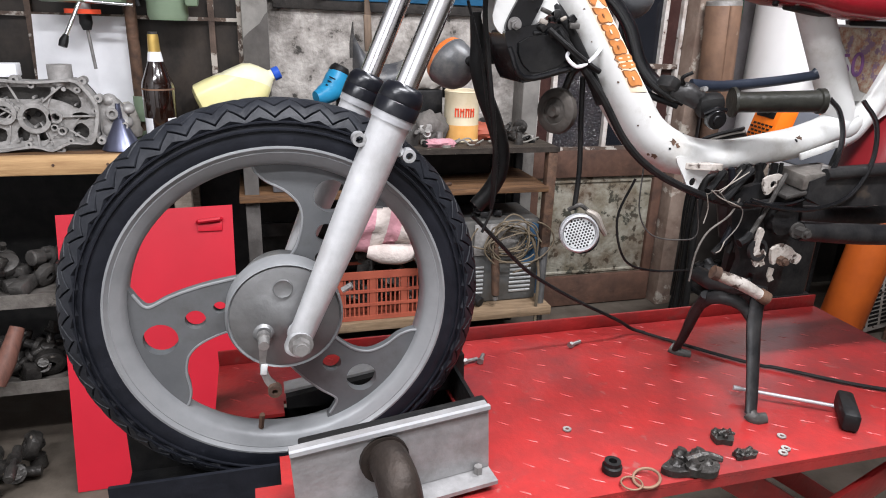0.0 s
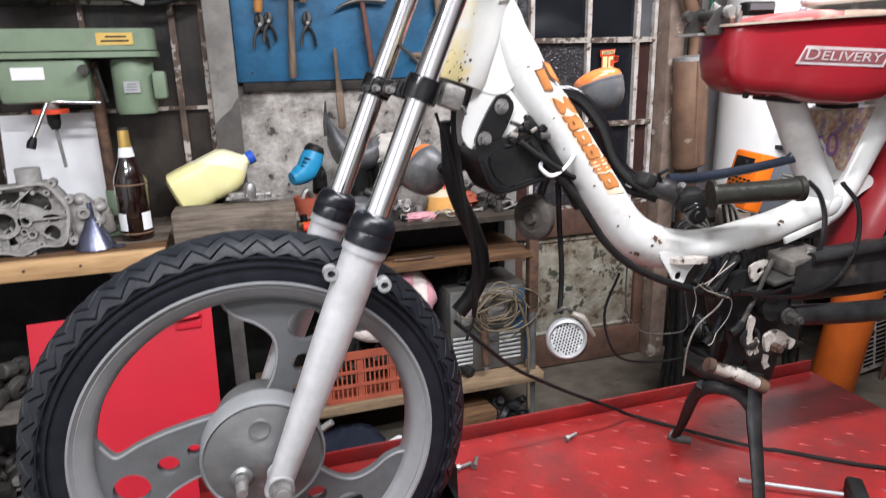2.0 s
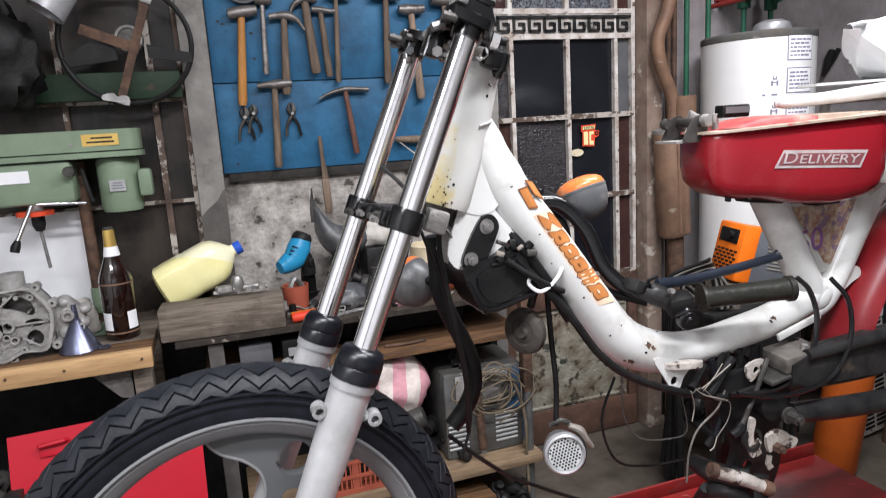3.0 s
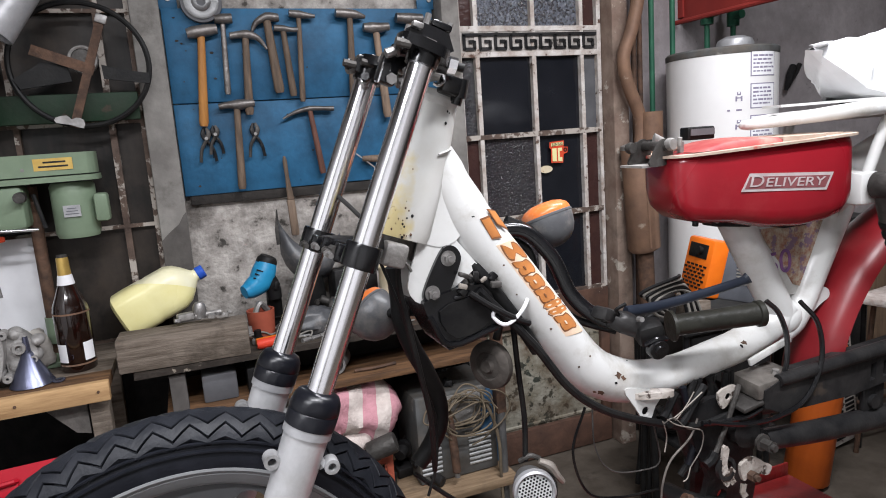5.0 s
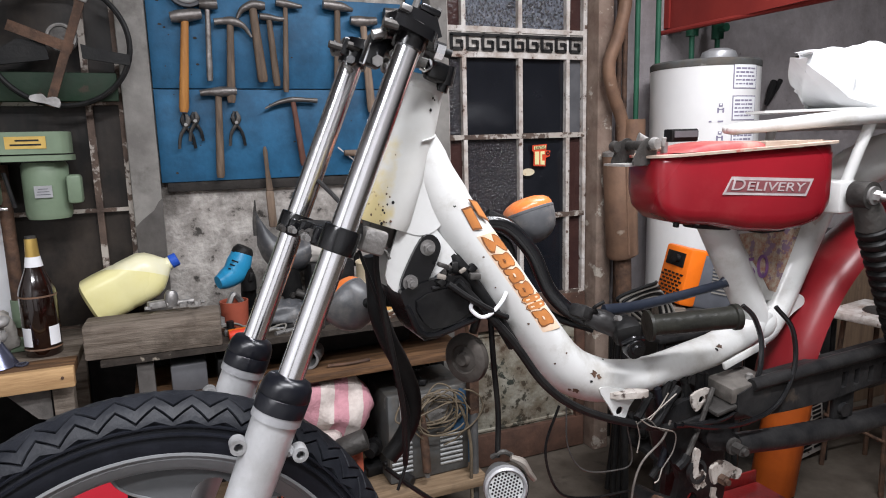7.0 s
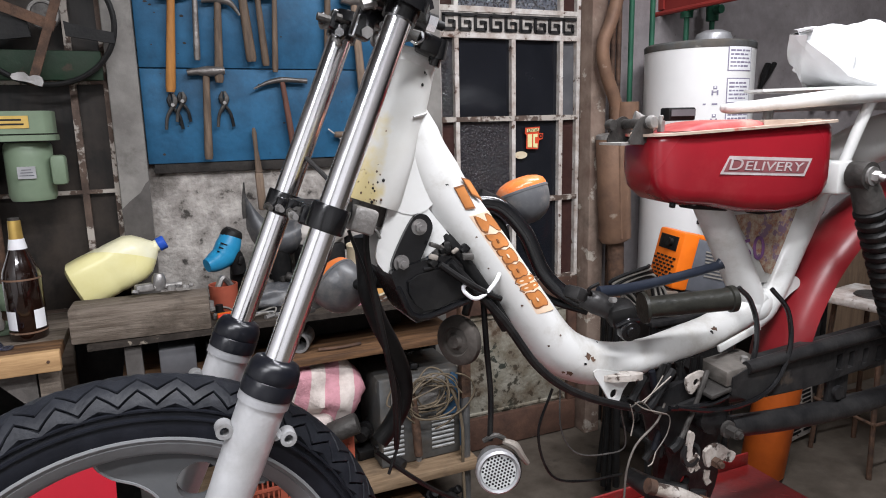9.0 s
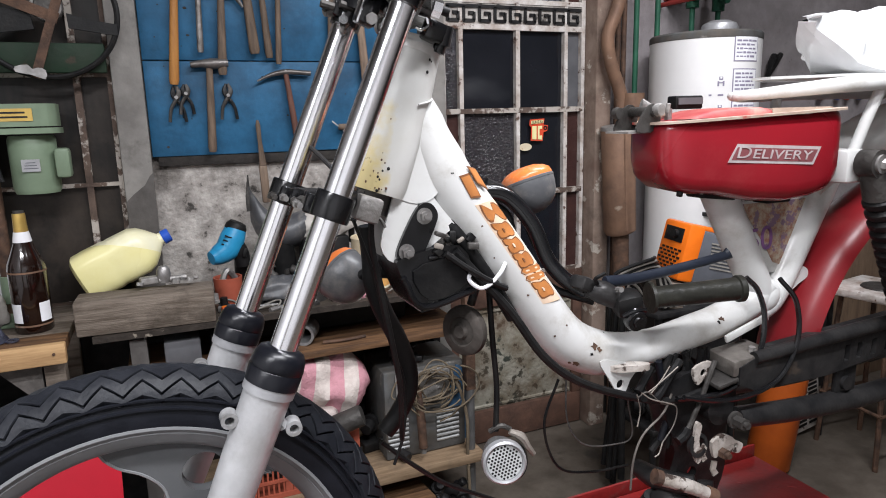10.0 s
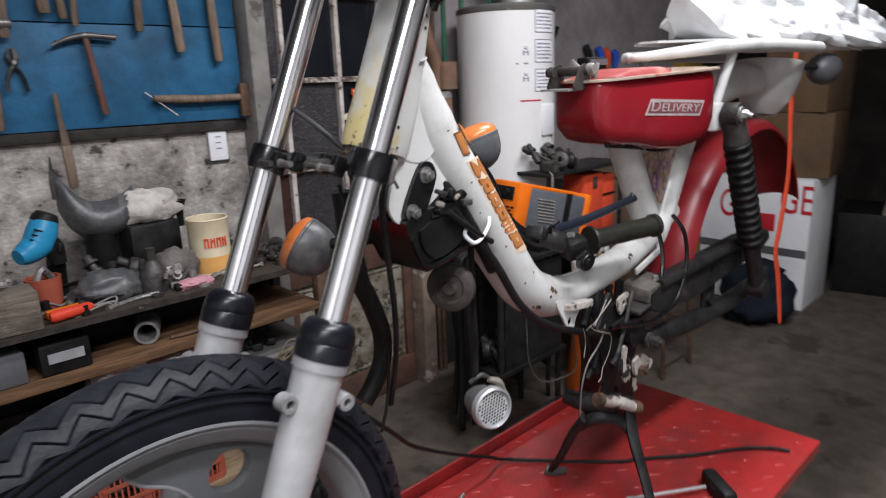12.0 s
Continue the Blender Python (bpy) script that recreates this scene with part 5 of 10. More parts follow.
# tank
def tank_section(x, zt, zb, hw, n=28):
    """A rounded-box outline across the tank at x."""
    pts = []
    zc, hh = (zt + zb) / 2, (zt - zb) / 2
    for k in range(n):
        a = 2 * math.pi * k / n
        ca, sa = math.cos(a), math.sin(a)
        e = 0.42 if sa < 0 else 0.22
        pts.append((x, YB + hw * math.copysign(abs(ca) ** 0.42, ca), zc + hh * math.copysign(abs(sa) ** e, sa)))
    return pts


tg = Geo()
cuts = [(0.711, 1.344, 1.302, 0.034), (0.715, 1.347, 1.284, 0.049), (0.726, 1.350, 1.266, 0.059), (0.748, 1.352, 1.253, 0.066), (0.785, 1.353, 1.247, 0.069), (0.84, 1.355, 1.244, 0.071), (0.92, 1.357, 1.233, 0.0725), (1.00, 1.358, 1.229, 0.0725), (1.06, 1.360, 1.234, 0.071), (1.095, 1.361, 1.241, 0.068), (1.115, 1.361, 1.254, 0.062), (1.124, 1.361, 1.273, 0.052), (1.128, 1.360, 1.296, 0.036)]
vs, fs = [], []
for row in cuts:
    vs += tank_section(*row)
for i in range(len(cuts) - 1):
    for k in range(28):
        l = (k + 1) % 28
        fs.append((28 * i + k, 28 * i + l, 28 * i + 28 + l, 28 * i + 28 + k))
fs += [tuple(reversed(range(28))), tuple(28 * (len(cuts) - 1) + k for k in range(28))]
def tank_part(name, g, material, parent, label="", smooth=40.0):
    """A piece of the tank, drawn straight and then set at its slight turn on the pillars."""
    ux, uy = math.cos(radians(-11)), math.sin(radians(-11))
    vs_ = []
    for x, y, z in g.v:
        u_, v_ = -0.155 + (x - 0.712) * 0.694, (y - YB) * 0.86
        vs_.append((0.927 + u_ * ux - v_ * uy, 0.881 + u_ * uy + v_ * ux, z + 0.003))
    g.v = vs_
    return part(name, g, material, parent, label, smooth)


tank = tank_part("fuel_tank", tg.add(vs, fs), M_TANK, bike, "glossy red fuel tank", smooth=50)
flange_o = smooth2d([(0.700, 0), (0.705, 0.045), (0.735, 0.068), (0.80, 0.078), (0.95, 0.080), (1.09, 0.077), (1.130, 0.058), (1.137, 0), (1.130, -0.058), (1.09, -0.077), (0.95, -0.080), (0.80, -0.078), (0.735, -0.068), (0.705, -0.045)], 4)
tilt = Matrix.Translation((0.915, YB, 1.3475)) @ Matrix.Rotation(radians(-1.9), 4, "Y")
shift = Matrix.Translation((0, 0, -0.003))
fl = [(x - 0.915, y) for x, y in flange_o]
tank_part("seam_flange", Geo().plate(fl, 0.0035, tilt @ shift @ Matrix.Translation((0, 0, 0.008))), M_BEIGE, tank, "dusty beige seam flange")
hump_rows = []
for x, h in ((0.752, 0.000), (0.775, 0.003), (0.800, 0.007), (0.830, 0.0105), (0.860, 0.0120), (0.900, 0.0125), (0.935, 0.0115), (0.960, 0.008), (0.982, 0.003), (0.995, 0.000)):
    hump_rows.append((x, h))
hv, hf = [], []
for x, h in hump_rows:
    for y, f_ in ((-0.060, 0.0), (-0.056, 0.75), (-0.048, 1.0), (0.048, 1.0), (0.056, 0.75), (0.060, 0.0)):
        hv.append((x, YB + y, 1.3522 + (x - 0.76) * 0.012 + h * f_))
for i in range(len(hump_rows) - 1):
    for k in range(5):
        hf.append((6 * i + k, 6 * i + k + 1, 6 * i + 7 + k, 6 * i + 6 + k))
tank_part("tank_hump", Geo().add(hv, hf), M_TANKDUST, tank, smooth=60)

tank_part("rear_pad", Geo().plate(smooth2d([(0.955, -0.058), (1.045, -0.060), (1.065, -0.050), (1.110, -0.046), (1.112, 0.046), (1.05, 0.06), (0.955, 0.056)], 3), 0.010, Matrix.Translation((0, YB, 1.3545))), M_BEIGE, tank)

tank_part("filler_cap", Geo().box((0.856, 0.975, 1.376), (0.066, 0.03, 0.020), None, 0.003), M_BLACK, tank)
tank_part("cap_rib", Geo().box((0.856, 0.957, 1.378), (0.058, 0.003, 0.010)), M_GREYBAND, tank)
badge = tank_part("badge", Geo().plate([(0.846, 1.292), (1.044, 1.284), (1.060, 1.309), (0.866, 1.317)], 0.0010, facing((0, 0.8327, 0))), M_BADGE, tank, "slanted silver nameplate")
tank_part("badge_field", Geo().plate([(0.854, 1.2955), (1.040, 1.2880), (1.052, 1.3050), (0.866, 1.3125)], 0.0009, facing((0, 0.8320, 0))), M_BADGEDARK, badge)
TURN = Matrix.Translation((0.927, 0.881, 0.003)) @ Matrix.Rotation(radians(-11), 4, "Z") @ Matrix.Translation((-0.155, 0, 0)) @ Matrix.Diagonal((0.694, 0.86, 1, 1)) @ Matrix.Translation((-0.712, -YB, 0))
LEAN_UP = (0.42, 0, 1)
letters("D", 0.0250, TURN @ facing((0.881, 0.8304, 1.3043), (1, 0, -0.04), LEAN_UP) @ Matrix.Diagonal((1.85, 1, 1, 1)), M_BADGE, "badge_letter", badge, 0.0005)
letters("ELIVERY", 0.0195, TURN @ facing((0.969, 0.8304, 1.2993), (1, 0, -0.04), LEAN_UP) @ Matrix.Diagonal((2.0, 1, 1, 1)), M_BADGE, "badge_lettering", badge, 0.0005)
def hinge_part(name, g, material, parent, label=""):
    """A piece of the hinge, set against the tank's nose."""
    g.v = [(0.766 + (x - 0.725) * 0.72, 0.915 + (y - YB) * 0.72, 1.356 + (z - 1.355) * 0.85) for x, y, z in g.v]
    return part(name, g, material, parent, label)


# hinge bracket at the tank's nose
hb = hinge_part("seat_hinge", Geo().plate([(0.676, 0.872), (0.735, 0.872), (0.775, 0.885), (0.80, 0.89), (0.80, 0.925), (0.775, 0.93), (0.735, 0.942), (0.676, 0.942)], 0.004, Matrix.Translation((0, 0, 1.333))), M_CAST, bike, "grey metal seat hinge")
for y in (0.868, 0.935):
    hinge_part("hinge_cheek", Geo().plate(smooth2d([(0.690, 1.336), (0.735, 1.337), (0.745, 1.352), (0.742, 1.372), (0.728, 1.380), (0.712, 1.374), (0.698, 1.356)], 3), 0.005, facing((0, y, 0))), M_CASTDARK, hb)
hinge_part("hinge_pin", Geo().cyl((0.728, 0.855, 1.367), (0.728, 0.955, 1.367), 0.0085, n=16), M_CASTDARK, hb)
hinge_part("hinge_knob", Geo().lathe([(0.0, -0.009), (0.009, -0.009), (0.0105, -0.004), (0.0105, 0.005), (0.008, 0.010), (0.0, 0.010)], (0.730, 0.852, 1.370), (0, 1, 0), 16), M_CAST, hb)
hinge_part("hinge_lug", Geo().tube([(0.745, 0.872, 1.350), (0.754, 0.872, 1.362), (0.770, 0.874, 1.360)], [0.004, 0.005, 0.003], 8), M_BEIGE, hb)
hinge_part("hinge_rivet", Geo().cyl((0.752, 0.852, 1.366), (0.752, 0.850, 1.380), 0.0045, n=8), M_CAST, hb)
hinge_part("hinge_knob", Geo().lathe([(0.0, -0.009), (0.009, -0.009), (0.0105, 0.0), (0.008, 0.009), (0.0, 0.009)], (0.690, 0.925, 1.366), (0, 1, 0), 16), M_CASTDARK, hb)
hinge_part("hinge_strap", Geo().tube([(0.728, 0.90, 1.378), (0.765, 0.90, 1.366), (0.80, 0.90, 1.362)], [0.012, 0.010, 0.008], 10, flat=(1, 0.4)), M_CAST, hb)
hinge_part("hinge_bolt", Geo().cyl((0.768, 0.868, 1.352), (0.768, 0.868, 1.372), 0.007, n=8), M_STEEL, hb)
part("tank_tap", Geo().cyl((0.806, 0.868, 1.264), (0.806, 0.868, 1.254), 0.0062, 0.0058, 12).cyl((0.806, 0.868, 1.256), (0.803, 0.866, 1.249), 0.0045, n=10), M_BLACK, tank)
part("tank_tap", Geo().cyl((0.843, 0.868, 1.258), (0.843, 0.868, 1.2445), 0.0080, 0.0070, 12), M_BLACK, tank)
part("tap_bolt", Geo().cyl((0.835, 0.864, 1.2535), (0.835, 0.855, 1.2530), 0.0035, n=8), M_STEEL, tank)
part("tank_mount", Geo().box((0.872, 0.876, 1.2435), (0.070, 0.03, 0.008), rot(0, 7, 0), 0.003), M_BLACK, tank)
part("tank_mount", Geo().box((1.00, 0.880, 1.2285), (0.05, 0.03, 0.008), None, 0.003), M_BLACK, tank)

# rear rack
rack = part("rear_rack", Geo().tube([(1.55, 0.80, 1.402), (1.25, 0.80, 1.404), (1.08, 0.815, 1.399), (0.985, 0.872, 1.390), (0.942, 0.896, 1.386), (0.937, 0.905, 1.386), (0.942, 0.914, 1.386), (0.985, 0.938, 1.386), (1.08, 0.995, 1.389), (1.25, 1.01, 1.392), (1.55, 1.01, 1.390)], [0.0125, 0.0125, 0.0118, 0.0092, 0.0066, 0.0060, 0.0066, 0.0090, 0.0110, 0.0118, 0.0118], 12, 5), M_WHITE, bike, "white tubular rear rack")
part("rack_sheet", Geo().plate([(0.99, -0.018), (1.09, -0.085), (1.25, -0.098), (1.50, -0.098), (1.50, 0.098), (1.25, 0.098), (1.09, 0.085), (0.99, 0.018)], 0.004, Matrix.Translation((0, YB, 1.399)) @ Matrix.Rotation(radians(-0.6), 4, "Y")), M_WHITE, rack)
part("rack_post", Geo().tube([(1.135, 0.815, 1.395), (1.120, 0.822, 1.35), (1.105, 0.832, 1.290)], 0.0085, 10), M_WHITE, rack)
part("rack_post", Geo().tube([(1.135, 0.995, 1.395), (1.120, 0.99, 1.35), (1.105, 0.98, 1.290)], 0.0085, 10), M_WHITE, rack)
part("tail_piece", Geo().tube([(1.10, YB, 1.245), (1.20, YB, 1.30), (1.32, YB, 1.335), (1.46, YB, 1.335)], [0.032, 0.038, 0.040, 0.032], 16), M_WHITE, frame_white, "white frame tail section")
part("upper_mount", Geo().box((1.098, 0.845, 1.278), (0.045, 0.060, 0.05), None, 0.006), M_WHITE, frame_white)
shell = part("tail_light_shell", Geo().lathe([(0.0, -0.085), (0.030, -0.080), (0.055, -0.05), (0.070, 0.0), (0.074, 0.04), (0.0, 0.045)], (1.55, YB, 1.335), (0.15, 0, 1), 24), M_WHITE, bike, "white tail light shell")
part("rear_indicator", Geo().ball((1.80, 0.86, 1.355), (0.055, 0.04, 0.04), 16, 10), M_SIGNALGREY, bike, "grey rear indicator")
part("indicator_stem", Geo().tube([(1.60, 0.88, 1.36), (1.70, 0.87, 1.362), (1.78, 0.86, 1.358)], 0.008, 8), M_BLACK, bike)

# rear mudguard
FC = Vector((1.412, YB, 0.902))
fg = Geo()
vs, fs = [], []
NA, NB = 40, 9
for i in range(NA + 1):
    th = radians(172 - 148 * i / NA)
    for j in range(NB):
        b = radians(-80 + 160 * j / (NB - 1))
        for inner in (0, 1):
            r = 0.325 + 0.034 * math.cos(b) - 0.003 * inner
            vs.append(FC + Vector((r * math.cos(th) * (0.87 if th < math.pi / 2 else 1.0), (0.056 - 0.003 * inner) * math.sin(b), r * math.sin(th))))
for i in range(NA):
    for j in range(NB - 1):
        k = (i * NB + j) * 2
        u2 = k + 2 * NB
        fs += [(k, k + 2, u2 + 2, u2), (k + 1, u2 + 1, u2 + 3, k + 3)]
    for j in (0, NB - 1):
        k = (i * NB + j) * 2
        fs.append((k, k + 2 * NB, k + 2 * NB + 1, k + 1))
for i in (0, NA):
    for j in range(NB - 1):
        k = (i * NB + j) * 2
        fs.append((k, k + 1, k + 3, k + 2))
part("rear_mudguard", fg.add(vs, fs), M_FENDER, bike, "dull red rear mudguard", smooth=60)


def shock(y):
    a, b = Vector((1.100, y, 1.283)), Vector((1.286, y, 0.912))
    d = (b - a).normalized()
    s = part("shock_absorber", Geo().lathe([(0.0, -0.006), (0.021, -0.006), (0.021, 0.022), (0.0, 0.022)], a + Vector((0, 0.008, 0)), (0, -1, 0), 18), M_CASTDARK, bike, "black-gaitered rear shock absorber")
    part("shock_nut", Geo().cyl(a + Vector((0.003, -0.026, -0.002)), a + Vector((0, -0.012, 0)), 0.0088, n=6).cyl(a + Vector((0.004, -0.032, -0.003)), a + Vector((0, -0.024, 0)), 0.0052, n=12).cyl(a + Vector((0, -0.018, 0)), a + Vector((0, -0.013, 0)), 0.0140, n=20), M_STEEL, s)
    part("shock_head", Geo().rings([(a, 0.015), (a + d * 0.03, 0.021), (a + d * 0.055, 0.0228)], 18), M_CASTDARK, s)
    rows = []
    n = 13
    for k in range(n):
        p = a + d * (0.055 + 0.0185 * k)
        rows += [(p, 0.0195), (p + d * 0.005, 0.0248), (p + d * 0.012, 0.0248), (p + d * 0.0165, 0.021)]
    part("gaiter", Geo().rings(rows, 20), M_BLACK, s)
    part("shock_rod", Geo().cyl(a + d * 0.30, b, 0.016, n=14), M_BLACKMETAL, s)
    part("shock_eye", Geo().cyl(b + Vector((0, -0.018, 0)), b + Vector((0, 0.018, 0)), 0.020, n=16), M_BLACKMETAL, s)


shock(0.795)
shock(1.015)

# swinging arm
for y, s in ((0.845, -1), (0.965, 1)):
    arm = part("swingarm", Geo().tube([(0.915, y, 0.898), (1.05, y, 0.884), (1.22, y, 0.876), (1.42, y, 0.884)], [0.017, 0.0185, 0.0185, 0.017], 14), M_BLACKMETAL, bike, "greasy black swinging arm")
    part("arm_end", Geo().box((1.43, y, 0.888), (0.07, 0.02, 0.045), rot(0, -3, 0), 0.004), M_BLACKMETAL, arm)
beam_o = [(0.905, 0.958), (0.940, 0.942), (1.10, 0.938), (1.40, 0.968), (1.44, 0.985), (1.43, 1.004), (1.30, 1.016), (0.95, 1.000), (0.905, 0.985)]
part("upper_beam", Geo().plate(beam_o, 0.03, facing((0, 0.862, 0)), [[(x, 0.955), (x + 0.013, 0.956), (x + 0.015, 0.984), (x + 0.002, 0.983)] for x in (1.135, 1.165, 1.20, 1.235, 1.27)]), M_BLACKMETAL, bike, "slotted black chain guard beam")
part("beam_ridge", Geo().tube([(0.935, 0.835, 0.995), (1.10, 0.832, 1.004), (1.30, 0.832, 1.010), (1.41, 0.834, 1.002)], [0.010, 0.012, 0.012, 0.010], 10), M_BLACKMETAL, bike)
part("beam_lug", Geo().cyl((1.155, 0.834, 0.912), (1.155, 0.85, 0.912), 0.012, n=12), M_BLACKMETAL, bike)
part("beam_strut", Geo().box((1.16, 0.846, 0.918), (0.05, 0.01, 0.05), None, 0.004), M_BLACKMETAL, bike)
part("pivot_bolt", Geo().cyl((0.900, 0.812, 0.903), (0.900, 0.830, 0.903), 0.010, 0.009, 6).cyl((0.900, 0.806, 0.903), (0.900, 0.815, 0.903), 0.0055, n=10).cyl((0.900, 0.829, 0.903), (0.900, 0.834, 0.903), 0.0135, n=18), M_CASTDARK, bike)
part("chain_box", Geo().box((0.935, 0.862, 0.987), (0.080, 0.055, 0.026), rot(4, -4, 0), 0.003), M_OILGREY, bike, "grey sheet metal box")
part("box_nut", Geo().cyl((0.945, 0.850, 0.996), (0.945, 0.849, 1.007), 0.0055, n=6), M_CAST, bike)
part("chain_box_lid", Geo().box((0.900, 0.856, 0.966), (0.070, 0.045, 0.008), rot(6, -8, 0), 0.003), M_CASTDARK, bike)

# engine mounts hanging below the frame
mount = part("engine_mount", Geo().plate(smooth2d([(0.80, 0.955), (0.86, 0.975), (0.93, 0.955), (0.945, 0.905), (0.925, 0.865), (0.93, 0.80), (0.905, 0.745), (0.855, 0.745), (0.815, 0.775), (0.835, 0.84), (0.81, 0.89)], 3), 0.012, facing((0, 0.885, 0)), [ring2d(0.872, 0.925, 0.014, 12), ring2d(0.86, 0.805, 0.010, 12)]), M_BLACKMETAL, bike, "greasy black engine mounting plates")
part("mount_plate", Geo().plate(smooth2d([(0.85, 0.965), (0.88, 0.975), (0.93, 0.955), (0.945, 0.905), (0.925, 0.865), (0.93, 0.80), (0.905, 0.745), (0.875, 0.745), (0.868, 0.775), (0.872, 0.84), (0.862, 0.89)], 3), 0.012, facing((0, 0.955, 0))), M_BLACKMETAL, mount)
part("mount_spacer", Geo().cyl((0.89, 0.85, 0.915), (0.89, 0.965, 0.915), 0.026, n=16), M_BLACKMETAL, mount)
part("mount_arm", Geo().tube([(0.80, YB, 0.98), (0.815, YB, 0.93), (0.83, YB, 0.875)], 0.017, 10), M_BLACKMETAL, mount)
part("paint_tab", Geo().plate(smooth2d([(0.866, 0.868), (0.884, 0.877), (0.902, 0.872), (0.914, 0.862), (0.930, 0.852), (0.922, 0.839), (0.903, 0.845), (0.890, 0.838), (0.884, 0.846), (0.872, 0.842)], 3), 0.006, facing((0, 0.846, 0)), [ring2d(0.915, 0.853, 0.0045, 8)]), M_FLAKE, mount, "flaking white paint tab")
part("paint_flake", Geo().plate([(0.846, 0.862), (0.853, 0.868), (0.859, 0.861), (0.856, 0.850), (0.861, 0.842), (0.852, 0.838), (0.847, 0.848)], 0.003, facing((0, 0.8465, 0))), M_FLAKE, mount)
part("paint_flake", Geo().plate([(0.872, 0.835), (0.882, 0.832), (0.880, 0.820), (0.886, 0.812), (0.876, 0.808), (0.870, 0.820)], 0.003, facing((0, 0.8465, 0))), M_FLAKE, mount)
part("rust_bolt", Geo().cyl((0.884, 0.838, 0.850), (0.884, 0.828, 0.850), 0.0085, n=6).cyl((0.884, 0.830, 0.850), (0.884, 0.822, 0.850), 0.005, n=10), M_RUST, mount)
part("hub_ring", Geo().lathe([(0.013, -0.004), (0.019, -0.004), (0.019, 0.003), (0.013, 0.003)], (0.842, 0.846, 0.868), (0.1, -1, 0.1), 20, close=True), M_BLACKMETAL, mount)
part("paint_tab", Geo().plate(smooth2d([(0.835, 0.905), (0.846, 0.900), (0.842, 0.875), (0.850, 0.850), (0.842, 0.838), (0.832, 0.860)], 3), 0.005, facing((0, 0.848, 0))), M_FLAKE, mount)
part("cross_tube", Geo().tube([(0.772, 0.850, 0.828), (0.815, 0.838, 0.812), (0.858, 0.834, 0.788)], [0.0095, 0.0110, 0.0095], 12), M_FLAKE, mount, "flaking white stand pivot tube")
part("cross_end", Geo().cyl((0.766, 0.852, 0.832), (0.776, 0.849, 0.828), 0.0120, n=12), M_RUST, mount)
part("cross_end", Geo().cyl((0.854, 0.835, 0.791), (0.868, 0.831, 0.783), 0.0118, n=12), M_RUST, mount)

# centre stand
stand = part("centre_stand", Geo().tube([(0.845, 0.850, 0.800), (0.828, 0.870, 0.795), (0.815, YB, 0.790), (0.81, 0.945, 0.790)], [0.014, 0.018, 0.018, 0.014], 12), M_BLACKMETAL, bike, "black centre stand splayed on the table")
part("stand_leg", Geo().tube([(0.866, 0.850, 0.800), (0.852, 0.832, 0.740), (0.835, 0.798, 0.680), (0.822, 0.772, 0.630), (0.814, 0.760, 0.610)], [0.015, 0.0145, 0.0125, 0.0115, 0.011], 12, 3, flat=(1, 0.62)), M_BLACKMETAL, stand)
part("stand_leg", Geo().tube([(0.800, 0.895, 0.770), (0.806, 0.925, 0.725), (0.820, 0.965, 0.650), (0.828, 0.990, 0.611)], [0.014, 0.013, 0.0105, 0.0095], 12, 3, flat=(1, 0.65)), M_BLACKMETAL, stand)
part("stand_web", Geo().tube([(0.850, 0.840, 0.742), (0.836, 0.850, 0.766), (0.816, 0.868, 0.774), (0.803, 0.888, 0.766), (0.803, 0.908, 0.744)], [0.007, 0.011, 0.013, 0.012, 0.008], 12, 4, flat=(1, 0.8)), M_BLACKMETAL, stand)
part("stand_foot", Geo().tube([(0.812, 0.762, 0.612), (0.818, 0.751, 0.606), (0.836, 0.748, 0.607)], [0.0115, 0.011, 0.009], 10, flat=(1, 0.6)), M_CASTDARK, stand)
part("stand_foot", Geo().tube([(0.822, 1.000, 0.610), (0.832, 0.985, 0.605), (0.850, 0.972, 0.605)], [0.011, 0.010, 0.008], 10, flat=(1, 0.6)), M_CASTDARK, stand)

# black box, horn and hanging work light under the frame
bb = part("battery_box", Geo().plate(smooth2d([(0.381, 1.193), (0.390, 1.203), (0.462, 1.212), (0.484, 1.165), (0.483, 1.150), (0.418, 1.134), (0.407, 1.137), (0.395, 1.160)], 3), 0.085, facing((0, 0.955, 0))), M_BLACKGLOSS, bike, "black plastic battery box")
part("box_rib", Geo().tube([(0.387, 0.868, 1.180), (0.411, 0.867, 1.140), (0.479, 0.867, 1.153)], 0.004, 8, 4), M_BLACKGLOSS, bb)
part("box_panel", Geo().plate(smooth2d([(0.400, 1.186), (0.452, 1.197), (0.470, 1.164), (0.420, 1.148)], 3), 0.004, facing((0, 0.870, 0))), M_BLACK, bb)
part("wire_clip", Geo().box((0.433, 0.866, 1.214), (0.012, 0.006, 0.007), rot(0, 20, 0), 0.002), M_COPPER, bb)
part("wire_clip", Geo().box((0.462, 0.866, 1.219), (0.010, 0.006, 0.005), rot(0, -30, 0), 0.002), M_COPPER, bb)
part("brown_rail", Geo().tube([(0.455, 0.890, 1.238), (0.475, 0.882, 1.210), (0.512, 0.880, 1.155), (0.542, 0.880, 1.105)], 0.009, 10), M_BLACK, bike)
rgk = random.Random(12)
for k in range(16):
    x, z = rgk.uniform(0.425, 0.492), rgk.uniform(1.188, 1.232)
    if z > 1.255 - (x - 0.44) * 0.9:
        continue
    m_ = (M_BLACK, M_BLACKGLOSS, M_CASTDARK, M_BLACK, M_CASTDARK)[k % 5]
    part("connector", Geo().box((x, 0.872 + rgk.uniform(-0.006, 0.01), z), (rgk.uniform(0.006, 0.016), 0.010, rgk.uniform(0.005, 0.012)), rot(0, rgk.uniform(-60, 60), rgk.uniform(-20, 20)), 0.0015), m_, bb)
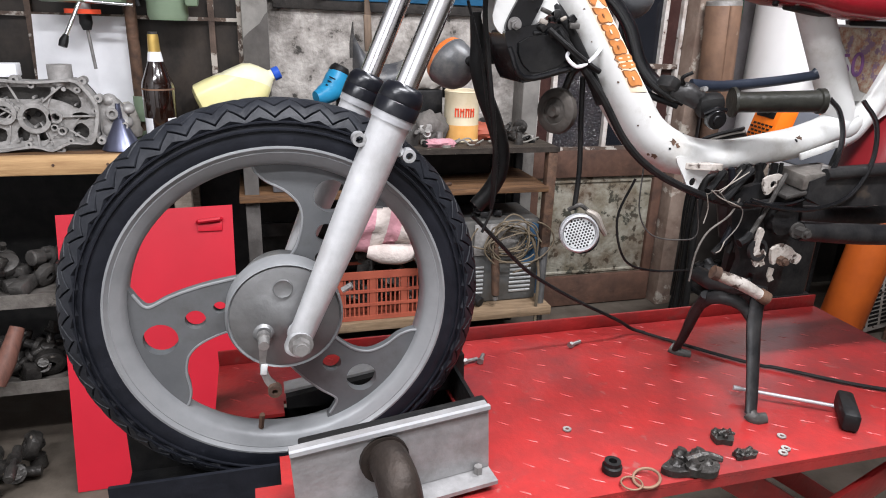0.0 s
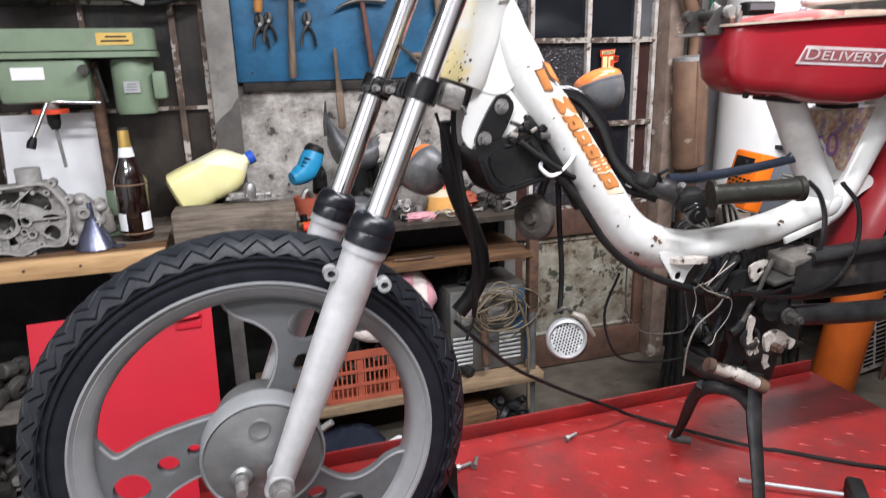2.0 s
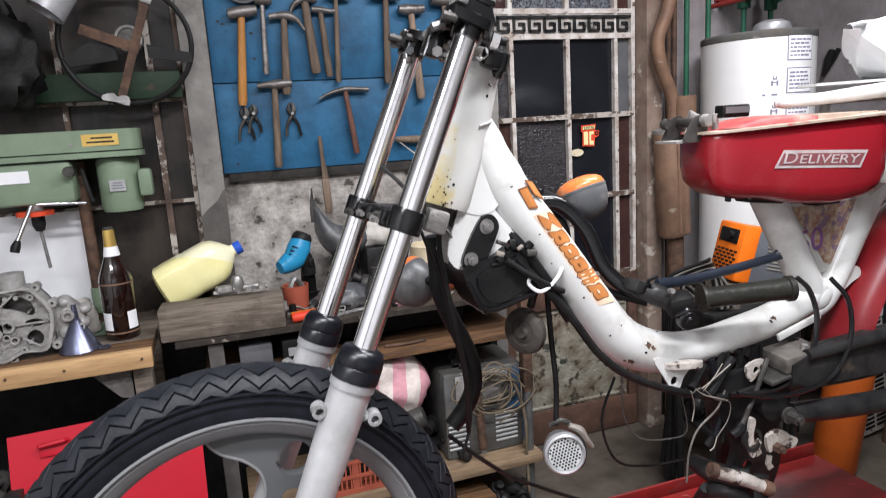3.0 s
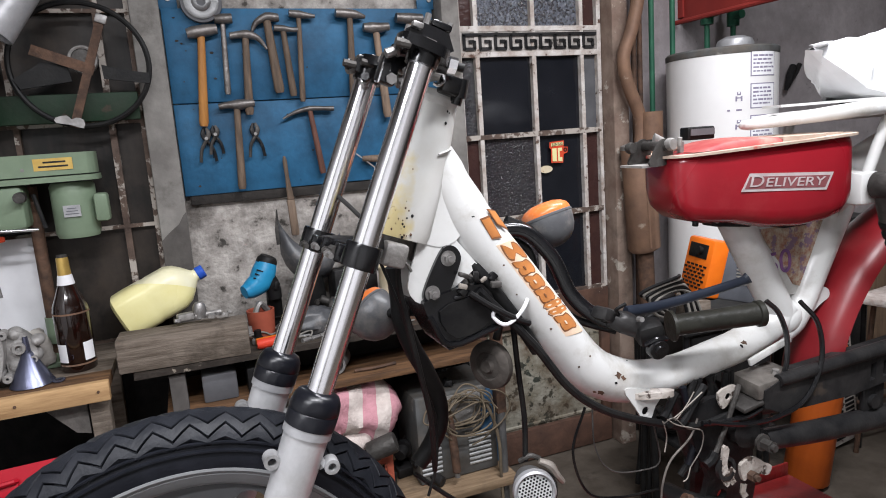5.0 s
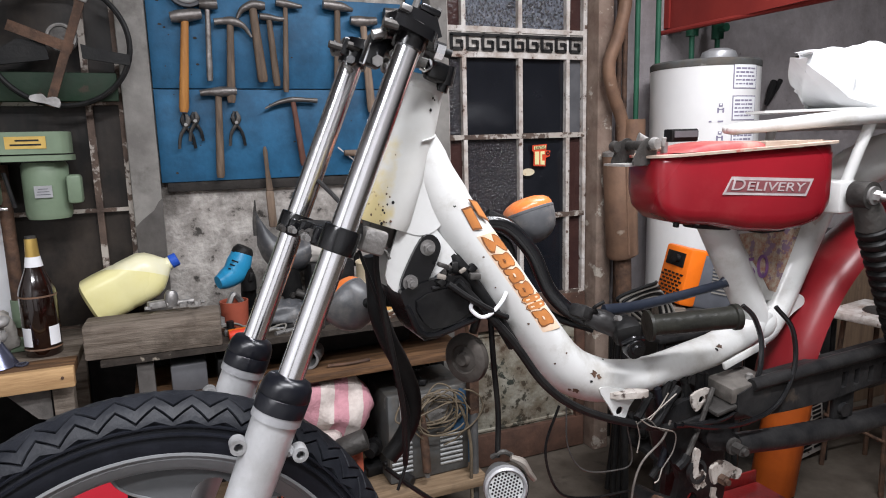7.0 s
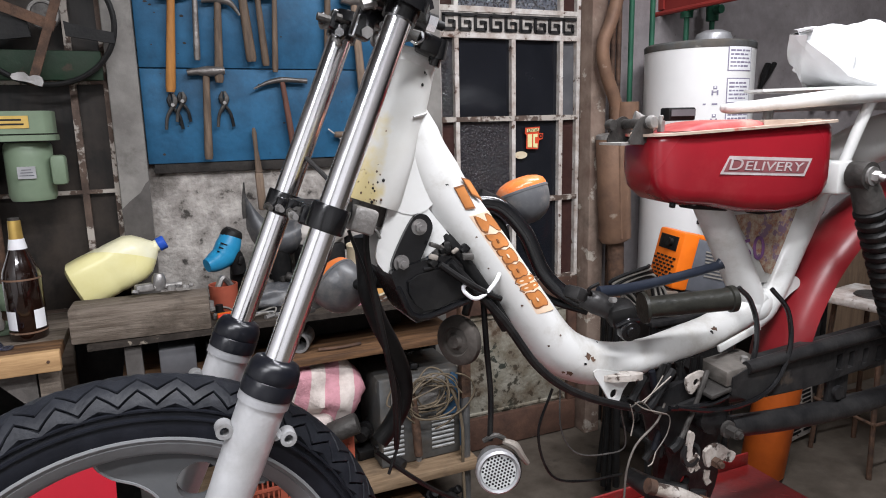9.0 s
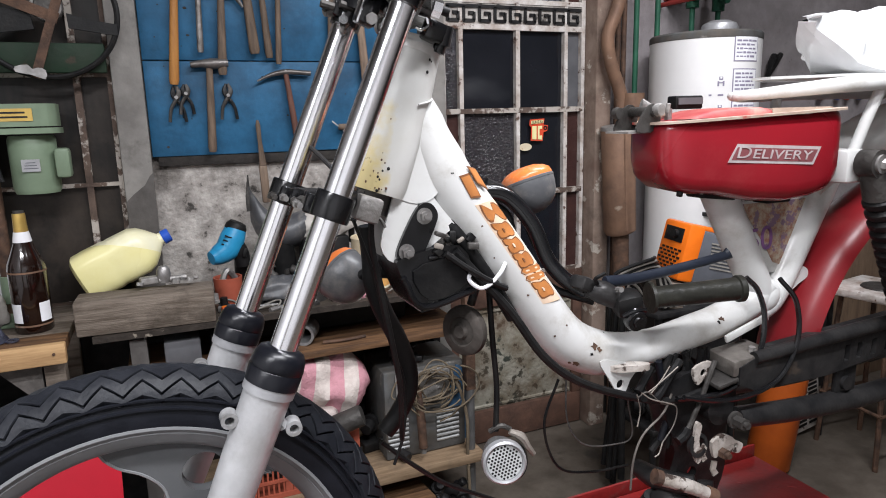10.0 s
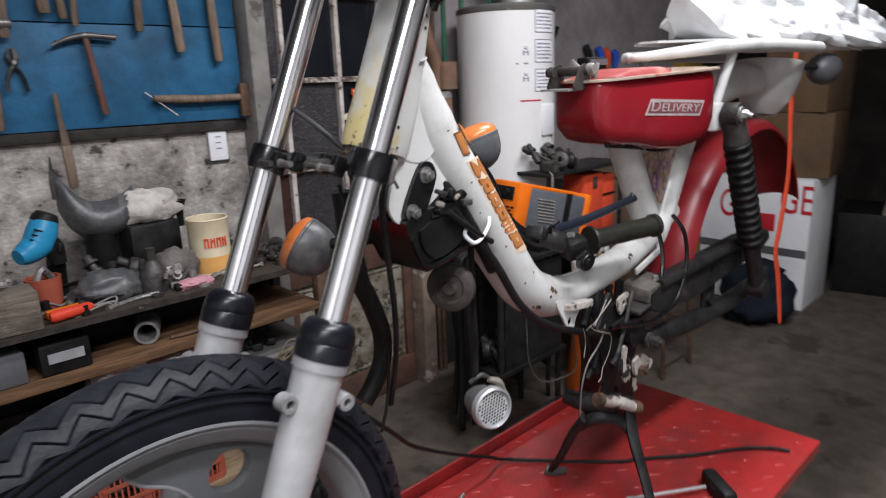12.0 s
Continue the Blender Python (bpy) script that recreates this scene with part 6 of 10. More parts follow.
horn = part("horn", Geo().lathe([(0.0, -0.012), (0.008, -0.013), (0.011, -0.008), (0.018, -0.006), (0.020, -0.009), (0.029, -0.008), (0.033, -0.005), (0.034, 0.002), (0.032, 0.006), (0.024, 0.010), (0.021, 0.020), (0.0, 0.022)], (0.482, 0.902, 1.090), (0.88, 0.48, -0.05), 40), M_HORN, bike, "dusty brown-black horn disc")
part("horn_bracket", Geo().tube([(0.500, 0.92, 1.118), (0.508, 0.915, 1.145), (0.520, 0.90, 1.160)], 0.006, 8), M_BLACKMETAL, horn)


lampc = Vector((0.521, 0.868, 0.908))
lax = Vector((-0.30, -1, 0.12)).normalized()
wl = part("hanging_headlamp", Geo().lathe([(0.023, 0.004), (0.0280, -0.003), (0.0285, -0.008), (0.026, -0.011), (0.023, -0.012), (0.023, -0.030), (0.018, -0.045), (0.0, -0.048)], lampc, lax, 36), M_DRUM, bike, "round grilled lamp hanging on its cable")
part("lamp_rim", Geo().lathe([(0.0235, 0.004), (0.0260, 0.0075), (0.0285, 0.005), (0.0290, -0.004), (0.0270, -0.006), (0.0240, 0.000)], lampc, lax, 40, close=True), M_RIMLIP, wl, "dull pale metal rim")
part("lamp_shell", Geo().rings([(lampc - lax * 0.012 + Vector((0.008, 0, -0.008)), 0.026), (lampc - lax * 0.03 + Vector((0.012, 0, -0.012)), 0.027), (lampc - lax * 0.055 + Vector((0.014, 0, -0.014)), 0.019)], 24), M_BLACK, wl)
part("grille_plate", Geo().cyl(lampc + lax * 0.001, lampc + lax * 0.003, 0.0245, n=32), M_LAMPFACE, wl, "perforated pale metal grille")
dots = Geo()
qd = Vector((0, 0, 1)).rotation_difference(lax).to_matrix()
for i in range(-6, 7):
    for j in range(-6, 7):
        px, py = (i + 0.5 * (j % 2)) * 0.0048, j * 0.0040
        if px * px + py * py < 0.0215 ** 2:
            c = lampc + qd @ Vector((px, py, 0.0))
            dots.cyl(c + lax * 0.002, c + lax * 0.0033, 0.00165, n=6)
part("grille_mesh", dots, M_BLACK, wl)
part("lamp_wire", Geo().tube([lampc + Vector((0.022, 0.025, 0.026)), lampc + Vector((0.036, 0.02, 0.018)), lampc + Vector((0.046, 0.02, 0.002)), lampc + Vector((0.056, 0.02, -0.012))], [0.004, 0.0062, 0.005, 0.0035], 8), M_COPPER, wl)
part("lamp_wire", Geo().tube([lampc + Vector((0.0, 0.04, 0.024)), lampc + Vector((0.012, 0.03, 0.034)), lampc + Vector((0.026, 0.03, 0.026))], 0.0035, 8), M_CASTDARK, wl)
grow_ = Matrix.Translation(lampc) @ Matrix.Scale(1.05, 4) @ Matrix.Translation(-lampc)
for ob in (wl, *wl.children):
    ob.data.transform(grow_)
part("lamp_cable", Geo().tube([(0.528, 0.905, 0.935), (0.530, 0.905, 1.00), (0.522, 0.90, 1.07), (0.515, 0.895, 1.14)], 0.0042, 8), M_BLACK, bike)

# front indicators hanging behind
for c, lens_dir, r, deep in ((Vector((0.632, 0.995, 1.271)), Vector((-0.20, 0.30, 0.94)), 0.0395, 0.050), (Vector((0.358, 1.066, 1.149)), Vector((-0.52, 0.70, 0.48)), 0.040, 0.050)):
    lens_dir.normalize()
    ind = part("front_indicator", Geo().lathe([(r * 0.985, 0.0), (r, -0.004), (r * 0.985, -deep * 0.22), (r * 0.93, -deep * 0.45), (r * 0.80, -deep * 0.68), (r * 0.58, -deep * 0.86), (r * 0.30, -deep * 0.97), (0.0, -deep)], c, lens_dir, 28), M_SIGNALGREY, bike, "grey indicator with an orange lens")
    part("rim", Geo().lathe([(r * 0.99, -0.004), (r * 1.015, -0.003), (r * 1.015, 0.0), (r * 0.99, 0.001)], c, lens_dir, 28, close=True), M_SIGNALGREY, ind)
    part("indicator_lens", Geo().lathe([(r * 0.98, -0.002), (r * 0.985, 0.004), (r * 0.93, 0.010), (r * 0.75, 0.0155), (r * 0.45, 0.0195), (0.0, 0.021)], c, lens_dir, 28), M_LENS, ind, "orange lens")
part("indicator_stalk", Geo().tube([(0.548, 0.985, 1.262), (0.575, 0.985, 1.258), (0.60, 0.98, 1.25)], 0.010, 10), M_BLACK, bike)
part("indicator_stalk", Geo().tube([(0.375, 1.03, 1.15), (0.40, 1.01, 1.155), (0.42, 0.97, 1.16)], 0.008, 10), M_BLACK, bike)

# loose handlebar resting on the frame
hbar = part("handlebar", Geo().tube([(0.525, 0.975, 1.262), (0.575, 0.965, 1.258), (0.615, 0.955, 1.215), (0.640, 0.945, 1.155), (0.675, 0.92, 1.118), (0.72, 0.885, 1.108)], 0.0115, 12), M_BLACKGLOSS, bike, "black handlebar lying loose on the frame")
gr = Geo()
p0, p1 = Vector((0.754, 0.864, 1.107)), Vector((0.888, 0.822, 1.114))
dg = (p1 - p0)
gr.rings([(p0, 0.0225), (p0 + dg * 0.03, 0.0235), (p0 + dg * 0.045, 0.0165), (p0 + dg * 0.10, 0.0155), (p0 + dg * 0.92, 0.0168), (p0 + dg * 0.93, 0.0195), (p0 + dg * 0.985, 0.0195), (p1, 0.0165)], 20)
part("grip", gr, M_OLIVE, hbar, "dirty ribbed rubber grip")
part("switch_housing", Geo().box((0.722, 0.872, 1.102), (0.042, 0.038, 0.036), rot(12, -10, -18), 0.012), M_BLACK, hbar)
part("switch_housing", Geo().tube([(0.672, 0.90, 1.124), (0.690, 0.888, 1.118), (0.708, 0.878, 1.108)], [0.012, 0.017, 0.015], 10, flat=(1, 0.8)), M_BLACKMETAL, hbar)
part("clamp_screw", Geo().cyl((0.700, 0.866, 1.126), (0.699, 0.856, 1.128), 0.004, n=8), M_STEEL, hbar)
part("switch_rib", Geo().tube([(0.698, 0.850, 1.092), (0.712, 0.842, 1.100), (0.730, 0.842, 1.098)], 0.0035, 8), M_BLACKGLOSS, hbar)
part("wire_stub", Geo().tube([(0.680, 0.885, 1.132), (0.672, 0.878, 1.142), (0.684, 0.872, 1.150)], 0.003, 6), M_BLACK, hbar)
part("switch_cover", Geo().lathe([(0.0, -0.006), (0.007, -0.006), (0.008, -0.003), (0.014, -0.003), (0.0155, 0.0), (0.0155, 0.010), (0.0, 0.010)], (0.716, 0.842, 1.084), (0.1, 1, 0.2), 18), M_BLACKGLOSS, hbar)
part("mirror_clamp", Geo().box((0.668, 0.90, 1.130), (0.034, 0.03, 0.02), rot(0, 25, 15), 0.006), M_BLACKMETAL, hbar)
part("lever", Geo().tube([(0.700, 0.895, 1.130), (0.76, 0.898, 1.128), (0.85, 0.895, 1.136), (0.915, 0.888, 1.146), (0.925, 0.886, 1.150)], [0.009, 0.0085, 0.0078, 0.0075, 0.010], 10, flat=(1, 0.7)), M_LEVER, hbar, "blue-black brake lever")

# cables
def cable(pts, r, material=M_BLACK, n=8):
    return part("cable", Geo().tube(pts, r, n, 6), material, bike)


cable([(0.385, 1.0, 1.225), (0.388, 1.0, 1.18), (0.389, 1.0, 1.144), (0.402, 1.0, 1.101), (0.420, 1.0, 1.061), (0.435, 1.0, 1.015), (0.434, 1.0, 0.975), (0.417, 1.0, 0.943), (0.396, 1.0, 0.920)], 0.0135, M_BLACK, 20)
cable([(0.390, 1.0, 0.905), (0.440, 1.0, 0.855), (0.500, 1.03, 0.795), (0.560, 1.055, 0.748), (0.644, 1.065, 0.696), (0.736, 1.07, 0.646), (0.785, 1.085, 0.613), (0.810, 1.075, 0.6065)], 0.0036)
cable([(0.455, 0.868, 1.205), (0.528, 0.866, 1.122), (0.58, 0.866, 1.050), (0.635, 0.866, 1.004), (0.714, 0.866, 0.967), (0.80, 0.862, 0.942), (0.86, 0.86, 0.946)], 0.0060)
cable([(0.80, 0.85, 0.950), (0.845, 0.846, 0.945), (0.90, 0.84, 0.952), (0.950, 0.842, 0.990), (0.972, 0.852, 1.045), (0.965, 0.862, 1.09), (0.948, 0.872, 1.112)], 0.0042, M_BLACKGLOSS)
cable([(0.80, 0.835, 0.958), (0.86, 0.832, 0.942), (0.925, 0.828, 0.940), (0.985, 0.826, 0.960), (1.015, 0.826, 1.015), (1.010, 0.830, 1.075), (0.985, 0.842, 1.112)], 0.0038, M_BLACKGLOSS)
cable([(0.555, 0.98, 1.275), (0.605, 0.975, 1.245), (0.630, 0.965, 1.18), (0.665, 0.945, 1.125), (0.71, 0.92, 1.10)], 0.007)
cable([(0.552, 0.985, 1.250), (0.59, 0.98, 1.225), (0.605, 0.975, 1.17), (0.645, 0.95, 1.118), (0.70, 0.92, 1.095)], 0.006)
cable([(0.440, 0.862, 1.205), (0.470, 0.858, 1.182), (0.505, 0.862, 1.160), (0.525, 0.866, 1.150)], 0.0042)
for pts in ([(0.728, 0.850, 0.966), (0.745, 0.848, 0.972), (0.770, 0.848, 0.950), (0.798, 0.848, 0.939), (0.796, 0.848, 0.912), (0.775, 0.848, 0.886)],
            [(0.732, 0.846, 0.974), (0.748, 0.845, 0.962), (0.772, 0.846, 0.952), (0.792, 0.846, 0.944)],
            [(0.735, 0.86, 0.965), (0.742, 0.86, 0.94), (0.738, 0.86, 0.915)],
            [(0.750, 0.85, 0.966), (0.770, 0.85, 0.985), (0.785, 0.85, 1.004)], [(0.745, 0.85, 0.970), (0.762, 0.85, 0.978), (0.80, 0.85, 1.0)],
            [(0.775, 0.848, 0.886), (0.768, 0.846, 0.872), (0.760, 0.846, 0.868)]):
    cable(pts, 0.0010, M_OILGREY if len(pts) > 4 else M_COPPER, 6)
cable([(0.66, 0.95, 0.97), (0.635, 0.95, 0.90), (0.66, 0.95, 0.825), (0.72, 0.95, 0.80), (0.79, 0.94, 0.80)], 0.0022)
cable([(0.352, 0.872, 1.262), (0.362, 0.866, 1.252), (0.366, 0.864, 1.243)], 0.0018, M_CASTDARK)
cable([(0.345, 0.93, 1.285), (0.322, 0.96, 1.318), (0.305, 0.985, 1.340)], 0.003, M_BLACKMETAL)

# the stout stay and black leads tangled below the frame
cable([(0.878, 0.856, 0.994), (0.852, 0.853, 0.940), (0.826, 0.850, 0.897)], 0.0040, M_CASTDARK)
cable([(0.826, 0.850, 0.897), (0.818, 0.850, 0.886), (0.806, 0.850, 0.880)], 0.0075, M_BLACK)
cable([(0.790, 0.88, 1.00), (0.800, 0.88, 0.960), (0.815, 0.88, 0.920), (0.80, 0.88, 0.870)], 0.0055, M_RUBBER, 12)
cable([(0.770, 0.872, 0.998), (0.752, 0.868, 0.978), (0.738, 0.862, 0.968)], 0.006)
cable([(0.82, 0.868, 1.0), (0.795, 0.862, 0.980), (0.765, 0.855, 0.955), (0.742, 0.852, 0.962)], 0.0065)
for k in range(7):
    rk_ = random.Random(90 + k)
    x0 = rk_.uniform(0.81, 0.90)
    cable([(x0, 0.885, 1.005), (x0 + rk_.uniform(-0.03, 0.03), 0.885, 0.95), (x0 + rk_.uniform(-0.05, 0.04), 0.885, 0.90), (x0 + rk_.uniform(-0.04, 0.04), 0.888, 0.85)], rk_.uniform(0.003, 0.006))
for dx, r in ((0.006, 0.0024),):
    cable([(0.350 + dx, 0.965, 1.240), (0.375 + dx, 0.965, 1.16), (0.392 + dx, 0.965, 1.07), (0.412 + dx, 0.968, 1.00), (0.405 + dx * 1.5, 0.968, 0.93), (0.385 + dx * 2, 0.965, 0.885)], r)
cable([(0.352, 0.872, 1.255), (0.354, 0.880, 1.22), (0.366, 0.89, 1.16), (0.380, 0.90, 1.09), (0.395, 0.92, 1.02), (0.405, 0.95, 0.93)], 0.0038)
cable([(0.640, 0.900, 1.000), (0.640, 0.895, 0.930), (0.665, 0.890, 0.890), (0.715, 0.885, 0.880), (0.745, 0.88, 0.890), (0.735, 0.88, 0.950)], 0.0013, M_CASTDARK)

cable([(0.8, 0.86, 0.954), (0.785, 0.86, 0.926), (0.749, 0.86, 0.899), (0.733, 0.86, 0.863), (0.729, 0.86, 0.815)], 0.0017, M_OILGREY)

# ---- red lift table ----
TX0, TX1, TY0, TY1, TZ = -0.04, 1.30, 0.648, 1.128, 0.60
lift = thing("lift_table", (0.63, 0.89, 0.0), "red-painted steel motorcycle lift table with tread plate", "lift table")
plate_o = [(0.020, TY0), (TX1, TY0), (TX1, TY1), (TX0, TY1), (TX0, 0.948), (0.068, 0.948), (0.068, 0.985), (0.345, 0.985), (0.345, 0.835), (0.055, 0.835), (0.055, 0.772), (0.020, 0.772)]
part("tread_plate", Geo().plate(plate_o, 0.006, Matrix.Translation((0, 0, TZ - 0.006))), M_TABLE, lift, "scuffed red tread plate")
part("rear_lip", Geo().box((0.5 * (TX0 + TX1) + 0.0, TY1 + 0.004, TZ + 0.010), (TX1 - TX0, 0.006, 0.036), None, 0.002), M_TABLE, lift)
part("side_skirt", Geo().box((0.5 * (0.020 + TX1), TY0 + 0.003, TZ - 0.0145), (TX1 - 0.020, 0.006, 0.016)), M_TABLE, lift)
part("side_skirt", Geo().box((0.5 * (TX0 + TX1), TY1 - 0.004, TZ - 0.0285), (TX1 - TX0, 0.006, 0.043)), M_TABLE, lift)
part("end_skirt", Geo().box((TX1 - 0.003, 0.5 * (TY0 + TY1), TZ - 0.0285), (0.006, TY1 - TY0 - 0.02, 0.043)), M_TABLE, lift)
for x0, x1, y in ((0.25, 1.20, 0.70), (0.25, 1.20, 1.06)):
    part("scissor_arm", Geo().box(((x0 + x1) / 2, y, 0.30), (1.06, 0.012, 0.050), rot(0, -28, 0), 0.002), M_TABLE, lift)
    part("scissor_arm", Geo().box(((x0 + x1) / 2 + 0.36, y + 0.02, 0.30), (0.94, 0.012, 0.050), rot(0, 35, 0), 0.002), M_TABLE, lift)
    part("base_rail", Geo().box((0.70, y + 0.017, 0.02), (1.25, 0.07, 0.04)), M_TABLE, lift)
# raised diagonal tread bars of the plate
rng = random.Random(5)
bar = Geo()
for i in range(24):
    for j in range(9):
        x = TX0 + 0.03 + i * 0.0555 + (0.028 if j % 2 else 0)
        y = TY0 + 0.03 + j * 0.0545
        if x > TX1 - 0.02 or (x < 0.375 and 0.815 < y < 1.005) or (x < 0.08 and y < 0.85):
            continue
        w = rng.uniform(0.6, 1.15)
        if rng.random() < 0.12:
            continue
        bar.ball((x, y, TZ), (0.0125 * w, 0.0017, 0.0010), 8, 4, rot(0, 0, -38 + rng.uniform(-5, 5)))
tagged(part("tread_bar", bar, M_TABLEWORN, lift, "worn raised tread bars"), kind="stuff")

# wheel clamp: two jaws, tray and screw
clamp = thing("wheel_clamp", (0.2, 0.85, 0.56), "grey steel wheel clamp gripping the front tyre", "wheel clamp")
jm = Matrix.Translation((0.202, 0.712, 0.660)) @ Matrix.Rotation(radians(5.0), 4, "Z") @ Matrix.Rotation(radians(-3.5), 4, "Y") @ Matrix.Translation((0, 0, -0.662))
fj = Geo().box((0, 0, 0.660), (0.268, 0.005, 0.094))
jaw = part("jaw", fj.moved(jm), M_GALV, clamp, "bare galvanised front jaw")
part("jaw_flange", Geo().box((0, 0.0045, 0.7105), (0.268, 0.014, 0.006)).moved(jm), M_GALV, jaw)
part("jaw_foot", Geo().box((0, -0.016, 0.609), (0.268, 0.036, 0.006)).moved(jm), M_GALV, jaw)
part("jaw_edge", Geo().box((0, -0.004, 0.7120), (0.270, 0.006, 0.006)).moved(jm), M_RIMLIP, jaw)
part("jaw_pad", Geo().box((0.01, 0.022, 0.700), (0.26, 0.020, 0.018), None, 0.003).moved(jm), M_BLACK, clamp)
part("jaw_bolt", Geo().cyl((0.115, -0.010, 0.612), (0.115, -0.010, 0.624), 0.006, n=6).moved(jm), M_STEEL, clamp)
part("screw_pipe", Geo().tube([(0.185, 0.722, 0.668), (0.190, 0.690, 0.672), (0.196, 0.655, 0.655), (0.198, 0.640, 0.60), (0.198, 0.638, 0.50)], [0.026, 0.027, 0.028, 0.029, 0.029], 18), M_PIPE, clamp, "dark rusty bent screw pipe")
part("pipe_collar", Geo().cyl((0.184, 0.722, 0.668), (0.186, 0.700, 0.670), 0.033, n=20), M_PIPE, clamp)
part("rear_jaw", Geo().plate([(0.072, 0.603), (0.375, 0.603), (0.373, 0.669), (0.072, 0.624)], 0.040, facing((0, 0.994, 0)), (), 0.002), M_BLACK, clamp, "black rubber-faced rear jaw")
part("rear_jaw_top", Geo().plate([(0.070, 0.6245), (0.374, 0.670), (0.374, 0.675), (0.070, 0.6295)], 0.030, facing((0, 0.997, 0))), M_GALV, clamp)
tray = part("tray", Geo().box((0.09, 0.91, 0.500), (0.53, 0.150, 0.010)), M_BLACK, clamp, "black wheel tray sunk in the table")
part("tray_side", Geo().box((0.09, 0.832, 0.445), (0.53, 0.006, 0.29)), M_RUBBER, tray)
part("tray_side", Geo().box((0.09, 0.981, 0.545), (0.53, 0.006, 0.085)), M_BLACK, tray)
part("tray_end", Geo().box((0.353, 0.91, 0.575), (0.006, 0.148, 0.16)), M_BLACK, tray)

# things lying on the table
mallet = thing("mallet", (0.93, 0.76, TZ), "black rubber mallet with a thin pale metal handle", "mallet")
part("handle", Geo().cyl((0.838, 0.824, TZ + 0.018), (0.968, 0.744, TZ + 0.014), 0.0032, 0.0032, 12), M_RIMLIP, mallet, "knurled pale metal handle")
part("handle_end", Geo().cyl((0.832, 0.8277, TZ + 0.0185), (0.842, 0.8215, TZ + 0.0180), 0.0042, n=10), M_RIMLIP, mallet)
part("head", Geo().box((0.974, 0.722, TZ + 0.018), (0.027, 0.088, 0.032), rot(0, 0, -38), 0.007), M_BLACK, mallet)


def grommet(x, y):
    g = Geo().lathe([(0.006, 0.0), (0.0145, 0.0), (0.0145, 0.009), (0.012, 0.011), (0.012, 0.017), (0.006, 0.017)], (x, y, TZ + 0.001), (0, 0, 1), 20, close=True)
    return solo("rubber_grommet", g, M_BLACK, "black rubber bush on the red table", "bush")


grommet(0.519, 0.692)
ring_t = thing("split_ring", (0.545, 0.662, TZ), "dull brown steel rings lying linked together", "ring")
part("ring", Geo().tube([(0.556 + 0.019 * math.cos(a), 0.660 + 0.017 * math.sin(a), TZ + 0.006 + 0.004 * math.sin(a + 1)) for a in [i * math.pi / 6 for i in range(12)]], 0.0022, 8, 3, True), M_RUSTPIPE, ring_t)
part("ring", Geo().tube([(0.530 + 0.015 * math.cos(a), 0.656 + 0.014 * math.sin(a), TZ + 0.005) for a in [i * math.pi / 6 for i in range(12)]], 0.0014, 8, 3, True), M_RUSTPIPE, ring_t)


def lump(x, y, sx, sy, sz, seed, name, label, material):
    """A small greasy casting: an uneven base with bosses and a spout."""
    rg = random.Random(seed)
    t = thing(name, (x, y, TZ), label, "engine part")
    part("base", Geo().plate(smooth2d([(x + sx * math.cos(a) * rg.uniform(0.65, 1.15), y + sy * math.sin(a) * rg.uniform(0.65, 1.15)) for a in [i * math.pi / 5 for i in range(10)]], 3), sz * 0.40, Matrix.Translation((0, 0, TZ + 0.0005))), material, t)
    for k in range(5):
        a = k * 1.35 + seed
        px, py = x + 0.55 * sx * math.cos(a), y + 0.5 * sy * math.sin(a)
        r_ = sx * rg.uniform(0.14, 0.30)
        h_ = sz * rg.uniform(0.6, 1.05)
        part("boss", Geo().rings([((px, py, TZ + 0.003), r_), ((px, py, TZ + h_ * 0.7), r_), ((px, py, TZ + h_ * 0.72), r_ * 0.7), ((px + 0.002, py, TZ + h_), r_ * 0.6)], 10), material, t)
    part("spout", Geo().tube([(x - 0.3 * sx, y, TZ + sz * 0.5), (x + 0.5 * sx, y + 0.1 * sy, TZ + sz * 0.55), (x + 1.0 * sx, y - 0.2 * sy, TZ + sz * 0.42)], [sx * 0.18, sx * 0.16, sx * 0.11], 8), material, t)
    return t


lump(0.640, 0.672, 0.046, 0.030, 0.026, 3, "carburettor_part", "greasy black cast cover lying on the table", M_OILY)
lump(0.728, 0.722, 0.022, 0.018, 0.022, 7, "bracket_part", "small black bracket on the red table", M_OILY)
lump(0.735, 0.676, 0.022, 0.012, 0.015, 9, "bracket_part", "small black bracket on the red table", M_OILY)
for x, y, a in ((0.645, 1.062, 20), (0.417, 1.040, 10), (0.44, 1.046, 60)):
    d = Vector((math.cos(radians(a)), math.sin(radians(a)), 0))
    c = Vector((x, y, TZ + 0.0065))
    b = thing("bolt", (x, y, TZ), "small steel bolt lying on the table", "bolt")
    part("shank", Geo().cyl(c - d * 0.012, c + d * 0.012, 0.0038, n=8), M_STEEL, b)
    part("head", Geo().cyl(c - d * 0.018, c - d * 0.011, 0.0065, n=6), M_STEEL, b)
for x, y in ((0.800, 0.668), (0.812, 0.676), (0.83, 0.705), (0.50, 0.80)):
    solo("washer", Geo().lathe([(0.003, 0.0), (0.007, 0.0), (0.007, 0.002), (0.003, 0.002)], (x, y, TZ + 0.0012), (0, 0, 1), 14, close=True), M_CAST, "small dull washer on the table", "washer", group="washers on the table")
solo("table_cable", Geo().tube([(0.806, 1.078, TZ + 0.006), (0.853, 1.023, TZ + 0.005), (0.906, 0.958, TZ + 0.005), (0.959, 0.903, TZ + 0.005), (0.981, 0.888, TZ + 0.006), (1.070, 0.812, TZ + 0.006), (1.153, 0.755, TZ + 0.006), (1.196, 0.709, TZ + 0.006), (1.210, 0.678, TZ + 0.006)], 0.0034, 8), M_BLACK, "black cable trailing across the red table", "cable")

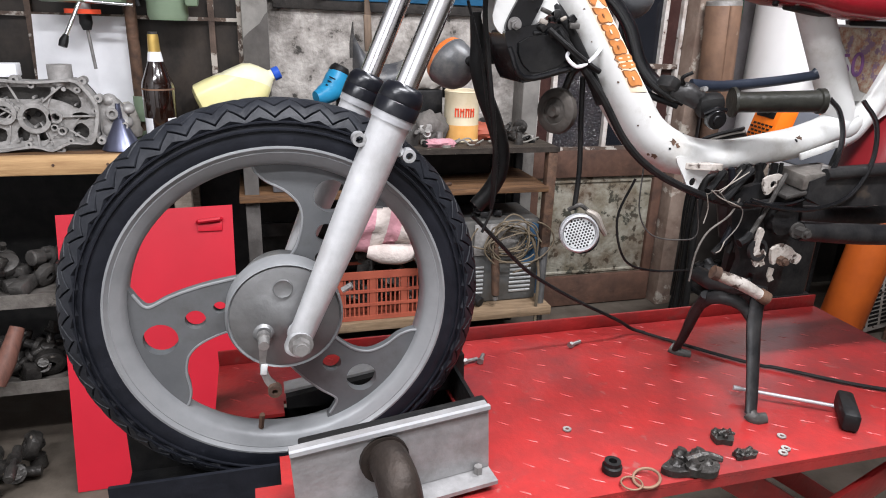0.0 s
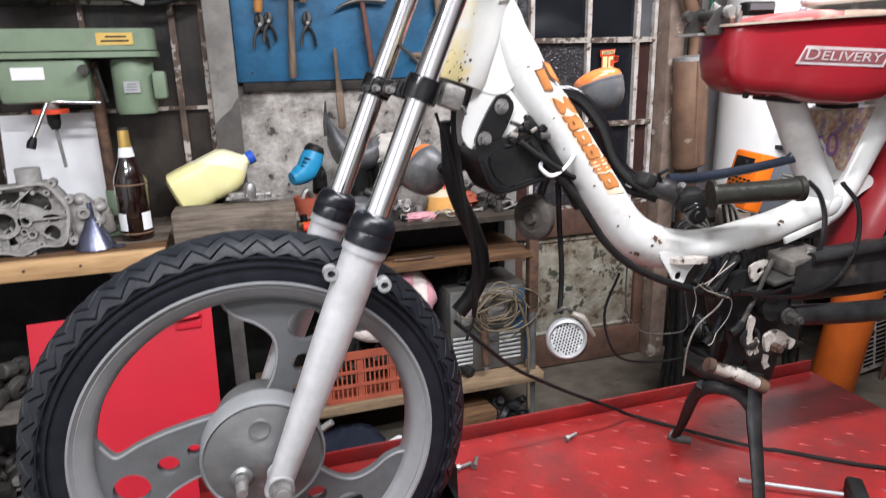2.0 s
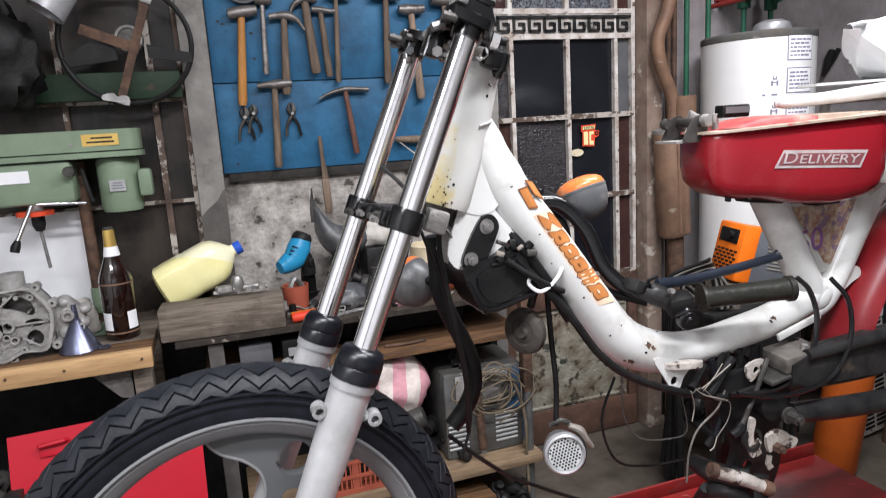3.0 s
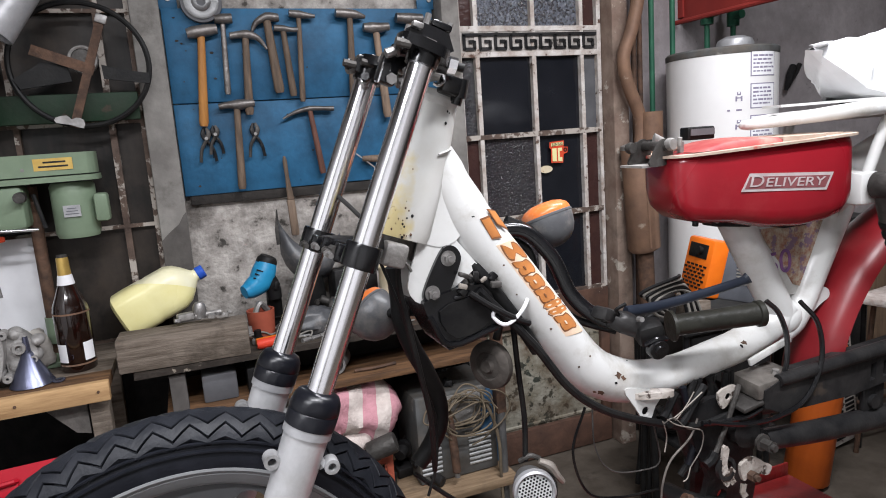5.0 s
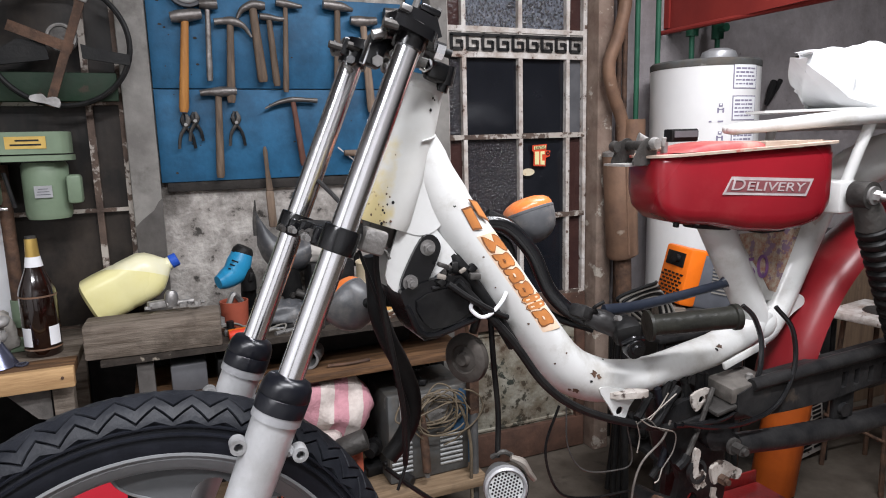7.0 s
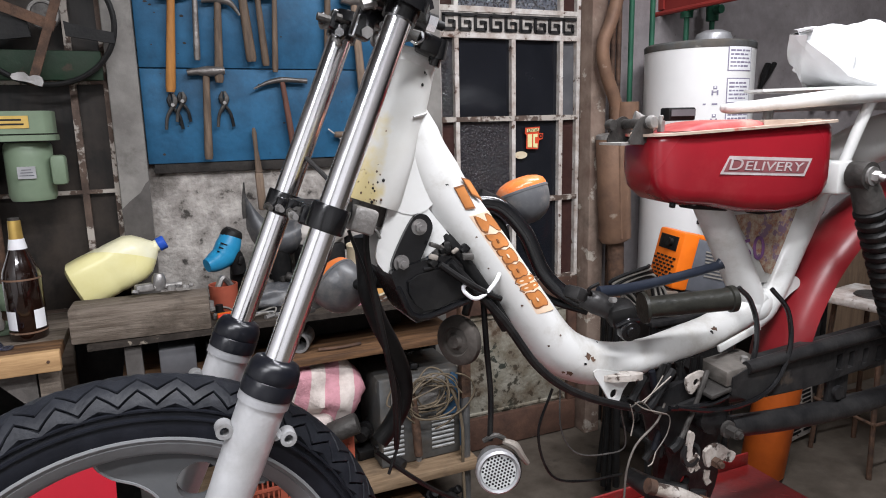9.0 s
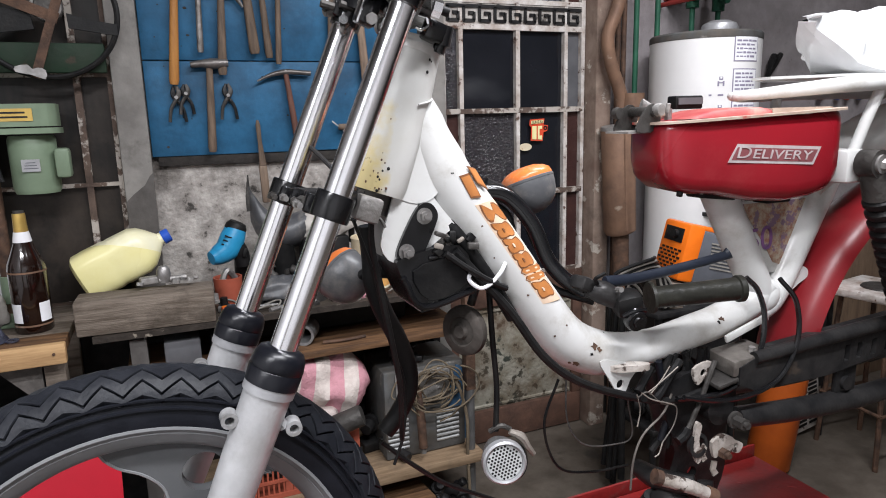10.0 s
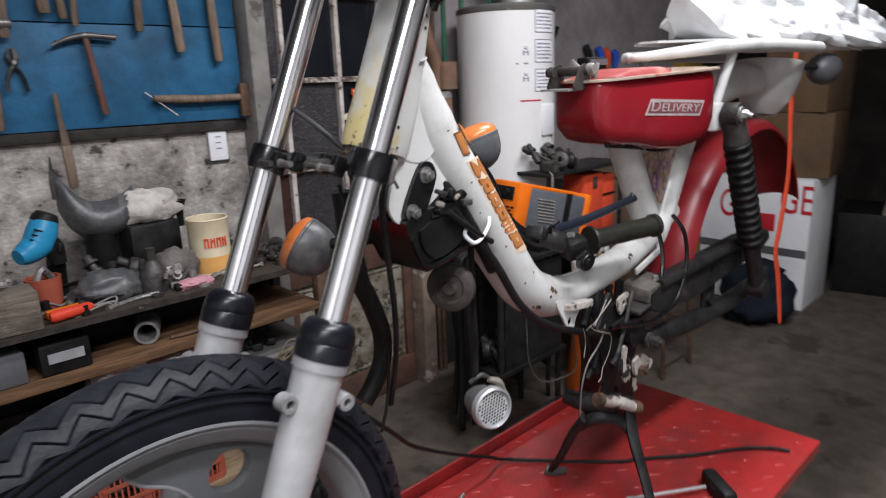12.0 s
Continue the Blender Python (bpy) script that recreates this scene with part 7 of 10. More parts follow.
# leaning red panel with two clips
pan = thing("ramp_panel", (-0.25, 1.75, 0.0), "bright red steel ramp panel leaning on the bench", "ramp")
pm = facing((-0.475, 1.625, 0.0), (1, 0, 0), (0, 0.275, 0.70))
part("sheet", Geo().plate([(0.02, 0.0), (0.445, 0.0), (0.450, 0.745), (0.0, 0.735)], 0.006, pm), M_REDPANEL, pan)
for x in (0.075, 0.36):
    part("clip", Geo().tube([pm @ Vector((x, 0.70, 0.008)), pm @ Vector((x, 0.70, 0.022)), pm @ Vector((x + 0.055, 0.705, 0.022)), pm @ Vector((x + 0.055, 0.705, 0.008))], 0.006, 6, 2), M_REDPANEL, pan)
    part("clip_plate", Geo().box(pm @ Vector((x + 0.028, 0.69, 0.010)), (0.065, 0.006, 0.035), rot(-21, 0, 0), 0.002), M_REDPANEL, pan)

# ---- workbenches along the back wall ----
b2 = thing("workbench", (0.45, 2.3, 0.0), "dark greasy workbench loaded with tools and parts", "workbench")
part("worktop", Geo().box((0.50, 2.305, 0.7915), (1.16, 0.40, 0.017), None, 0.003), M_WOODDARK, b2)
part("top_edge", Geo().box((0.50, 2.102, 0.7925), (1.16, 0.008, 0.018)), M_BENCHEDGE, b2)
part("leg", Geo().box((0.03, 2.14, 0.387), (0.045, 0.045, 0.774), None, 0.003), M_POSTSOOT, b2)
part("leg", Geo().cyl((1.058, 2.115, 0.0), (1.058, 2.115, 0.43), 0.0165, n=16), M_DRUM, b2, "pale grey pipe leg")
part("leg_sleeve", Geo().box((1.058, 2.118, 0.605), (0.036, 0.036, 0.355), None, 0.003), M_RUST, b2, "rusty leg sleeve")
part("leg", Geo().box((1.05, 2.40, 0.387), (0.03, 0.03, 0.774), None, 0.003), M_BLACKMETAL, b2)
part("shelf", Geo().box((0.52, 2.26, 0.652), (1.06, 0.33, 0.022), None, 0.003), M_WOODSHELF, b2, "brown plank shelf below the top")
part("lower_shelf", Geo().box((0.58, 2.26, 0.185), (1.02, 0.38, 0.035), None, 0.004), M_WOODMID, b2, "pale plank lower shelf")
part("rail", Geo().box((0.52, 2.420, 0.45), (1.02, 0.02, 0.05)), M_BLACKMETAL, b2)
# added black sheets: under-bench shade put in as dark surfaces
part("back_sheet", Geo().box((0.515, 2.44, 0.39), (1.01, 0.008, 0.76)), M_BLACK, b2, "black sheet added as shade behind the shelves")
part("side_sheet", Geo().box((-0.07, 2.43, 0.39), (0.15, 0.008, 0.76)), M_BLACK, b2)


b1 = thing("workbench", (-0.65, 2.25, 0.0), "rough wooden workbench with a pale pine front edge", "workbench")
for k in range(4):
    y = 2.115 + 0.105 * k
    part("plank", Geo().box((-0.70, y, 0.796), (1.12, 0.101, 0.030), None, 0.003), M_WOODOLD if k else M_WOODSHELF, b1)
fe = part("front_board", Geo().box((-0.70, 2.052, 0.788), (1.125, 0.026, 0.055), None, 0.004), M_WOODNEW, b1, "pale pine front board with nails")
for x in (-0.165, -0.36, -0.50, -0.78):
    part("nail", Geo().cyl((x, 2.0395, 0.790), (x, 2.036, 0.790), 0.004, n=8), M_RUST, fe)
for x in (-0.175, -1.22):
    part("leg", Geo().box((x, 2.11, 0.39), (0.05, 0.05, 0.78), None, 0.003), M_WOODOLD, b1)
    part("leg", Geo().box((x, 2.42, 0.39), (0.05, 0.05, 0.78), None, 0.003), M_WOODOLD, b1)
# added black sheet in place of the shade below this bench
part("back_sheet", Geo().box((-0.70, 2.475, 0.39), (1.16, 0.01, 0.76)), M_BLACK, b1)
part("side_sheet", Geo().plate([(-0.33, 0.775), (-0.205, 0.775), (-0.205, 0.66), (-0.24, 0.67)], 0.01, facing((0, 2.10, 0))), M_CARDGREY, b1)

# low parts rack in front of the left bench
rk = thing("parts_rack", (-0.75, 1.85, 0.0), "dark steel rack crammed with engine parts", "rack")
for z in (0.49, 0.245):
    part("tray", Geo().box((-0.82, 1.90, z), (0.80, 0.30, 0.014)).box((-0.82, 1.752, z + 0.012), (0.80, 0.006, 0.036)), M_OILGREY, rk)
for x in (-0.44, -1.2):
    for y in (1.76, 2.03):
        part("post", Geo().box((x, y, 0.30), (0.03, 0.03, 0.60)), M_BLACKMETAL, rk)


def scrap(name, label, x, y, z, size, seed, material, category="engine part", n=9):
    """An oily engine casting: shafts, bosses and blocks bolted together."""
    rg = random.Random(seed)
    made = []
    for k in range(n):
        g = Geo()
        c = Vector((x + rg.uniform(-0.5, 0.5) * size, y + rg.uniform(-0.4, 0.4) * size, z + size * rg.uniform(0.12, 0.55)))
        if rg.random() < 0.62:
            d = Vector((rg.uniform(-1, 1), rg.uniform(-1, 1), rg.uniform(-0.4, 1))).normalized() * size * rg.uniform(0.18, 0.38)
            a, b = c - d, c + d
            r = size * rg.uniform(0.05, 0.14)
            g.rings([(a, r * 0.8), (a.lerp(b, 0.04), r), (a.lerp(b, 0.35), r), (a.lerp(b, 0.36), r * 0.6), (a.lerp(b, 0.6), r * 0.6), (a.lerp(b, 0.61), r * 1.25), (a.lerp(b, 0.72), r * 1.25), (a.lerp(b, 0.73), r * 0.8), (b, r * 0.8)], 12)
            made.append(["shaft", g])
        elif rg.random() < 0.5:
            d = Vector((rg.uniform(-1, 1), rg.uniform(-1, -0.2), rg.uniform(-0.4, 0.6))).normalized()
            r = size * rg.uniform(0.16, 0.28)
            g.lathe([(r * 0.35, -r * 0.4), (r * 0.9, -r * 0.4), (r, -r * 0.25), (r, r * 0.25), (r * 0.8, r * 0.4), (r * 0.35, r * 0.4)], c, d, 18, close=True)
            made.append(["gear", g])
        else:
            g.box(c, (size * rg.uniform(0.2, 0.45), size * rg.uniform(0.2, 0.4), size * rg.uniform(0.15, 0.28)), rot(rg.uniform(-10, 10), rg.uniform(-10, 10), rg.uniform(0, 90)), size * 0.03)
            made.append(["block", g])
    t = thing(name, (x, y, z), label, category)
    for what, g in made:
        low = min(p[2] for p in g.v)
        drop = z - low if low < z or what != "shaft" and rg.random() < 0.6 else 0.0
        g.v = [(p[0], p[1], p[2] + drop) for p in g.v]
    lowest = min(min(p[2] for p in g.v) for _, g in made)
    for what, g in made:
        g.v = [(p[0], p[1], p[2] + z - lowest) for p in g.v]
        part(what, g, material, t)
    return t


rg = random.Random(11)
fin = thing("finned_cylinder", (-0.86, 1.77, 0.498), "black finned engine cylinder on the dark rack", "engine part")
for k in range(6):
    part("fin", Geo().cyl((-0.86, 1.79, 0.502 + 0.011 * k), (-0.86, 1.79, 0.507 + 0.011 * k), 0.072, 0.070, 28), M_OILY, fin)
part("barrel", Geo().cyl((-0.86, 1.79, 0.499), (-0.86, 1.79, 0.575), 0.052, n=24), M_OILY, fin)
for i in range(5):
    scrap("gearbox_part", "oily grey gearbox shafts on the dark rack", -1.15 + 0.15 * i, 1.87, 0.498, 0.16, 20 + i, M_OILY if i % 2 else M_CASTDARK, n=14)
for i in range(4):
    scrap("engine_scrap", "oily engine castings on the dark rack", -1.10 + 0.18 * i, 1.86, 0.253, 0.17, 40 + i, M_OILY, n=13)
for i in range(3):
    scrap("crank_part", "oily crankshaft parts on the floor", -1.06 + 0.19 * i, 1.72 - 0.02 * i, 0.0, 0.21, 60 + i, M_OILY, n=13)
solo("red_pin", Geo().tube([(-0.62, 1.70, 0.30), (-0.60, 1.73, 0.345), (-0.575, 1.78, 0.42)], [0.022, 0.024, 0.018], 12), M_HANDLERED, "red-brown handled tool on the rack", "tool")

# crankcase on the left bench
case_o = smooth2d([(-0.16, 0.0), (-0.05, 0.012), (0.0, 0.0), (0.05, 0.022), (0.105, 0.020), (0.125, 0.06), (0.135, 0.13), (0.105, 0.185), (0.075, 0.205), (-0.02, 0.198), (-0.16, 0.205), (-0.30, 0.19), (-0.31, 0.02)], 3)
eng = thing("crankcase", (-0.56, 2.16, 0.811), "bare cast aluminium engine crankcase half", "engine part")
face = facing((-0.515, 2.125, 0.813))
part("back_plate", Geo().plate(case_o, 0.012, facing((-0.515, 2.175, 0.813))), M_CASTDARK, eng)
wallring = [(x * 0.955 - 0.003, y * 0.935 + 0.0065) for x, y in case_o]
part("case_wall", Geo().plate(case_o, 0.05, face @ Matrix.Translation((0, 0, -0.038)), [wallring]), M_CRANK, eng)
web_holes = [ring2d(-0.035, 0.095, 0.034, 22), ring2d(0.020, 0.098, 0.012, 14), ring2d(0.012, 0.068, 0.008, 10), ring2d(0.036, 0.058, 0.009, 10), ring2d(-0.20, 0.085, 0.036, 20), ring2d(-0.11, 0.105, 0.022, 16),
             smooth2d([(-0.13, 0.152), (-0.06, 0.146), (0.01, 0.148), (0.055, 0.132), (0.078, 0.120), (0.088, 0.138), (0.060, 0.176), (-0.05, 0.180), (-0.12, 0.178)], 2),
             smooth2d([(-0.085, 0.030), (-0.062, 0.032), (-0.058, 0.062), (-0.075, 0.072), (-0.088, 0.055)], 2), smooth2d([(-0.035, 0.028), (-0.012, 0.034), (-0.010, 0.050), (-0.030, 0.052)], 2),
             smooth2d([(0.055, 0.040), (0.090, 0.036), (0.098, 0.062), (0.080, 0.080), (0.060, 0.066)], 2), smooth2d([(-0.27, 0.13), (-0.20, 0.138), (-0.17, 0.165), (-0.24, 0.178), (-0.28, 0.165)], 2),
             smooth2d([(0.060, 0.092), (0.095, 0.088), (0.105, 0.102), (0.085, 0.110), (0.062, 0.106)], 2), smooth2d([(-0.15, 0.03), (-0.12, 0.03), (-0.115, 0.06), (-0.14, 0.065)], 2)]
part("web_plate", Geo().plate(wallring, 0.008, face @ Matrix.Translation((0, 0, -0.020)), web_holes), M_CRANK, eng)
for x, z in ((0.10, 0.20), (-0.07, 0.203), (0.135, 0.15), (0.13, 0.03), (0.02, 0.004)):
    part("flange_lug", Geo().lathe([(0.004, -0.030), (0.012, -0.030), (0.012, 0.003), (0.004, 0.003)], (-0.515 + x, 2.124, 0.813 + z), (0, -1, 0), 14, close=True), M_CRANK, eng)
for x, z, r in ((0.150, 0.055, 0.030), (0.165, 0.105, 0.034), (0.190, 0.075, 0.024), (0.155, 0.140, 0.022), (0.205, 0.115, 0.018)):
    part("gearbox_lobe", Geo().ball((-0.515 + x, 2.172, 0.813 + z), (r, 0.030, r * 0.9), 16, 10), M_CRANK, eng)
for x, z, r in ((0.165, 0.105, 0.016), (0.195, 0.070, 0.010)):
    part("shaft_bore", Geo().lathe([(r * 0.55, -0.02), (r, -0.02), (r, 0.006), (r * 0.55, 0.006)], (-0.515 + x, 2.140, 0.813 + z), (0, -1, 0), 16, close=True), M_CRANK, eng)
for x, z, r, ri in ((-0.035, 0.095, 0.043, 0.030), (0.018, 0.098, 0.018, 0.011), (-0.11, 0.11, 0.032, 0.020), (0.012, 0.068, 0.010, 0.006), (0.03, 0.058, 0.012, 0.007), (-0.20, 0.085, 0.045, 0.032)):
    part("bearing_boss", Geo().lathe([(ri, -0.045), (r, -0.045), (r, 0.002), (ri, 0.002)], (-0.515 + x, 2.125, 0.813 + z), (0, -1, 0), 24, close=True), M_CRANK, eng)
for a, b in (((-0.08, 0.10), (-0.155, 0.15)), ((0.03, 0.098), (0.12, 0.10)), ((-0.035, 0.05), (-0.035, 0.01)), ((0.05, 0.06), (0.09, 0.03)), ((-0.01, 0.14), (0.05, 0.19)), ((-0.07, 0.14), (-0.09, 0.19)), ((-0.16, 0.09), (-0.06, 0.095))):
    part("rib", Geo().tube([(-0.515 + a[0], 2.130, 0.813 + a[1]), (-0.515 + b[0], 2.130, 0.813 + b[1])], 0.0032, 6), M_CRANK, eng)
for x, z in ((0.115, 0.045), (0.125, 0.115), (0.085, 0.175), (-0.03, 0.188), (-0.14, 0.19), (0.05, 0.03), (-0.06, 0.02)):
    part("stud_boss", Geo().lathe([(0.0035, -0.04), (0.0095, -0.04), (0.0095, 0.004), (0.0035, 0.004)], (-0.515 + x, 2.123, 0.813 + z), (0, -1, 0), 12, close=True), M_CRANK, eng)
rgc = random.Random(77)
for k in range(60):
    x, z = rgc.uniform(-0.28, 0.11), rgc.uniform(0.025, 0.18)
    r = rgc.uniform(0.003, 0.009)
    part("oil_hole" if k % 2 else "small_boss", Geo().cyl((-0.515 + x, 2.160, 0.813 + z), (-0.515 + x, 2.158 if k % 2 else 2.128, 0.813 + z), r, r * 0.85, 10), M_BLACKMETAL if k % 2 else M_CRANK, eng)
for k in range(9):
    x, z, a = rgc.uniform(-0.26, 0.07), rgc.uniform(0.03, 0.16), rgc.uniform(0, 3.1)
    part("web", Geo().box((-0.515 + x, 2.148, 0.813 + z), (rgc.uniform(0.03, 0.07), 0.03, 0.004), rot(0, math.degrees(a), 0)), M_CRANK, eng)
part("cylinder_stub", Geo().cyl((-0.475, 2.155, 1.0), (-0.475, 2.155, 1.055), 0.032, n=24), M_CRANK, eng)
part("side_casting", Geo().plate(smooth2d([(0.13, 0.03), (0.19, 0.045), (0.205, 0.09), (0.18, 0.14), (0.14, 0.15)], 3), 0.04, facing((-0.515, 2.19, 0.813)), [ring2d(0.165, 0.095, 0.016, 14)]), M_CRANK, eng)
solo("paper_box", Geo().box((-0.640, 2.16, 1.038), (0.12, 0.06, 0.036), rot(0, 0, 4), 0.003), M_PAPER, "small white paper box on the crankcase", "box")

fun = thing("funnel", (-0.335, 2.15, 0.811), "small blue-grey steel funnel standing upside down", "funnel")
part("cone", Geo().lathe([(0.054, 0.0), (0.056, 0.002), (0.050, 0.012), (0.014, 0.088), (0.010, 0.092), (0.0065, 0.135), (0.005, 0.135), (0.0085, 0.09), (0.052, 0.003)], (-0.335, 2.15, 0.812), (0, 0, 1), 28, close=True), M_FUNNEL, fun)
part("handle", Geo().lathe([(0.010, -0.002), (0.016, -0.002), (0.016, 0.002), (0.010, 0.002)], (-0.268, 2.13, 0.8155), (0, 0, 1), 16, close=True), M_FUNNEL, fun)

bot = thing("beer_bottle", (-0.228, 2.225, 0.811), "brown glass litre bottle with gold neck foil", "bottle")
BX, BY, BZ = -0.228, 2.225, 0.812
part("glass", Geo().lathe([(0.0, 0.0), (0.044, 0.0), (0.047, 0.004), (0.047, 0.176), (0.044, 0.192), (0.034, 0.218), (0.023, 0.248), (0.0168, 0.276), (0.0148, 0.328), (0.0, 0.330)], (BX, BY, BZ), (0, 0, 1), 32), M_BOTTLE, bot)
part("neck_foil", Geo().lathe([(0.0178, 0.278), (0.0165, 0.300), (0.0158, 0.324), (0.0150, 0.329)], (BX, BY, BZ), (0, 0, 1), 28), M_GOLD, bot)
part("neck_label", Geo().lathe([(0.0232, 0.251), (0.0185, 0.279)], (BX, BY, BZ), (0, 0, 1), 28), M_PAPER, bot)
for zl in (0.168, 0.020):
    part("label_frame", Geo().lathe([(0.0476, zl), (0.0476, zl + 0.005)], (BX, BY, BZ), (0, 0, 1), 32), M_RUSTPIPE, bot)
for a0 in (205, 300):
    vs, fs = [], []
    for i in range(7):
        a = radians(a0 + 7 * i)
        for z in (0.032, 0.085):
            vs.append((BX + 0.0478 * math.cos(a), BY + 0.0478 * math.sin(a), BZ + z))
    fs = [(2 * i, 2 * i + 2, 2 * i + 3, 2 * i + 1) for i in range(6)]
    part("white_label", Geo().add(vs, fs), M_PAPER, bot)
part("crown", Geo().cyl((BX, BY, BZ + 0.326), (BX, BY, BZ + 0.336), 0.0135, n=18), M_CASTDARK, bot)


def crumple(name, label, c, size, seed, material, category="rag", parts_=9):
    """A crumpled soft heap, flat underneath."""
    noise.seed_set(seed)
    g = Geo()
    n, m = 26, 16
    vs, fs = [], []
    for i in range(m + 1):
        b = math.pi * i / m
        for k in range(n):
            a = 2 * math.pi * k / n
            d = Vector((math.sin(b) * math.cos(a), math.sin(b) * math.sin(a), -math.cos(b)))
            r = 1 + 0.30 * noise.noise(d * 2.1 + Vector((seed, 0, 0))) + 0.20 * (1 - abs(noise.noise(d * 4.5 + Vector((0, seed, 0)))) * 2)
            p = Vector((d.x * size[0] * r, d.y * size[1] * r, d.z * size[2] * r))
            p.z = max(p.z, -size[2] * 0.85)
            vs.append(Vector(c) + p)
    for i in range(m):
        for k in range(n):
            l = (k + 1) % n
            fs.append((i * n + k, i * n + l, (i + 1) * n + l, (i + 1) * n + k))
    low = min(v.z for v in vs)
    vs = [v + Vector((0, 0, c[2] - size[2] - low)) for v in vs]
    return solo(name, g.add(vs, fs), material, label, category, smooth=60)


crumple("rag", "crumpled dirty white rag behind the funnel", (-0.365, 2.275, 0.875), (0.060, 0.045, 0.065), 14, M_RAG)
solo("white_sheet", Geo().plate([(-0.62, 0.815), (-0.318, 0.815), (-0.325, 1.185), (-0.60, 1.185)], 0.006, facing((0, 2.45, 0))), M_PAPER, "white backing sheet standing behind the drill", "board")

# pillar drill
dr = thing("drill_press", (-0.33, 2.38, 0.811), "pale green bench drill press", "drill press")
part("column", Geo().cyl((-0.308, 2.40, 0.812), (-0.308, 2.40, 1.34), 0.018, n=20), M_RUST, dr)
part("base", Geo().box((-0.36, 2.36, 0.820), (0.18, 0.18, 0.016), None, 0.004), M_GREEN, dr)
part("table_clamp", Geo().cyl((-0.262, 2.36, 0.905), (-0.262, 2.41, 0.905), 0.022, n=18), M_GREEN, dr)
part("table_collar", Geo().cyl((-0.300, 2.40, 0.86), (-0.300, 2.40, 0.94), 0.030, n=18), M_GREEN, dr)
bc = part("belt_cover", Geo().plate(smooth2d([(-0.62, -0.075), (-0.2, -0.075), (-0.128, -0.06), (-0.118, 0.0), (-0.128, 0.06), (-0.2, 0.075), (-0.62, 0.075), (-0.68, 0.0)], 4), 0.062, Matrix.Translation((0, 2.375, 1.370))), M_GREEN, dr)
part("cover_rim", Geo().plate(smooth2d([(-0.625, -0.079), (-0.2, -0.079), (-0.124, -0.064), (-0.114, 0.0), (-0.124, 0.064), (-0.2, 0.079), (-0.625, 0.079), (-0.685, 0.0)], 4), 0.016, Matrix.Translation((0, 2.375, 1.350))), M_GREEN, bc)
part("maker_plate", Geo().box((-0.222, 2.2985, 1.402), (0.100, 0.002, 0.034)), M_GOLD, bc, "brass maker's plate")
for k in range(2):
    part("plate_print", Geo().box((-0.222 + 0.004 * k, 2.2970, 1.396 + 0.012 * k), (0.076 - 0.018 * k, 0.001, 0.005)), M_BLACKMETAL, bc)
part("label_plate", Geo().box((-0.48, 2.2985, 1.395), (0.10, 0.002, 0.032)), M_PAPER, bc)
part("screw", Geo().cyl((-0.30, 2.299, 1.39), (-0.30, 2.295, 1.39), 0.005, n=10), M_STEEL, bc)
mot = part("motor", Geo().rings([((-0.195, 2.385, 1.345), 0.056), ((-0.195, 2.385, 1.335), 0.062), ((-0.195, 2.385, 1.195), 0.062), ((-0.195, 2.385, 1.180), 0.056)], 28), M_GREEN, dr)
part("motor_plate", Geo().box((-0.196, 2.3195, 1.262), (0.045, 0.004, 0.034)), M_RIMLIP, mot, "scuffed metal rating plate")
for k in range(3):
    part("plate_print", Geo().box((-0.196, 2.3170, 1.254 + 0.008 * k), (0.036 - 0.006 * k, 0.001, 0.002)), M_GREYPLASTIC, mot)
part("terminal_box", Geo().box((-0.118, 2.35, 1.265), (0.040, 0.05, 0.085), None, 0.010), M_GREEN, mot)
part("head_casting", Geo().box((-0.43, 2.36, 1.285), (0.24, 0.12, 0.125), None, 0.016), M_GREEN, dr)
part("head_label", Geo().box((-0.465, 2.2975, 1.308), (0.085, 0.003, 0.035)), M_PAPER, dr)
part("depth_stop", Geo().cyl((-0.29, 2.33, 1.32), (-0.272, 2.33, 1.22), 0.006, n=8), M_BLACKMETAL, dr)
part("head_knob", Geo().cyl((-0.315, 2.30, 1.315), (-0.315, 2.27, 1.315), 0.016, n=10), M_CASTDARK, dr)
part("quill", Geo().cyl((-0.425, 2.33, 1.23), (-0.425, 2.33, 1.19), 0.020, n=16), M_STEEL, dr)
part("red_collar", Geo().cyl((-0.43, 2.33, 1.205), (-0.43, 2.33, 1.192), 0.050, n=20), M_STRAP, dr)
part("chuck", Geo().rings([((-0.425, 2.33, 1.192), 0.018), ((-0.425, 2.33, 1.165), 0.019), ((-0.424, 2.33, 1.145), 0.012)], 16), M_BLACKMETAL, dr)
part("drill_bit", Geo().cyl((-0.424, 2.33, 1.15), (-0.415, 2.33, 1.03), 0.005, n=8), M_STEEL, dr)
part("feed_handle", Geo().cyl((-0.425, 2.28, 1.225), (-0.468, 2.24, 1.125), 0.006, n=10), M_CHROME, dr)
part("handle_knob", Geo().rings([((-0.465, 2.243, 1.132), 0.008), ((-0.472, 2.237, 1.115), 0.013), ((-0.476, 2.233, 1.10), 0.012)], 12), M_BLACK, dr)
part("feed_bar", Geo().cyl((-0.41, 2.275, 1.228), (-0.28, 2.275, 1.222), 0.005, n=10), M_CHROME, dr)

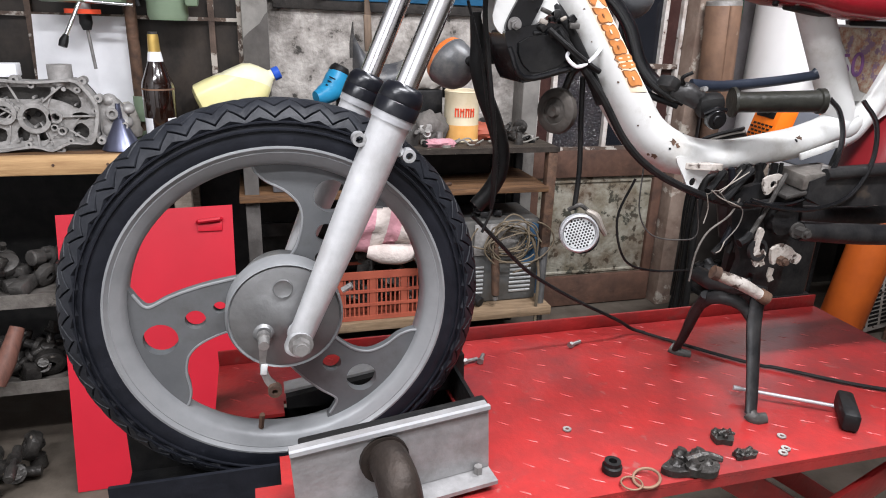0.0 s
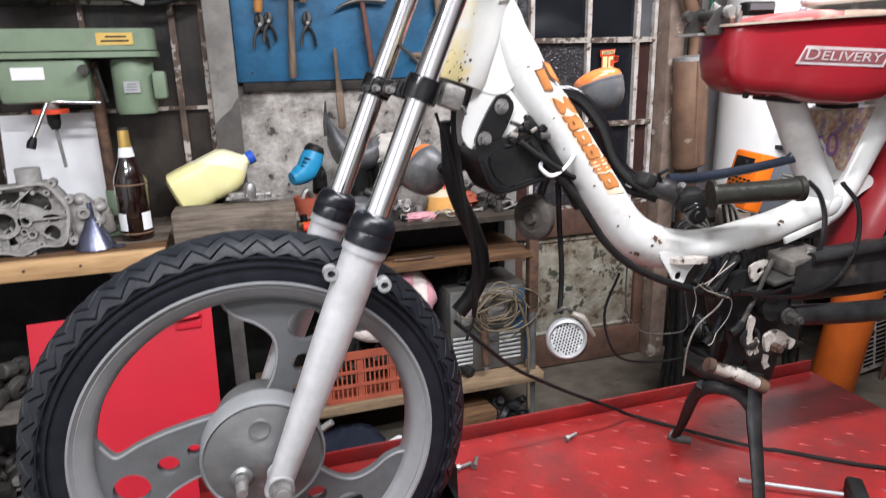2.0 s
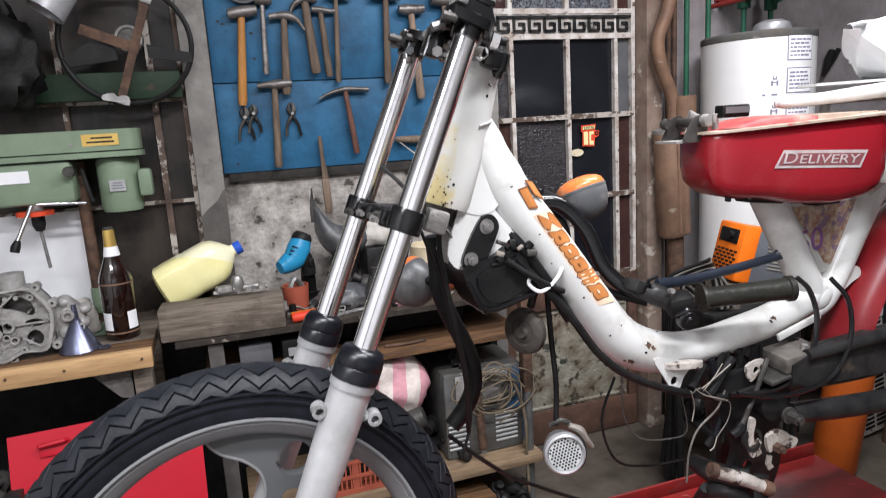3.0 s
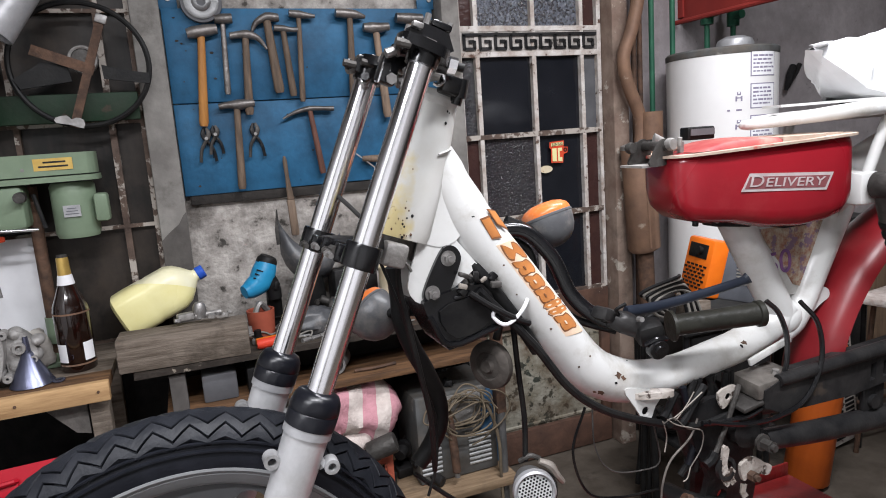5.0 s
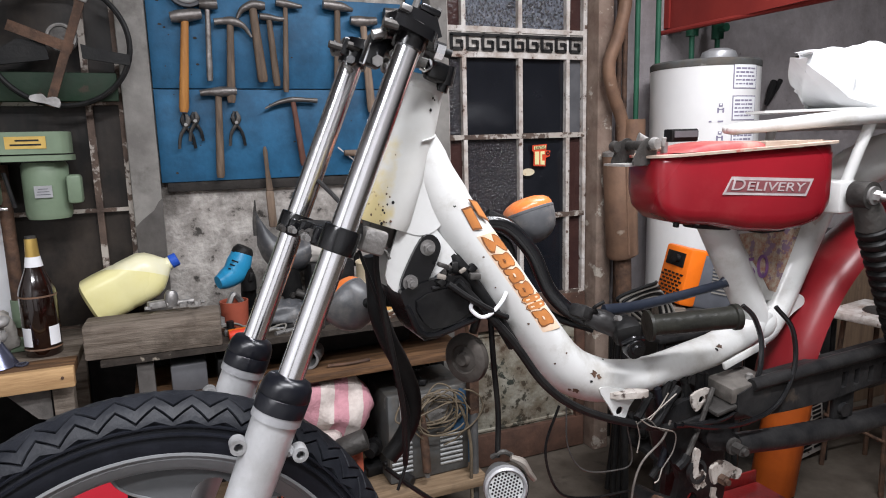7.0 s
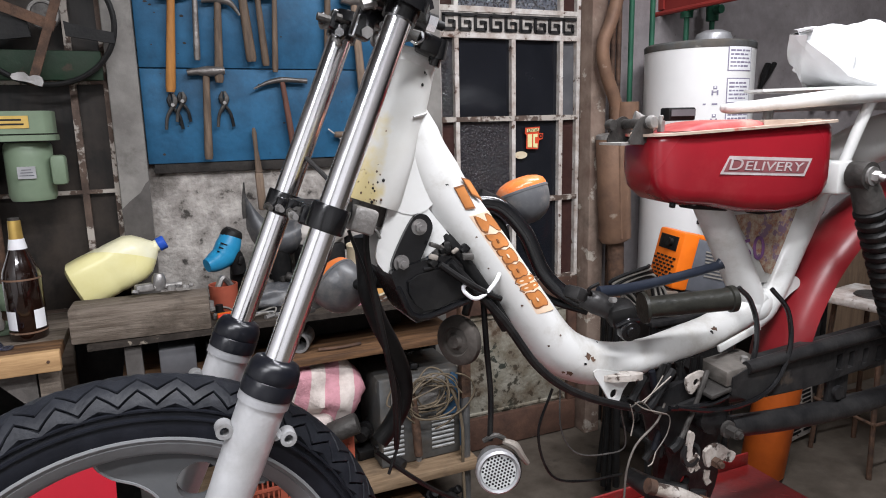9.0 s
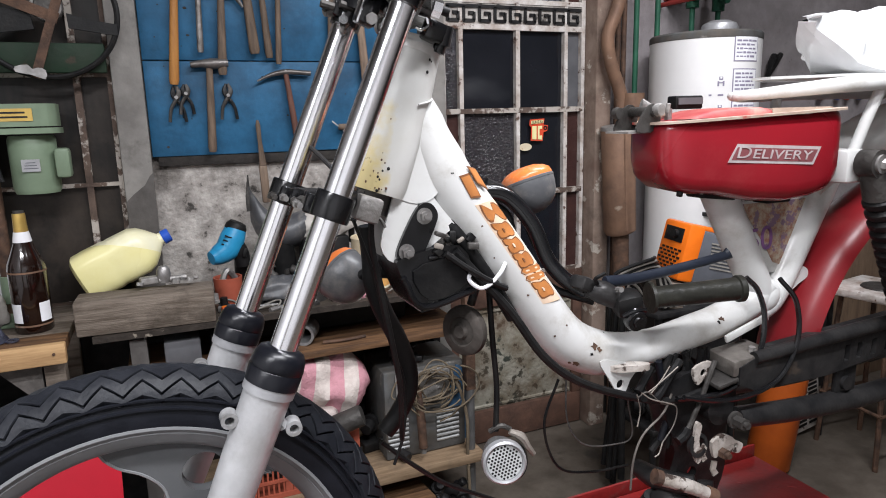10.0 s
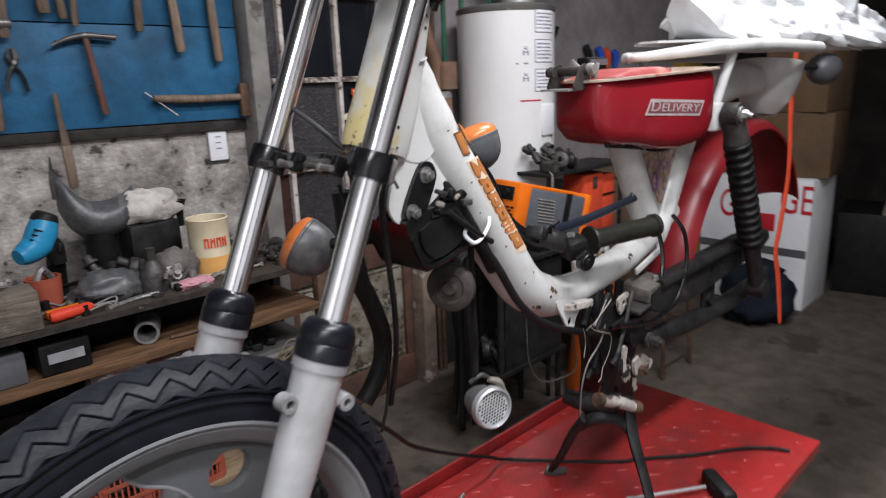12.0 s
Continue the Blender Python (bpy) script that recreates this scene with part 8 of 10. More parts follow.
# old belt wheel hung on the window bars
sw = thing("steering_wheel", (-0.125, 2.40, 1.50), "old black steering wheel hung on the window", "steering wheel")
part("rim", Geo().tube([(-0.122 + 0.188 * math.cos(a), 2.40, 1.688 + 0.180 * math.sin(a)) for a in [i * math.pi / 12 for i in range(24)]], 0.008, 8, 3, True), M_BLACK, sw)
for outline_ in ([(-0.302, 1.651), (-0.221, 1.698), (-0.157, 1.686), (-0.150, 1.640), (-0.286, 1.622)], [(-0.066, 1.686), (0.0, 1.668), (0.063, 1.658), (0.063, 1.626), (-0.064, 1.645)]):
    part("spoke", Geo().plate(outline_, 0.012, facing((0, 2.402, 0))), M_BLACK, sw)
part("hub", Geo().lathe([(0.0, -0.02), (0.028, -0.02), (0.030, -0.012), (0.042, -0.010), (0.042, 0.01), (0.0, 0.012)], (-0.113, 2.395, 1.702), (0, 1, 0), 28), M_CASTDARK, sw)
part("hub_ring", Geo().lathe([(0.031, -0.016), (0.035, -0.018), (0.039, -0.016), (0.039, -0.010), (0.031, -0.010)], (-0.113, 2.395, 1.702), (0, 1, 0), 32, close=True), M_CAST, sw, "pale worn hub ring")
bar_t = thing("lock_bar", (-0.11, 2.37, 1.50), "brown steel wheel lock bar with a bright end", "lock bar")
part("bar", Geo().box((-0.105, 2.375, 1.66), (0.024, 0.008, 0.33), rot(0, 20, 0)), M_RUST, bar_t)
part("crossbar", Geo().box((-0.165, 2.378, 1.70), (0.17, 0.008, 0.030), rot(0, 22, 0)), M_RUST, bar_t)
part("bright_end", Geo().plate(smooth2d([(-0.205, 1.520), (-0.17, 1.513), (-0.135, 1.500), (-0.132, 1.525), (-0.15, 1.532), (-0.165, 1.528), (-0.175, 1.54), (-0.205, 1.535)], 2), 0.014, facing((0, 2.37, 0))), M_STEEL, bar_t)
part("bright_clip", Geo().box((-0.047, 2.372, 1.815), (0.032, 0.012, 0.026), rot(0, 20, 0), 0.003), M_STEEL, bar_t)
solo("green_board", Geo().box((-0.30, 2.44, 1.565), (0.64, 0.03, 0.085), None, 0.004), M_BOARDGREEN, "dark green board across the window", "board")
crumple("black_cover", "black hanging hood beside the drill", (-0.47, 2.345, 1.66), (0.105, 0.08, 0.16), 8, M_BLACK, "hood")
solo("grey_hose_end", Geo().lathe([(0.047, 0.0), (0.056, 0.0), (0.054, 0.05), (0.046, 0.30), (0.040, 0.30), (0.046, 0.05)], (-0.312, 2.28, 1.765), (0.18, 0.05, 0.255), 28, close=True), M_RIMLIP, "pale grey duct end by the window", "duct")

# things on the dark bench
jug = thing("yellow_jug", (0.0, 2.38, 0.90), "plastic canister of yellow liquid with a blue cap", "canister")
pj0, pj1 = Vector((-0.122, 2.385, 0.905)), Vector((0.100, 2.395, 1.003))
dj = (pj1 - pj0)


def jug_shell():
    """A square-shouldered plastic bottle, lying on its side against the beam."""
    ax_ = dj.normalized()
    sd = Vector((0, 1, 0)) - ax_ * ax_.y
    sd.normalize()
    up_ = ax_.cross(sd) * -1
    n_ = 32
    vs_, fs_ = [], []
    prof_ = ((0.0, 0.040, 2.4), (0.012, 0.060, 2.8), (0.05, 0.072, 3.6), (0.20, 0.0745, 3.8), (0.42, 0.0740, 3.8), (0.47, 0.0725, 3.6), (0.52, 0.0740, 3.8),
             (0.78, 0.0735, 3.6), (0.88, 0.064, 3.0), (0.96, 0.047, 2.5), (1.03, 0.028, 2.1), (1.06, 0.020, 2.0), (1.12, 0.019, 2.0))
    for s_, r_, e_ in prof_:
        c_ = pj0 + dj * s_
        for k in range(n_):
            a_ = 2 * math.pi * k / n_ + 0.35
            q_ = (abs(math.cos(a_)) ** e_ + abs(math.sin(a_)) ** e_) ** (-1 / e_)
            dent = 1 + 0.018 * noise.noise(c_ * 18 + Vector((math.cos(a_), math.sin(a_), 0)) * 1.4)
            vs_.append(c_ + (sd * math.cos(a_) + up_ * math.sin(a_)) * r_ * q_ * dent)
    m_ = len(prof_)
    for i in range(m_ - 1):
        for k in range(n_):
            l = (k + 1) % n_
            fs_.append((i * n_ + k, i * n_ + l, (i + 1) * n_ + l, (i + 1) * n_ + k))
    fs_ += [tuple(reversed(range(n_))), tuple((m_ - 1) * n_ + k for k in range(n_))]
    return Geo().add(vs_, fs_)


def sliced(geo, origin, normal, keep_below):
    """The part of a shell on one side of a plane."""
    bm = bmesh.new()
    bv = [bm.verts.new(p) for p in geo.v]
    for f in geo.f:
        bm.faces.new([bv[i] for i in f])
    bmesh.ops.bisect_plane(bm, geom=bm.verts[:] + bm.edges[:] + bm.faces[:], plane_co=origin, plane_no=normal, clear_outer=keep_below, clear_inner=not keep_below)
    return Geo().take(bm)


liquid_at, liquid_n = Vector((0.0, 2.40, 0.985)), Vector((0.22, 0.35, 1)).normalized()
part("body", sliced(jug_shell(), liquid_at, liquid_n, True), M_YELLOW, jug, "plastic bottle wall with yellow liquid behind it", smooth=38)
part("empty_wall", sliced(jug_shell(), liquid_at, liquid_n, False), M_JUGCLEAR, jug, "pale cloudy plastic above the liquid", smooth=38)
part("cap", Geo().rings([(pj0 + dj * 1.10, 0.0215), (pj0 + dj * 1.11, 0.0225), (pj0 + dj * 1.19, 0.0220), (pj0 + dj * 1.20, 0.0190)], 20), M_CAPBLUE, jug)


def beam(name, label, c, size, turn, material, category):
    return solo(name, Geo().box(c, size, rot(0, 0, turn), 0.006), material, label, category)


beam("wooden_block", "weathered grey wooden beam on the bench", (0.065, 2.16, 0.8515), (0.362, 0.11, 0.099), -3, M_WOODOLD, "beam")
beam("wooden_block", "weathered grey plank end under the beam", (0.03, 2.40, 0.824), (0.28, 0.10, 0.046), 2, M_WOODOLD, "beam")
vp = thing("valve_part", (0.12, 2.18, 0.915), "small shiny carburettor pieces on the beam", "valve")
part("bowl", Geo().rings([((0.115, 2.19, 0.915), 0.018), ((0.115, 2.19, 0.935), 0.020), ((0.115, 2.19, 0.952), 0.018), ((0.115, 2.19, 0.962), 0.012)], 14), M_STEEL, vp)
part("spigot", Geo().cyl((0.10, 2.18, 0.924), (0.175, 2.20, 0.922), 0.008, n=10), M_CAST, vp)
part("flange", Geo().box((0.075, 2.19, 0.925), (0.05, 0.03, 0.02), rot(0, 0, 15), 0.004), M_CAST, vp)
for k, (x, y, r) in enumerate(((0.145, 2.165, 0.012), (0.165, 2.185, 0.009), (0.185, 2.165, 0.011), (0.05, 2.17, 0.010), (0.20, 2.185, 0.008))):
    part("nut", Geo().lathe([(r * 0.45, 0.0), (r, 0.0), (r, r * 0.9), (r * 0.45, r * 0.9)], (x, y, 0.9155), (0.2, 0.1 * k, 1), 8, close=True), M_STEEL if k % 2 else M_CAST, vp)
cup = thing("brown_cup", (0.30, 2.30, 0.80), "red-brown plastic pot with a chain in it", "pot")
part("pot", Geo().lathe([(0.0, 0.0), (0.040, 0.0), (0.045, 0.085), (0.040, 0.085), (0.036, 0.010), (0.0, 0.010)], (0.30, 2.30, 0.8005), (0, 0, 1), 20), M_CRATE, cup)
part("chain", Geo().tube([(0.28, 2.29, 0.87), (0.30, 2.30, 0.905), (0.325, 2.31, 0.875)], 0.010, 6), M_STEEL, cup)
bt = thing("blue_grinder", (0.31, 2.36, 0.80), "bright blue power tool with a black cord", "power tool")
part("body", Geo().tube([(0.343, 2.355, 1.030), (0.330, 2.350, 1.000), (0.312, 2.345, 0.968), (0.280, 2.335, 0.950), (0.258, 2.325, 0.944)], [0.034, 0.040, 0.040, 0.032, 0.022], 18), M_BLUETOOL, bt)
part("grip", Geo().tube([(0.336, 2.35, 0.975), (0.352, 2.35, 0.945), (0.356, 2.35, 0.905)], [0.030, 0.026, 0.024], 14), M_BLACK, bt)
part("stem", Geo().tube([(0.355, 2.41, 0.8005), (0.356, 2.39, 0.86), (0.354, 2.36, 0.92)], [0.030, 0.026, 0.024], 14), M_BLACK, bt)
part("end_cap", Geo().rings([((0.352, 2.354, 1.048), 0.026), ((0.346, 2.355, 1.036), 0.0345), ((0.340, 2.355, 1.024), 0.0355)], 18), M_BLACK, bt)
for k in range(4):
    part("vent_slot", Geo().box((0.316 - 0.006 * k, 2.314 + 0.001 * k, 1.010 - 0.013 * k), (0.026, 0.006, 0.004), rot(0, 25, 0)), M_BLACK, bt, smooth=0)
part("switch", Geo().box((0.362, 2.325, 0.952), (0.014, 0.014, 0.030), rot(0, 14, 0), 0.004), M_BLACK, bt)
part("cord", Geo().tube([(0.35, 2.33, 0.84), (0.40, 2.25, 0.86), (0.43, 2.22, 0.83), (0.38, 2.20, 0.808), (0.34, 2.19, 0.806)], 0.006, 8), M_BLACK, bt)
shd = thing("metal_shield", (0.52, 2.40, 0.80), "bent dark sheet metal scoop standing on the bench", "scoop")
vs, fs = [], []
NU, NV = 20, 8
for i in range(NU + 1):
    u_ = -1 + 2 * i / NU
    x = 0.512 + 0.108 * u_
    rim_z = 1.052 + (0.105 * abs(u_) ** 2.4 if u_ < 0 else 0.034 * u_ ** 1.8)
    low_z = 1.060 - 0.132 * math.sqrt(max(0.0, 1 - (0.98 * u_) ** 2))
    low_z = min(low_z, rim_z - 0.012)
    for k in range(NV + 1):
        v_ = k / NV
        bulge = 0.085 * math.sqrt(max(0.0, 1 - u_ * u_)) * math.sin(math.pi * (0.15 + 0.75 * (1 - v_)))
        for q in (0.0, 0.004):
            vs.append((x, 2.455 - bulge - q, low_z + (rim_z - low_z) * v_))
row_ = (NV + 1) * 2
for i in range(NU):
    for k in range(NV):
        a_ = i * row_ + 2 * k
        b_ = a_ + row_
        fs += [(a_, a_ + 2, b_ + 2, b_), (a_ + 1, b_ + 1, b_ + 3, a_ + 3)]
    for k in (0, NV):
        a_ = i * row_ + 2 * k
        fs.append((a_, a_ + row_, a_ + row_ + 1, a_ + 1))
part("scoop", Geo().add(vs, fs), M_SIGNALGREY, shd, smooth=60)
part("spike", Geo().tube([(0.405, 2.448, 1.07), (0.402, 2.450, 1.12), (0.406, 2.452, 1.192)], [0.012, 0.009, 0.002], 8, flat=(1, 0.3)), M_CASTDARK, shd)
part("foot", Geo().tube([(0.50, 2.44, 0.801), (0.50, 2.435, 0.88), (0.495, 2.425, 0.965)], [0.05, 0.045, 0.04], 12), M_BLACK, shd)
crumple("helmet_visor", "grey dusty goggles and hose heap", (0.45, 2.24, 0.84), (0.085, 0.055, 0.045), 13, M_SIGNALGREY, "goggles")
solo("spray_can", Geo().lathe([(0.0, 0.0), (0.036, 0.0), (0.038, 0.05), (0.028, 0.075), (0.012, 0.095), (0.014, 0.13), (0.0, 0.132)], (0.555, 2.20, 0.8005), (0, 0, 1), 18), M_CASTDARK, "dark metal oil can on the bench", "oil can")
crumple("plastic_bag", "crumpled dirty white bag on the bench", (0.640, 2.425, 1.018), (0.100, 0.045, 0.052), 21, M_RAG, "bag")
solo("dark_tin", Geo().box((0.645, 2.43, 0.883), (0.16, 0.10, 0.165), rot(0, 0, 4), 0.008), M_BLACKMETAL, "dark square tin at the bench's back", "tin")
crumple("wire_tangle", "tangle of brown wire and small parts", (0.635, 2.24, 0.855), (0.06, 0.045, 0.055), 25, M_CARDGREY, "wire")
tn = thing("paint_tin", (0.765, 2.27, 0.80), "cream and orange printed tin with a red word", "tin")
TXc, TYc = 0.765, 2.27
part("can", Geo().lathe([(0.0, 0.0), (0.062, 0.0), (0.064, 0.004), (0.062, 0.008), (0.062, 0.170), (0.0645, 0.174), (0.062, 0.178), (0.058, 0.176), (0.058, 0.060), (0.0, 0.060)], (TXc, TYc, 0.8005), (0, 0, 1), 36), M_CREAM, tn)
part("lower_band", Geo().lathe([(0.0625, 0.010), (0.0625, 0.060)], (TXc, TYc, 0.8005), (0, 0, 1), 36), M_TINORANGE, tn)
lw = Geo()
for k in range(4):
    a = radians(238 + 17 * k)
    d = Vector((math.cos(a), math.sin(a), 0))
    rt = Vector((-d.y, d.x, 0))
    c = Vector((TXc, TYc, 0.8005 + 0.105)) + d * 0.0632
    lw.box(c - rt * 0.005, (0.004, 0.004, 0.030), Matrix((rt, d, Vector((0, 0, 1)))).transposed())
    lw.box(c + rt * 0.005, (0.004, 0.004, 0.030), Matrix((rt, d, Vector((0, 0, 1)))).transposed())
    lw.box(c + Vector((0, 0, 0.012 - 0.006 * (k % 2))), (0.012, 0.004, 0.005), Matrix((rt, d, Vector((0, 0, 1)))).transposed())
part("red_mark", lw, M_STRAP, tn, "red block marks")
sc = thing("screwdriver", (0.33, 2.15, 0.80), "red and orange handled screwdriver on the bench", "screwdriver")
part("handle", Geo().rings([((0.265, 2.13, 0.818), 0.013), ((0.275, 2.13, 0.818), 0.016), ((0.36, 2.145, 0.818), 0.015), ((0.37, 2.147, 0.818), 0.009)], 10), M_REDPLASTIC, sc)
part("blade", Geo().cyl((0.37, 2.147, 0.818), (0.43, 2.16, 0.812), 0.004, n=8), M_STEEL, sc)
solo("orange_knife", Geo().box((0.31, 2.18, 0.812), (0.09, 0.026, 0.022), rot(0, 0, 8), 0.005), M_ORANGE, "orange utility knife on the bench", "knife")
for k in range(3):
    solo("wrench", Geo().tube([(0.40 + 0.03 * k, 2.125 + 0.012 * k, 0.806), (0.45 + 0.03 * k, 2.15 + 0.01 * k, 0.806), (0.50 + 0.025 * k, 2.16, 0.806)], [0.008, 0.0045, 0.007], 8), M_STEEL, "small steel spanner on the bench", "spanner", group="spanners on the bench")
crumple("red_cloth", "red work glove at the bench's back", (0.85, 2.30, 0.83), (0.06, 0.05, 0.03), 31, M_CRATE, "glove")
crumple("pink_rag", "small pink rag beside the tin", (0.66, 2.16, 0.812), (0.05, 0.03, 0.014), 33, M_TOWELPINK, "rag")
scrap("small_pump", "little dusty pump parts on the bench", 0.96, 2.25, 0.8005, 0.11, 71, M_CASTDARK)
solo("funnel_horn", Geo().lathe([(0.010, 0.0), (0.012, 0.05), (0.020, 0.075), (0.024, 0.085), (0.018, 0.085), (0.008, 0.05)], (0.745, 2.42, 0.935), (0, 0, 1), 18), M_BLACK, "black rubber horn on the bag", "horn")
# loose small stuff along the bench
rgb_ = random.Random(404)
for k in range(46):
    x, y = rgb_.uniform(0.17, 1.03), rgb_.uniform(2.125, 2.30)
    if 0.68 < x < 0.84 and y > 2.19 or x < 0.27 and y < 2.22:
        continue
    mat_ = (M_STEEL, M_CASTDARK, M_BLACK, M_CAST, M_RUST, M_CABLEGREY)[k % 6]
    kind_ = k % 5
    z = 0.8005
    if kind_ == 0:
        r = rgb_.uniform(0.010, 0.022)
        solo("bearing_ring", Geo().lathe([(r * 0.55, 0.0), (r, 0.0), (r, r * 0.5), (r * 0.55, r * 0.5)], (x, y, z), (0, 0, 1), 16, close=True), mat_, "small bearing ring lying on the greasy bench", "ring", group="small parts on the bench")
    elif kind_ == 1:
        a = rgb_.uniform(0, 6.28)
        d = Vector((math.cos(a), math.sin(a), 0)) * rgb_.uniform(0.02, 0.05)
        c = Vector((x, y, z + 0.008))
        t = thing("bench_bolt", (x, y, z), "loose machine bolt on the greasy bench", "bolt", "small parts on the bench")
        part("shank", Geo().cyl(c - d, c + d, 0.0045, n=8), mat_, t)
        part("head", Geo().cyl(c + d, c + d * 1.25, 0.008, n=6), mat_, t)
    elif kind_ == 2:
        w = rgb_.uniform(0.03, 0.055)
        solo("wire_loop", Geo().tube([(x + w * (1 + 0.3 * math.sin(2 * a + k)) * math.cos(a), y + w * 0.55 * math.sin(a), z + 0.012 + 0.008 * math.sin(3 * a + k)) for a in [i * math.pi / 7 for i in range(14)]], 0.003, 6, 3, True), M_BLACK if k % 2 else M_CABLEGREY, "loop of thin cable on the bench", "cable", group="small parts on the bench")
    elif kind_ == 3:
        r = rgb_.uniform(0.010, 0.018)
        solo("socket_bit", Geo().rings([((x, y, z), r), ((x, y, z + r * 1.2), r), ((x, y, z + r * 1.3), r * 0.75), ((x, y, z + r * 2.6), r * 0.7)], 12), mat_, "dull steel socket standing on the bench", "socket", group="small parts on the bench")
    else:
        solo("metal_offcut", Geo().box((x, y, z + 0.009), (rgb_.uniform(0.03, 0.07), rgb_.uniform(0.012, 0.03), 0.018), rot(0, 0, rgb_.uniform(0, 180)), 0.004), mat_, "bent metal offcut lying on the bench", "offcut", group="small parts on the bench")
scrap("old_carburettor", "dusty old carburettor among the bench clutter", 0.62, 2.22, 0.8005, 0.11, 133, M_CAST)
scrap("gear_pile", "oily gears piled at the bench's back", 0.50, 2.36, 0.8005, 0.13, 137, M_CASTDARK)
scrap("gear_pile", "oily gears piled at the bench's back", 0.92, 2.38, 0.8005, 0.12, 139, M_CASTDARK)

# brush hung on the wall
br = thing("paint_brush", (0.463, 2.484, 1.09), "wooden handled brush hung on the wall", "brush")
part("handle", Geo().rings([((0.456, 2.484, 1.372), 0.004), ((0.457, 2.484, 1.355), 0.008), ((0.459, 2.484, 1.30), 0.007), ((0.463, 2.484, 1.235), 0.011), ((0.464, 2.484, 1.22), 0.013)], 12, flat=(1, 0.5)), M_HANDLE, br)
part("bristles", Geo().box((0.465, 2.484, 1.155), (0.028, 0.014, 0.13), rot(0, -2, 0), 0.006), M_HANDLE, br)
out = thing("wall_socket", (0.952, 2.528, 1.12), "white plastic wall socket", "socket")
part("plate", Geo().box((0.952, 2.522, 1.183), (0.068, 0.012, 0.125), None, 0.010), M_PAPER, out)
# dark box below the plate stands in for its cast shadow
part("plate_shadow_box", Geo().box((0.948, 2.527, 1.12), (0.085, 0.008, 0.015)), M_CASTDARK, out)
for dz in (-0.02, 0.0, 0.02):
    part("slot", Geo().box((0.952, 2.5155, 1.183 + dz), (0.02, 0.001, 0.004)), M_PRINT, out)

# under the bench
for x, w in ((0.145, 0.10), (0.285, 0.12)):
    bx = thing("black_case", (x, 2.19, 0.663), "black plastic case on the plank shelf", "case")
    part("shell", Geo().box((x, 2.195, 0.706), (w, 0.13, 0.084), None, 0.006), M_BLACK if w > 0.11 else M_GREYBAND, bx)
    if w > 0.11:
        part("label", Geo().box((x, 2.128, 0.71), (0.085, 0.003, 0.026)), M_RIMLIP, bx)
pipe = solo("pipe_end", Geo().lathe([(0.026, -0.09), (0.034, -0.09), (0.034, 0.0), (0.026, 0.0)], (0.50, 2.16, 0.698), (-0.45, -1, 0.0), 24, close=True), M_GALV, "short grey pipe on the shelf", "pipe")
solo("black_trough", Geo().box((0.62, 2.34, 0.72), (0.55, 0.10, 0.105), None, 0.01), M_BLACK, "long black box at the shelf's back", "box")
solo("shelf_tools", Geo().tube([(0.56, 2.15, 0.669), (0.63, 2.14, 0.670), (0.70, 2.15, 0.669)], [0.006, 0.005, 0.006], 8), M_RUST, "rusty tool lying on the plank shelf", "tool")


def towel():
    """A rolled, lumpy striped cloth lying on the crate."""
    top_ = thing("towel", (0.50, 2.18, 0.36), "rolled pink and cream striped cloth", "cloth")
    noise.seed_set(3)
    rows_ = 40
    ringn = 30

    def skin(i, j):
        x = 0.325 + 0.372 * i / rows_
        a = 2 * math.pi * j / ringn
        d = Vector((x * 9, 1.6 * math.cos(a), 1.6 * math.sin(a)))
        r = 1 + 0.34 * noise.noise(d) + 0.14 * noise.noise(d * 3.0) + 0.07 * math.sin(5 * a + 30 * x) - 0.20 * math.exp(-((a - 3.6) / 0.22) ** 2)
        e = max(0.0, (x - 0.622) / 0.075)
        end = math.sqrt(max(0.03, 1 - 0.96 * min(e, 1.0) ** 2)) * (1 - 0.4 * max(0.0, (0.36 - x) / 0.04) ** 2)
        sag = 0.02 * math.sin((x - 0.33) * 9)
        return (x + 0.03 * math.sin(a) * 0.6, 2.17 + 0.084 * r * end * math.cos(a), 0.532 - 0.12 * (x - 0.35) + sag + 0.098 * r * end * math.sin(a))

    band = 5
    for k in range(rows_ // band):
        vs, fs = [], []
        for i in range(band * k, band * (k + 1) + 1):
            vs += [skin(i, j) for j in range(ringn)]
        for i in range(band):
            for j in range(ringn):
                l = (j + 1) % ringn
                fs.append((i * ringn + j, i * ringn + l, (i + 1) * ringn + l, (i + 1) * ringn + j))
        if k == rows_ // band - 1:
            fs.append(tuple(band * ringn + j for j in range(ringn)))
        part("stripe", Geo().add(vs, fs), M_TOWELPINK if k % 2 else M_TOWELWHITE, top_, smooth=60)
    part("fold", Geo().tube([(0.40, 2.12, 0.448), (0.45, 2.108, 0.440), (0.51, 2.105, 0.436), (0.56, 2.12, 0.440), (0.58, 2.15, 0.455)], [0.022, 0.034, 0.036, 0.028, 0.014], 14), M_TOWELWHITE, top_)


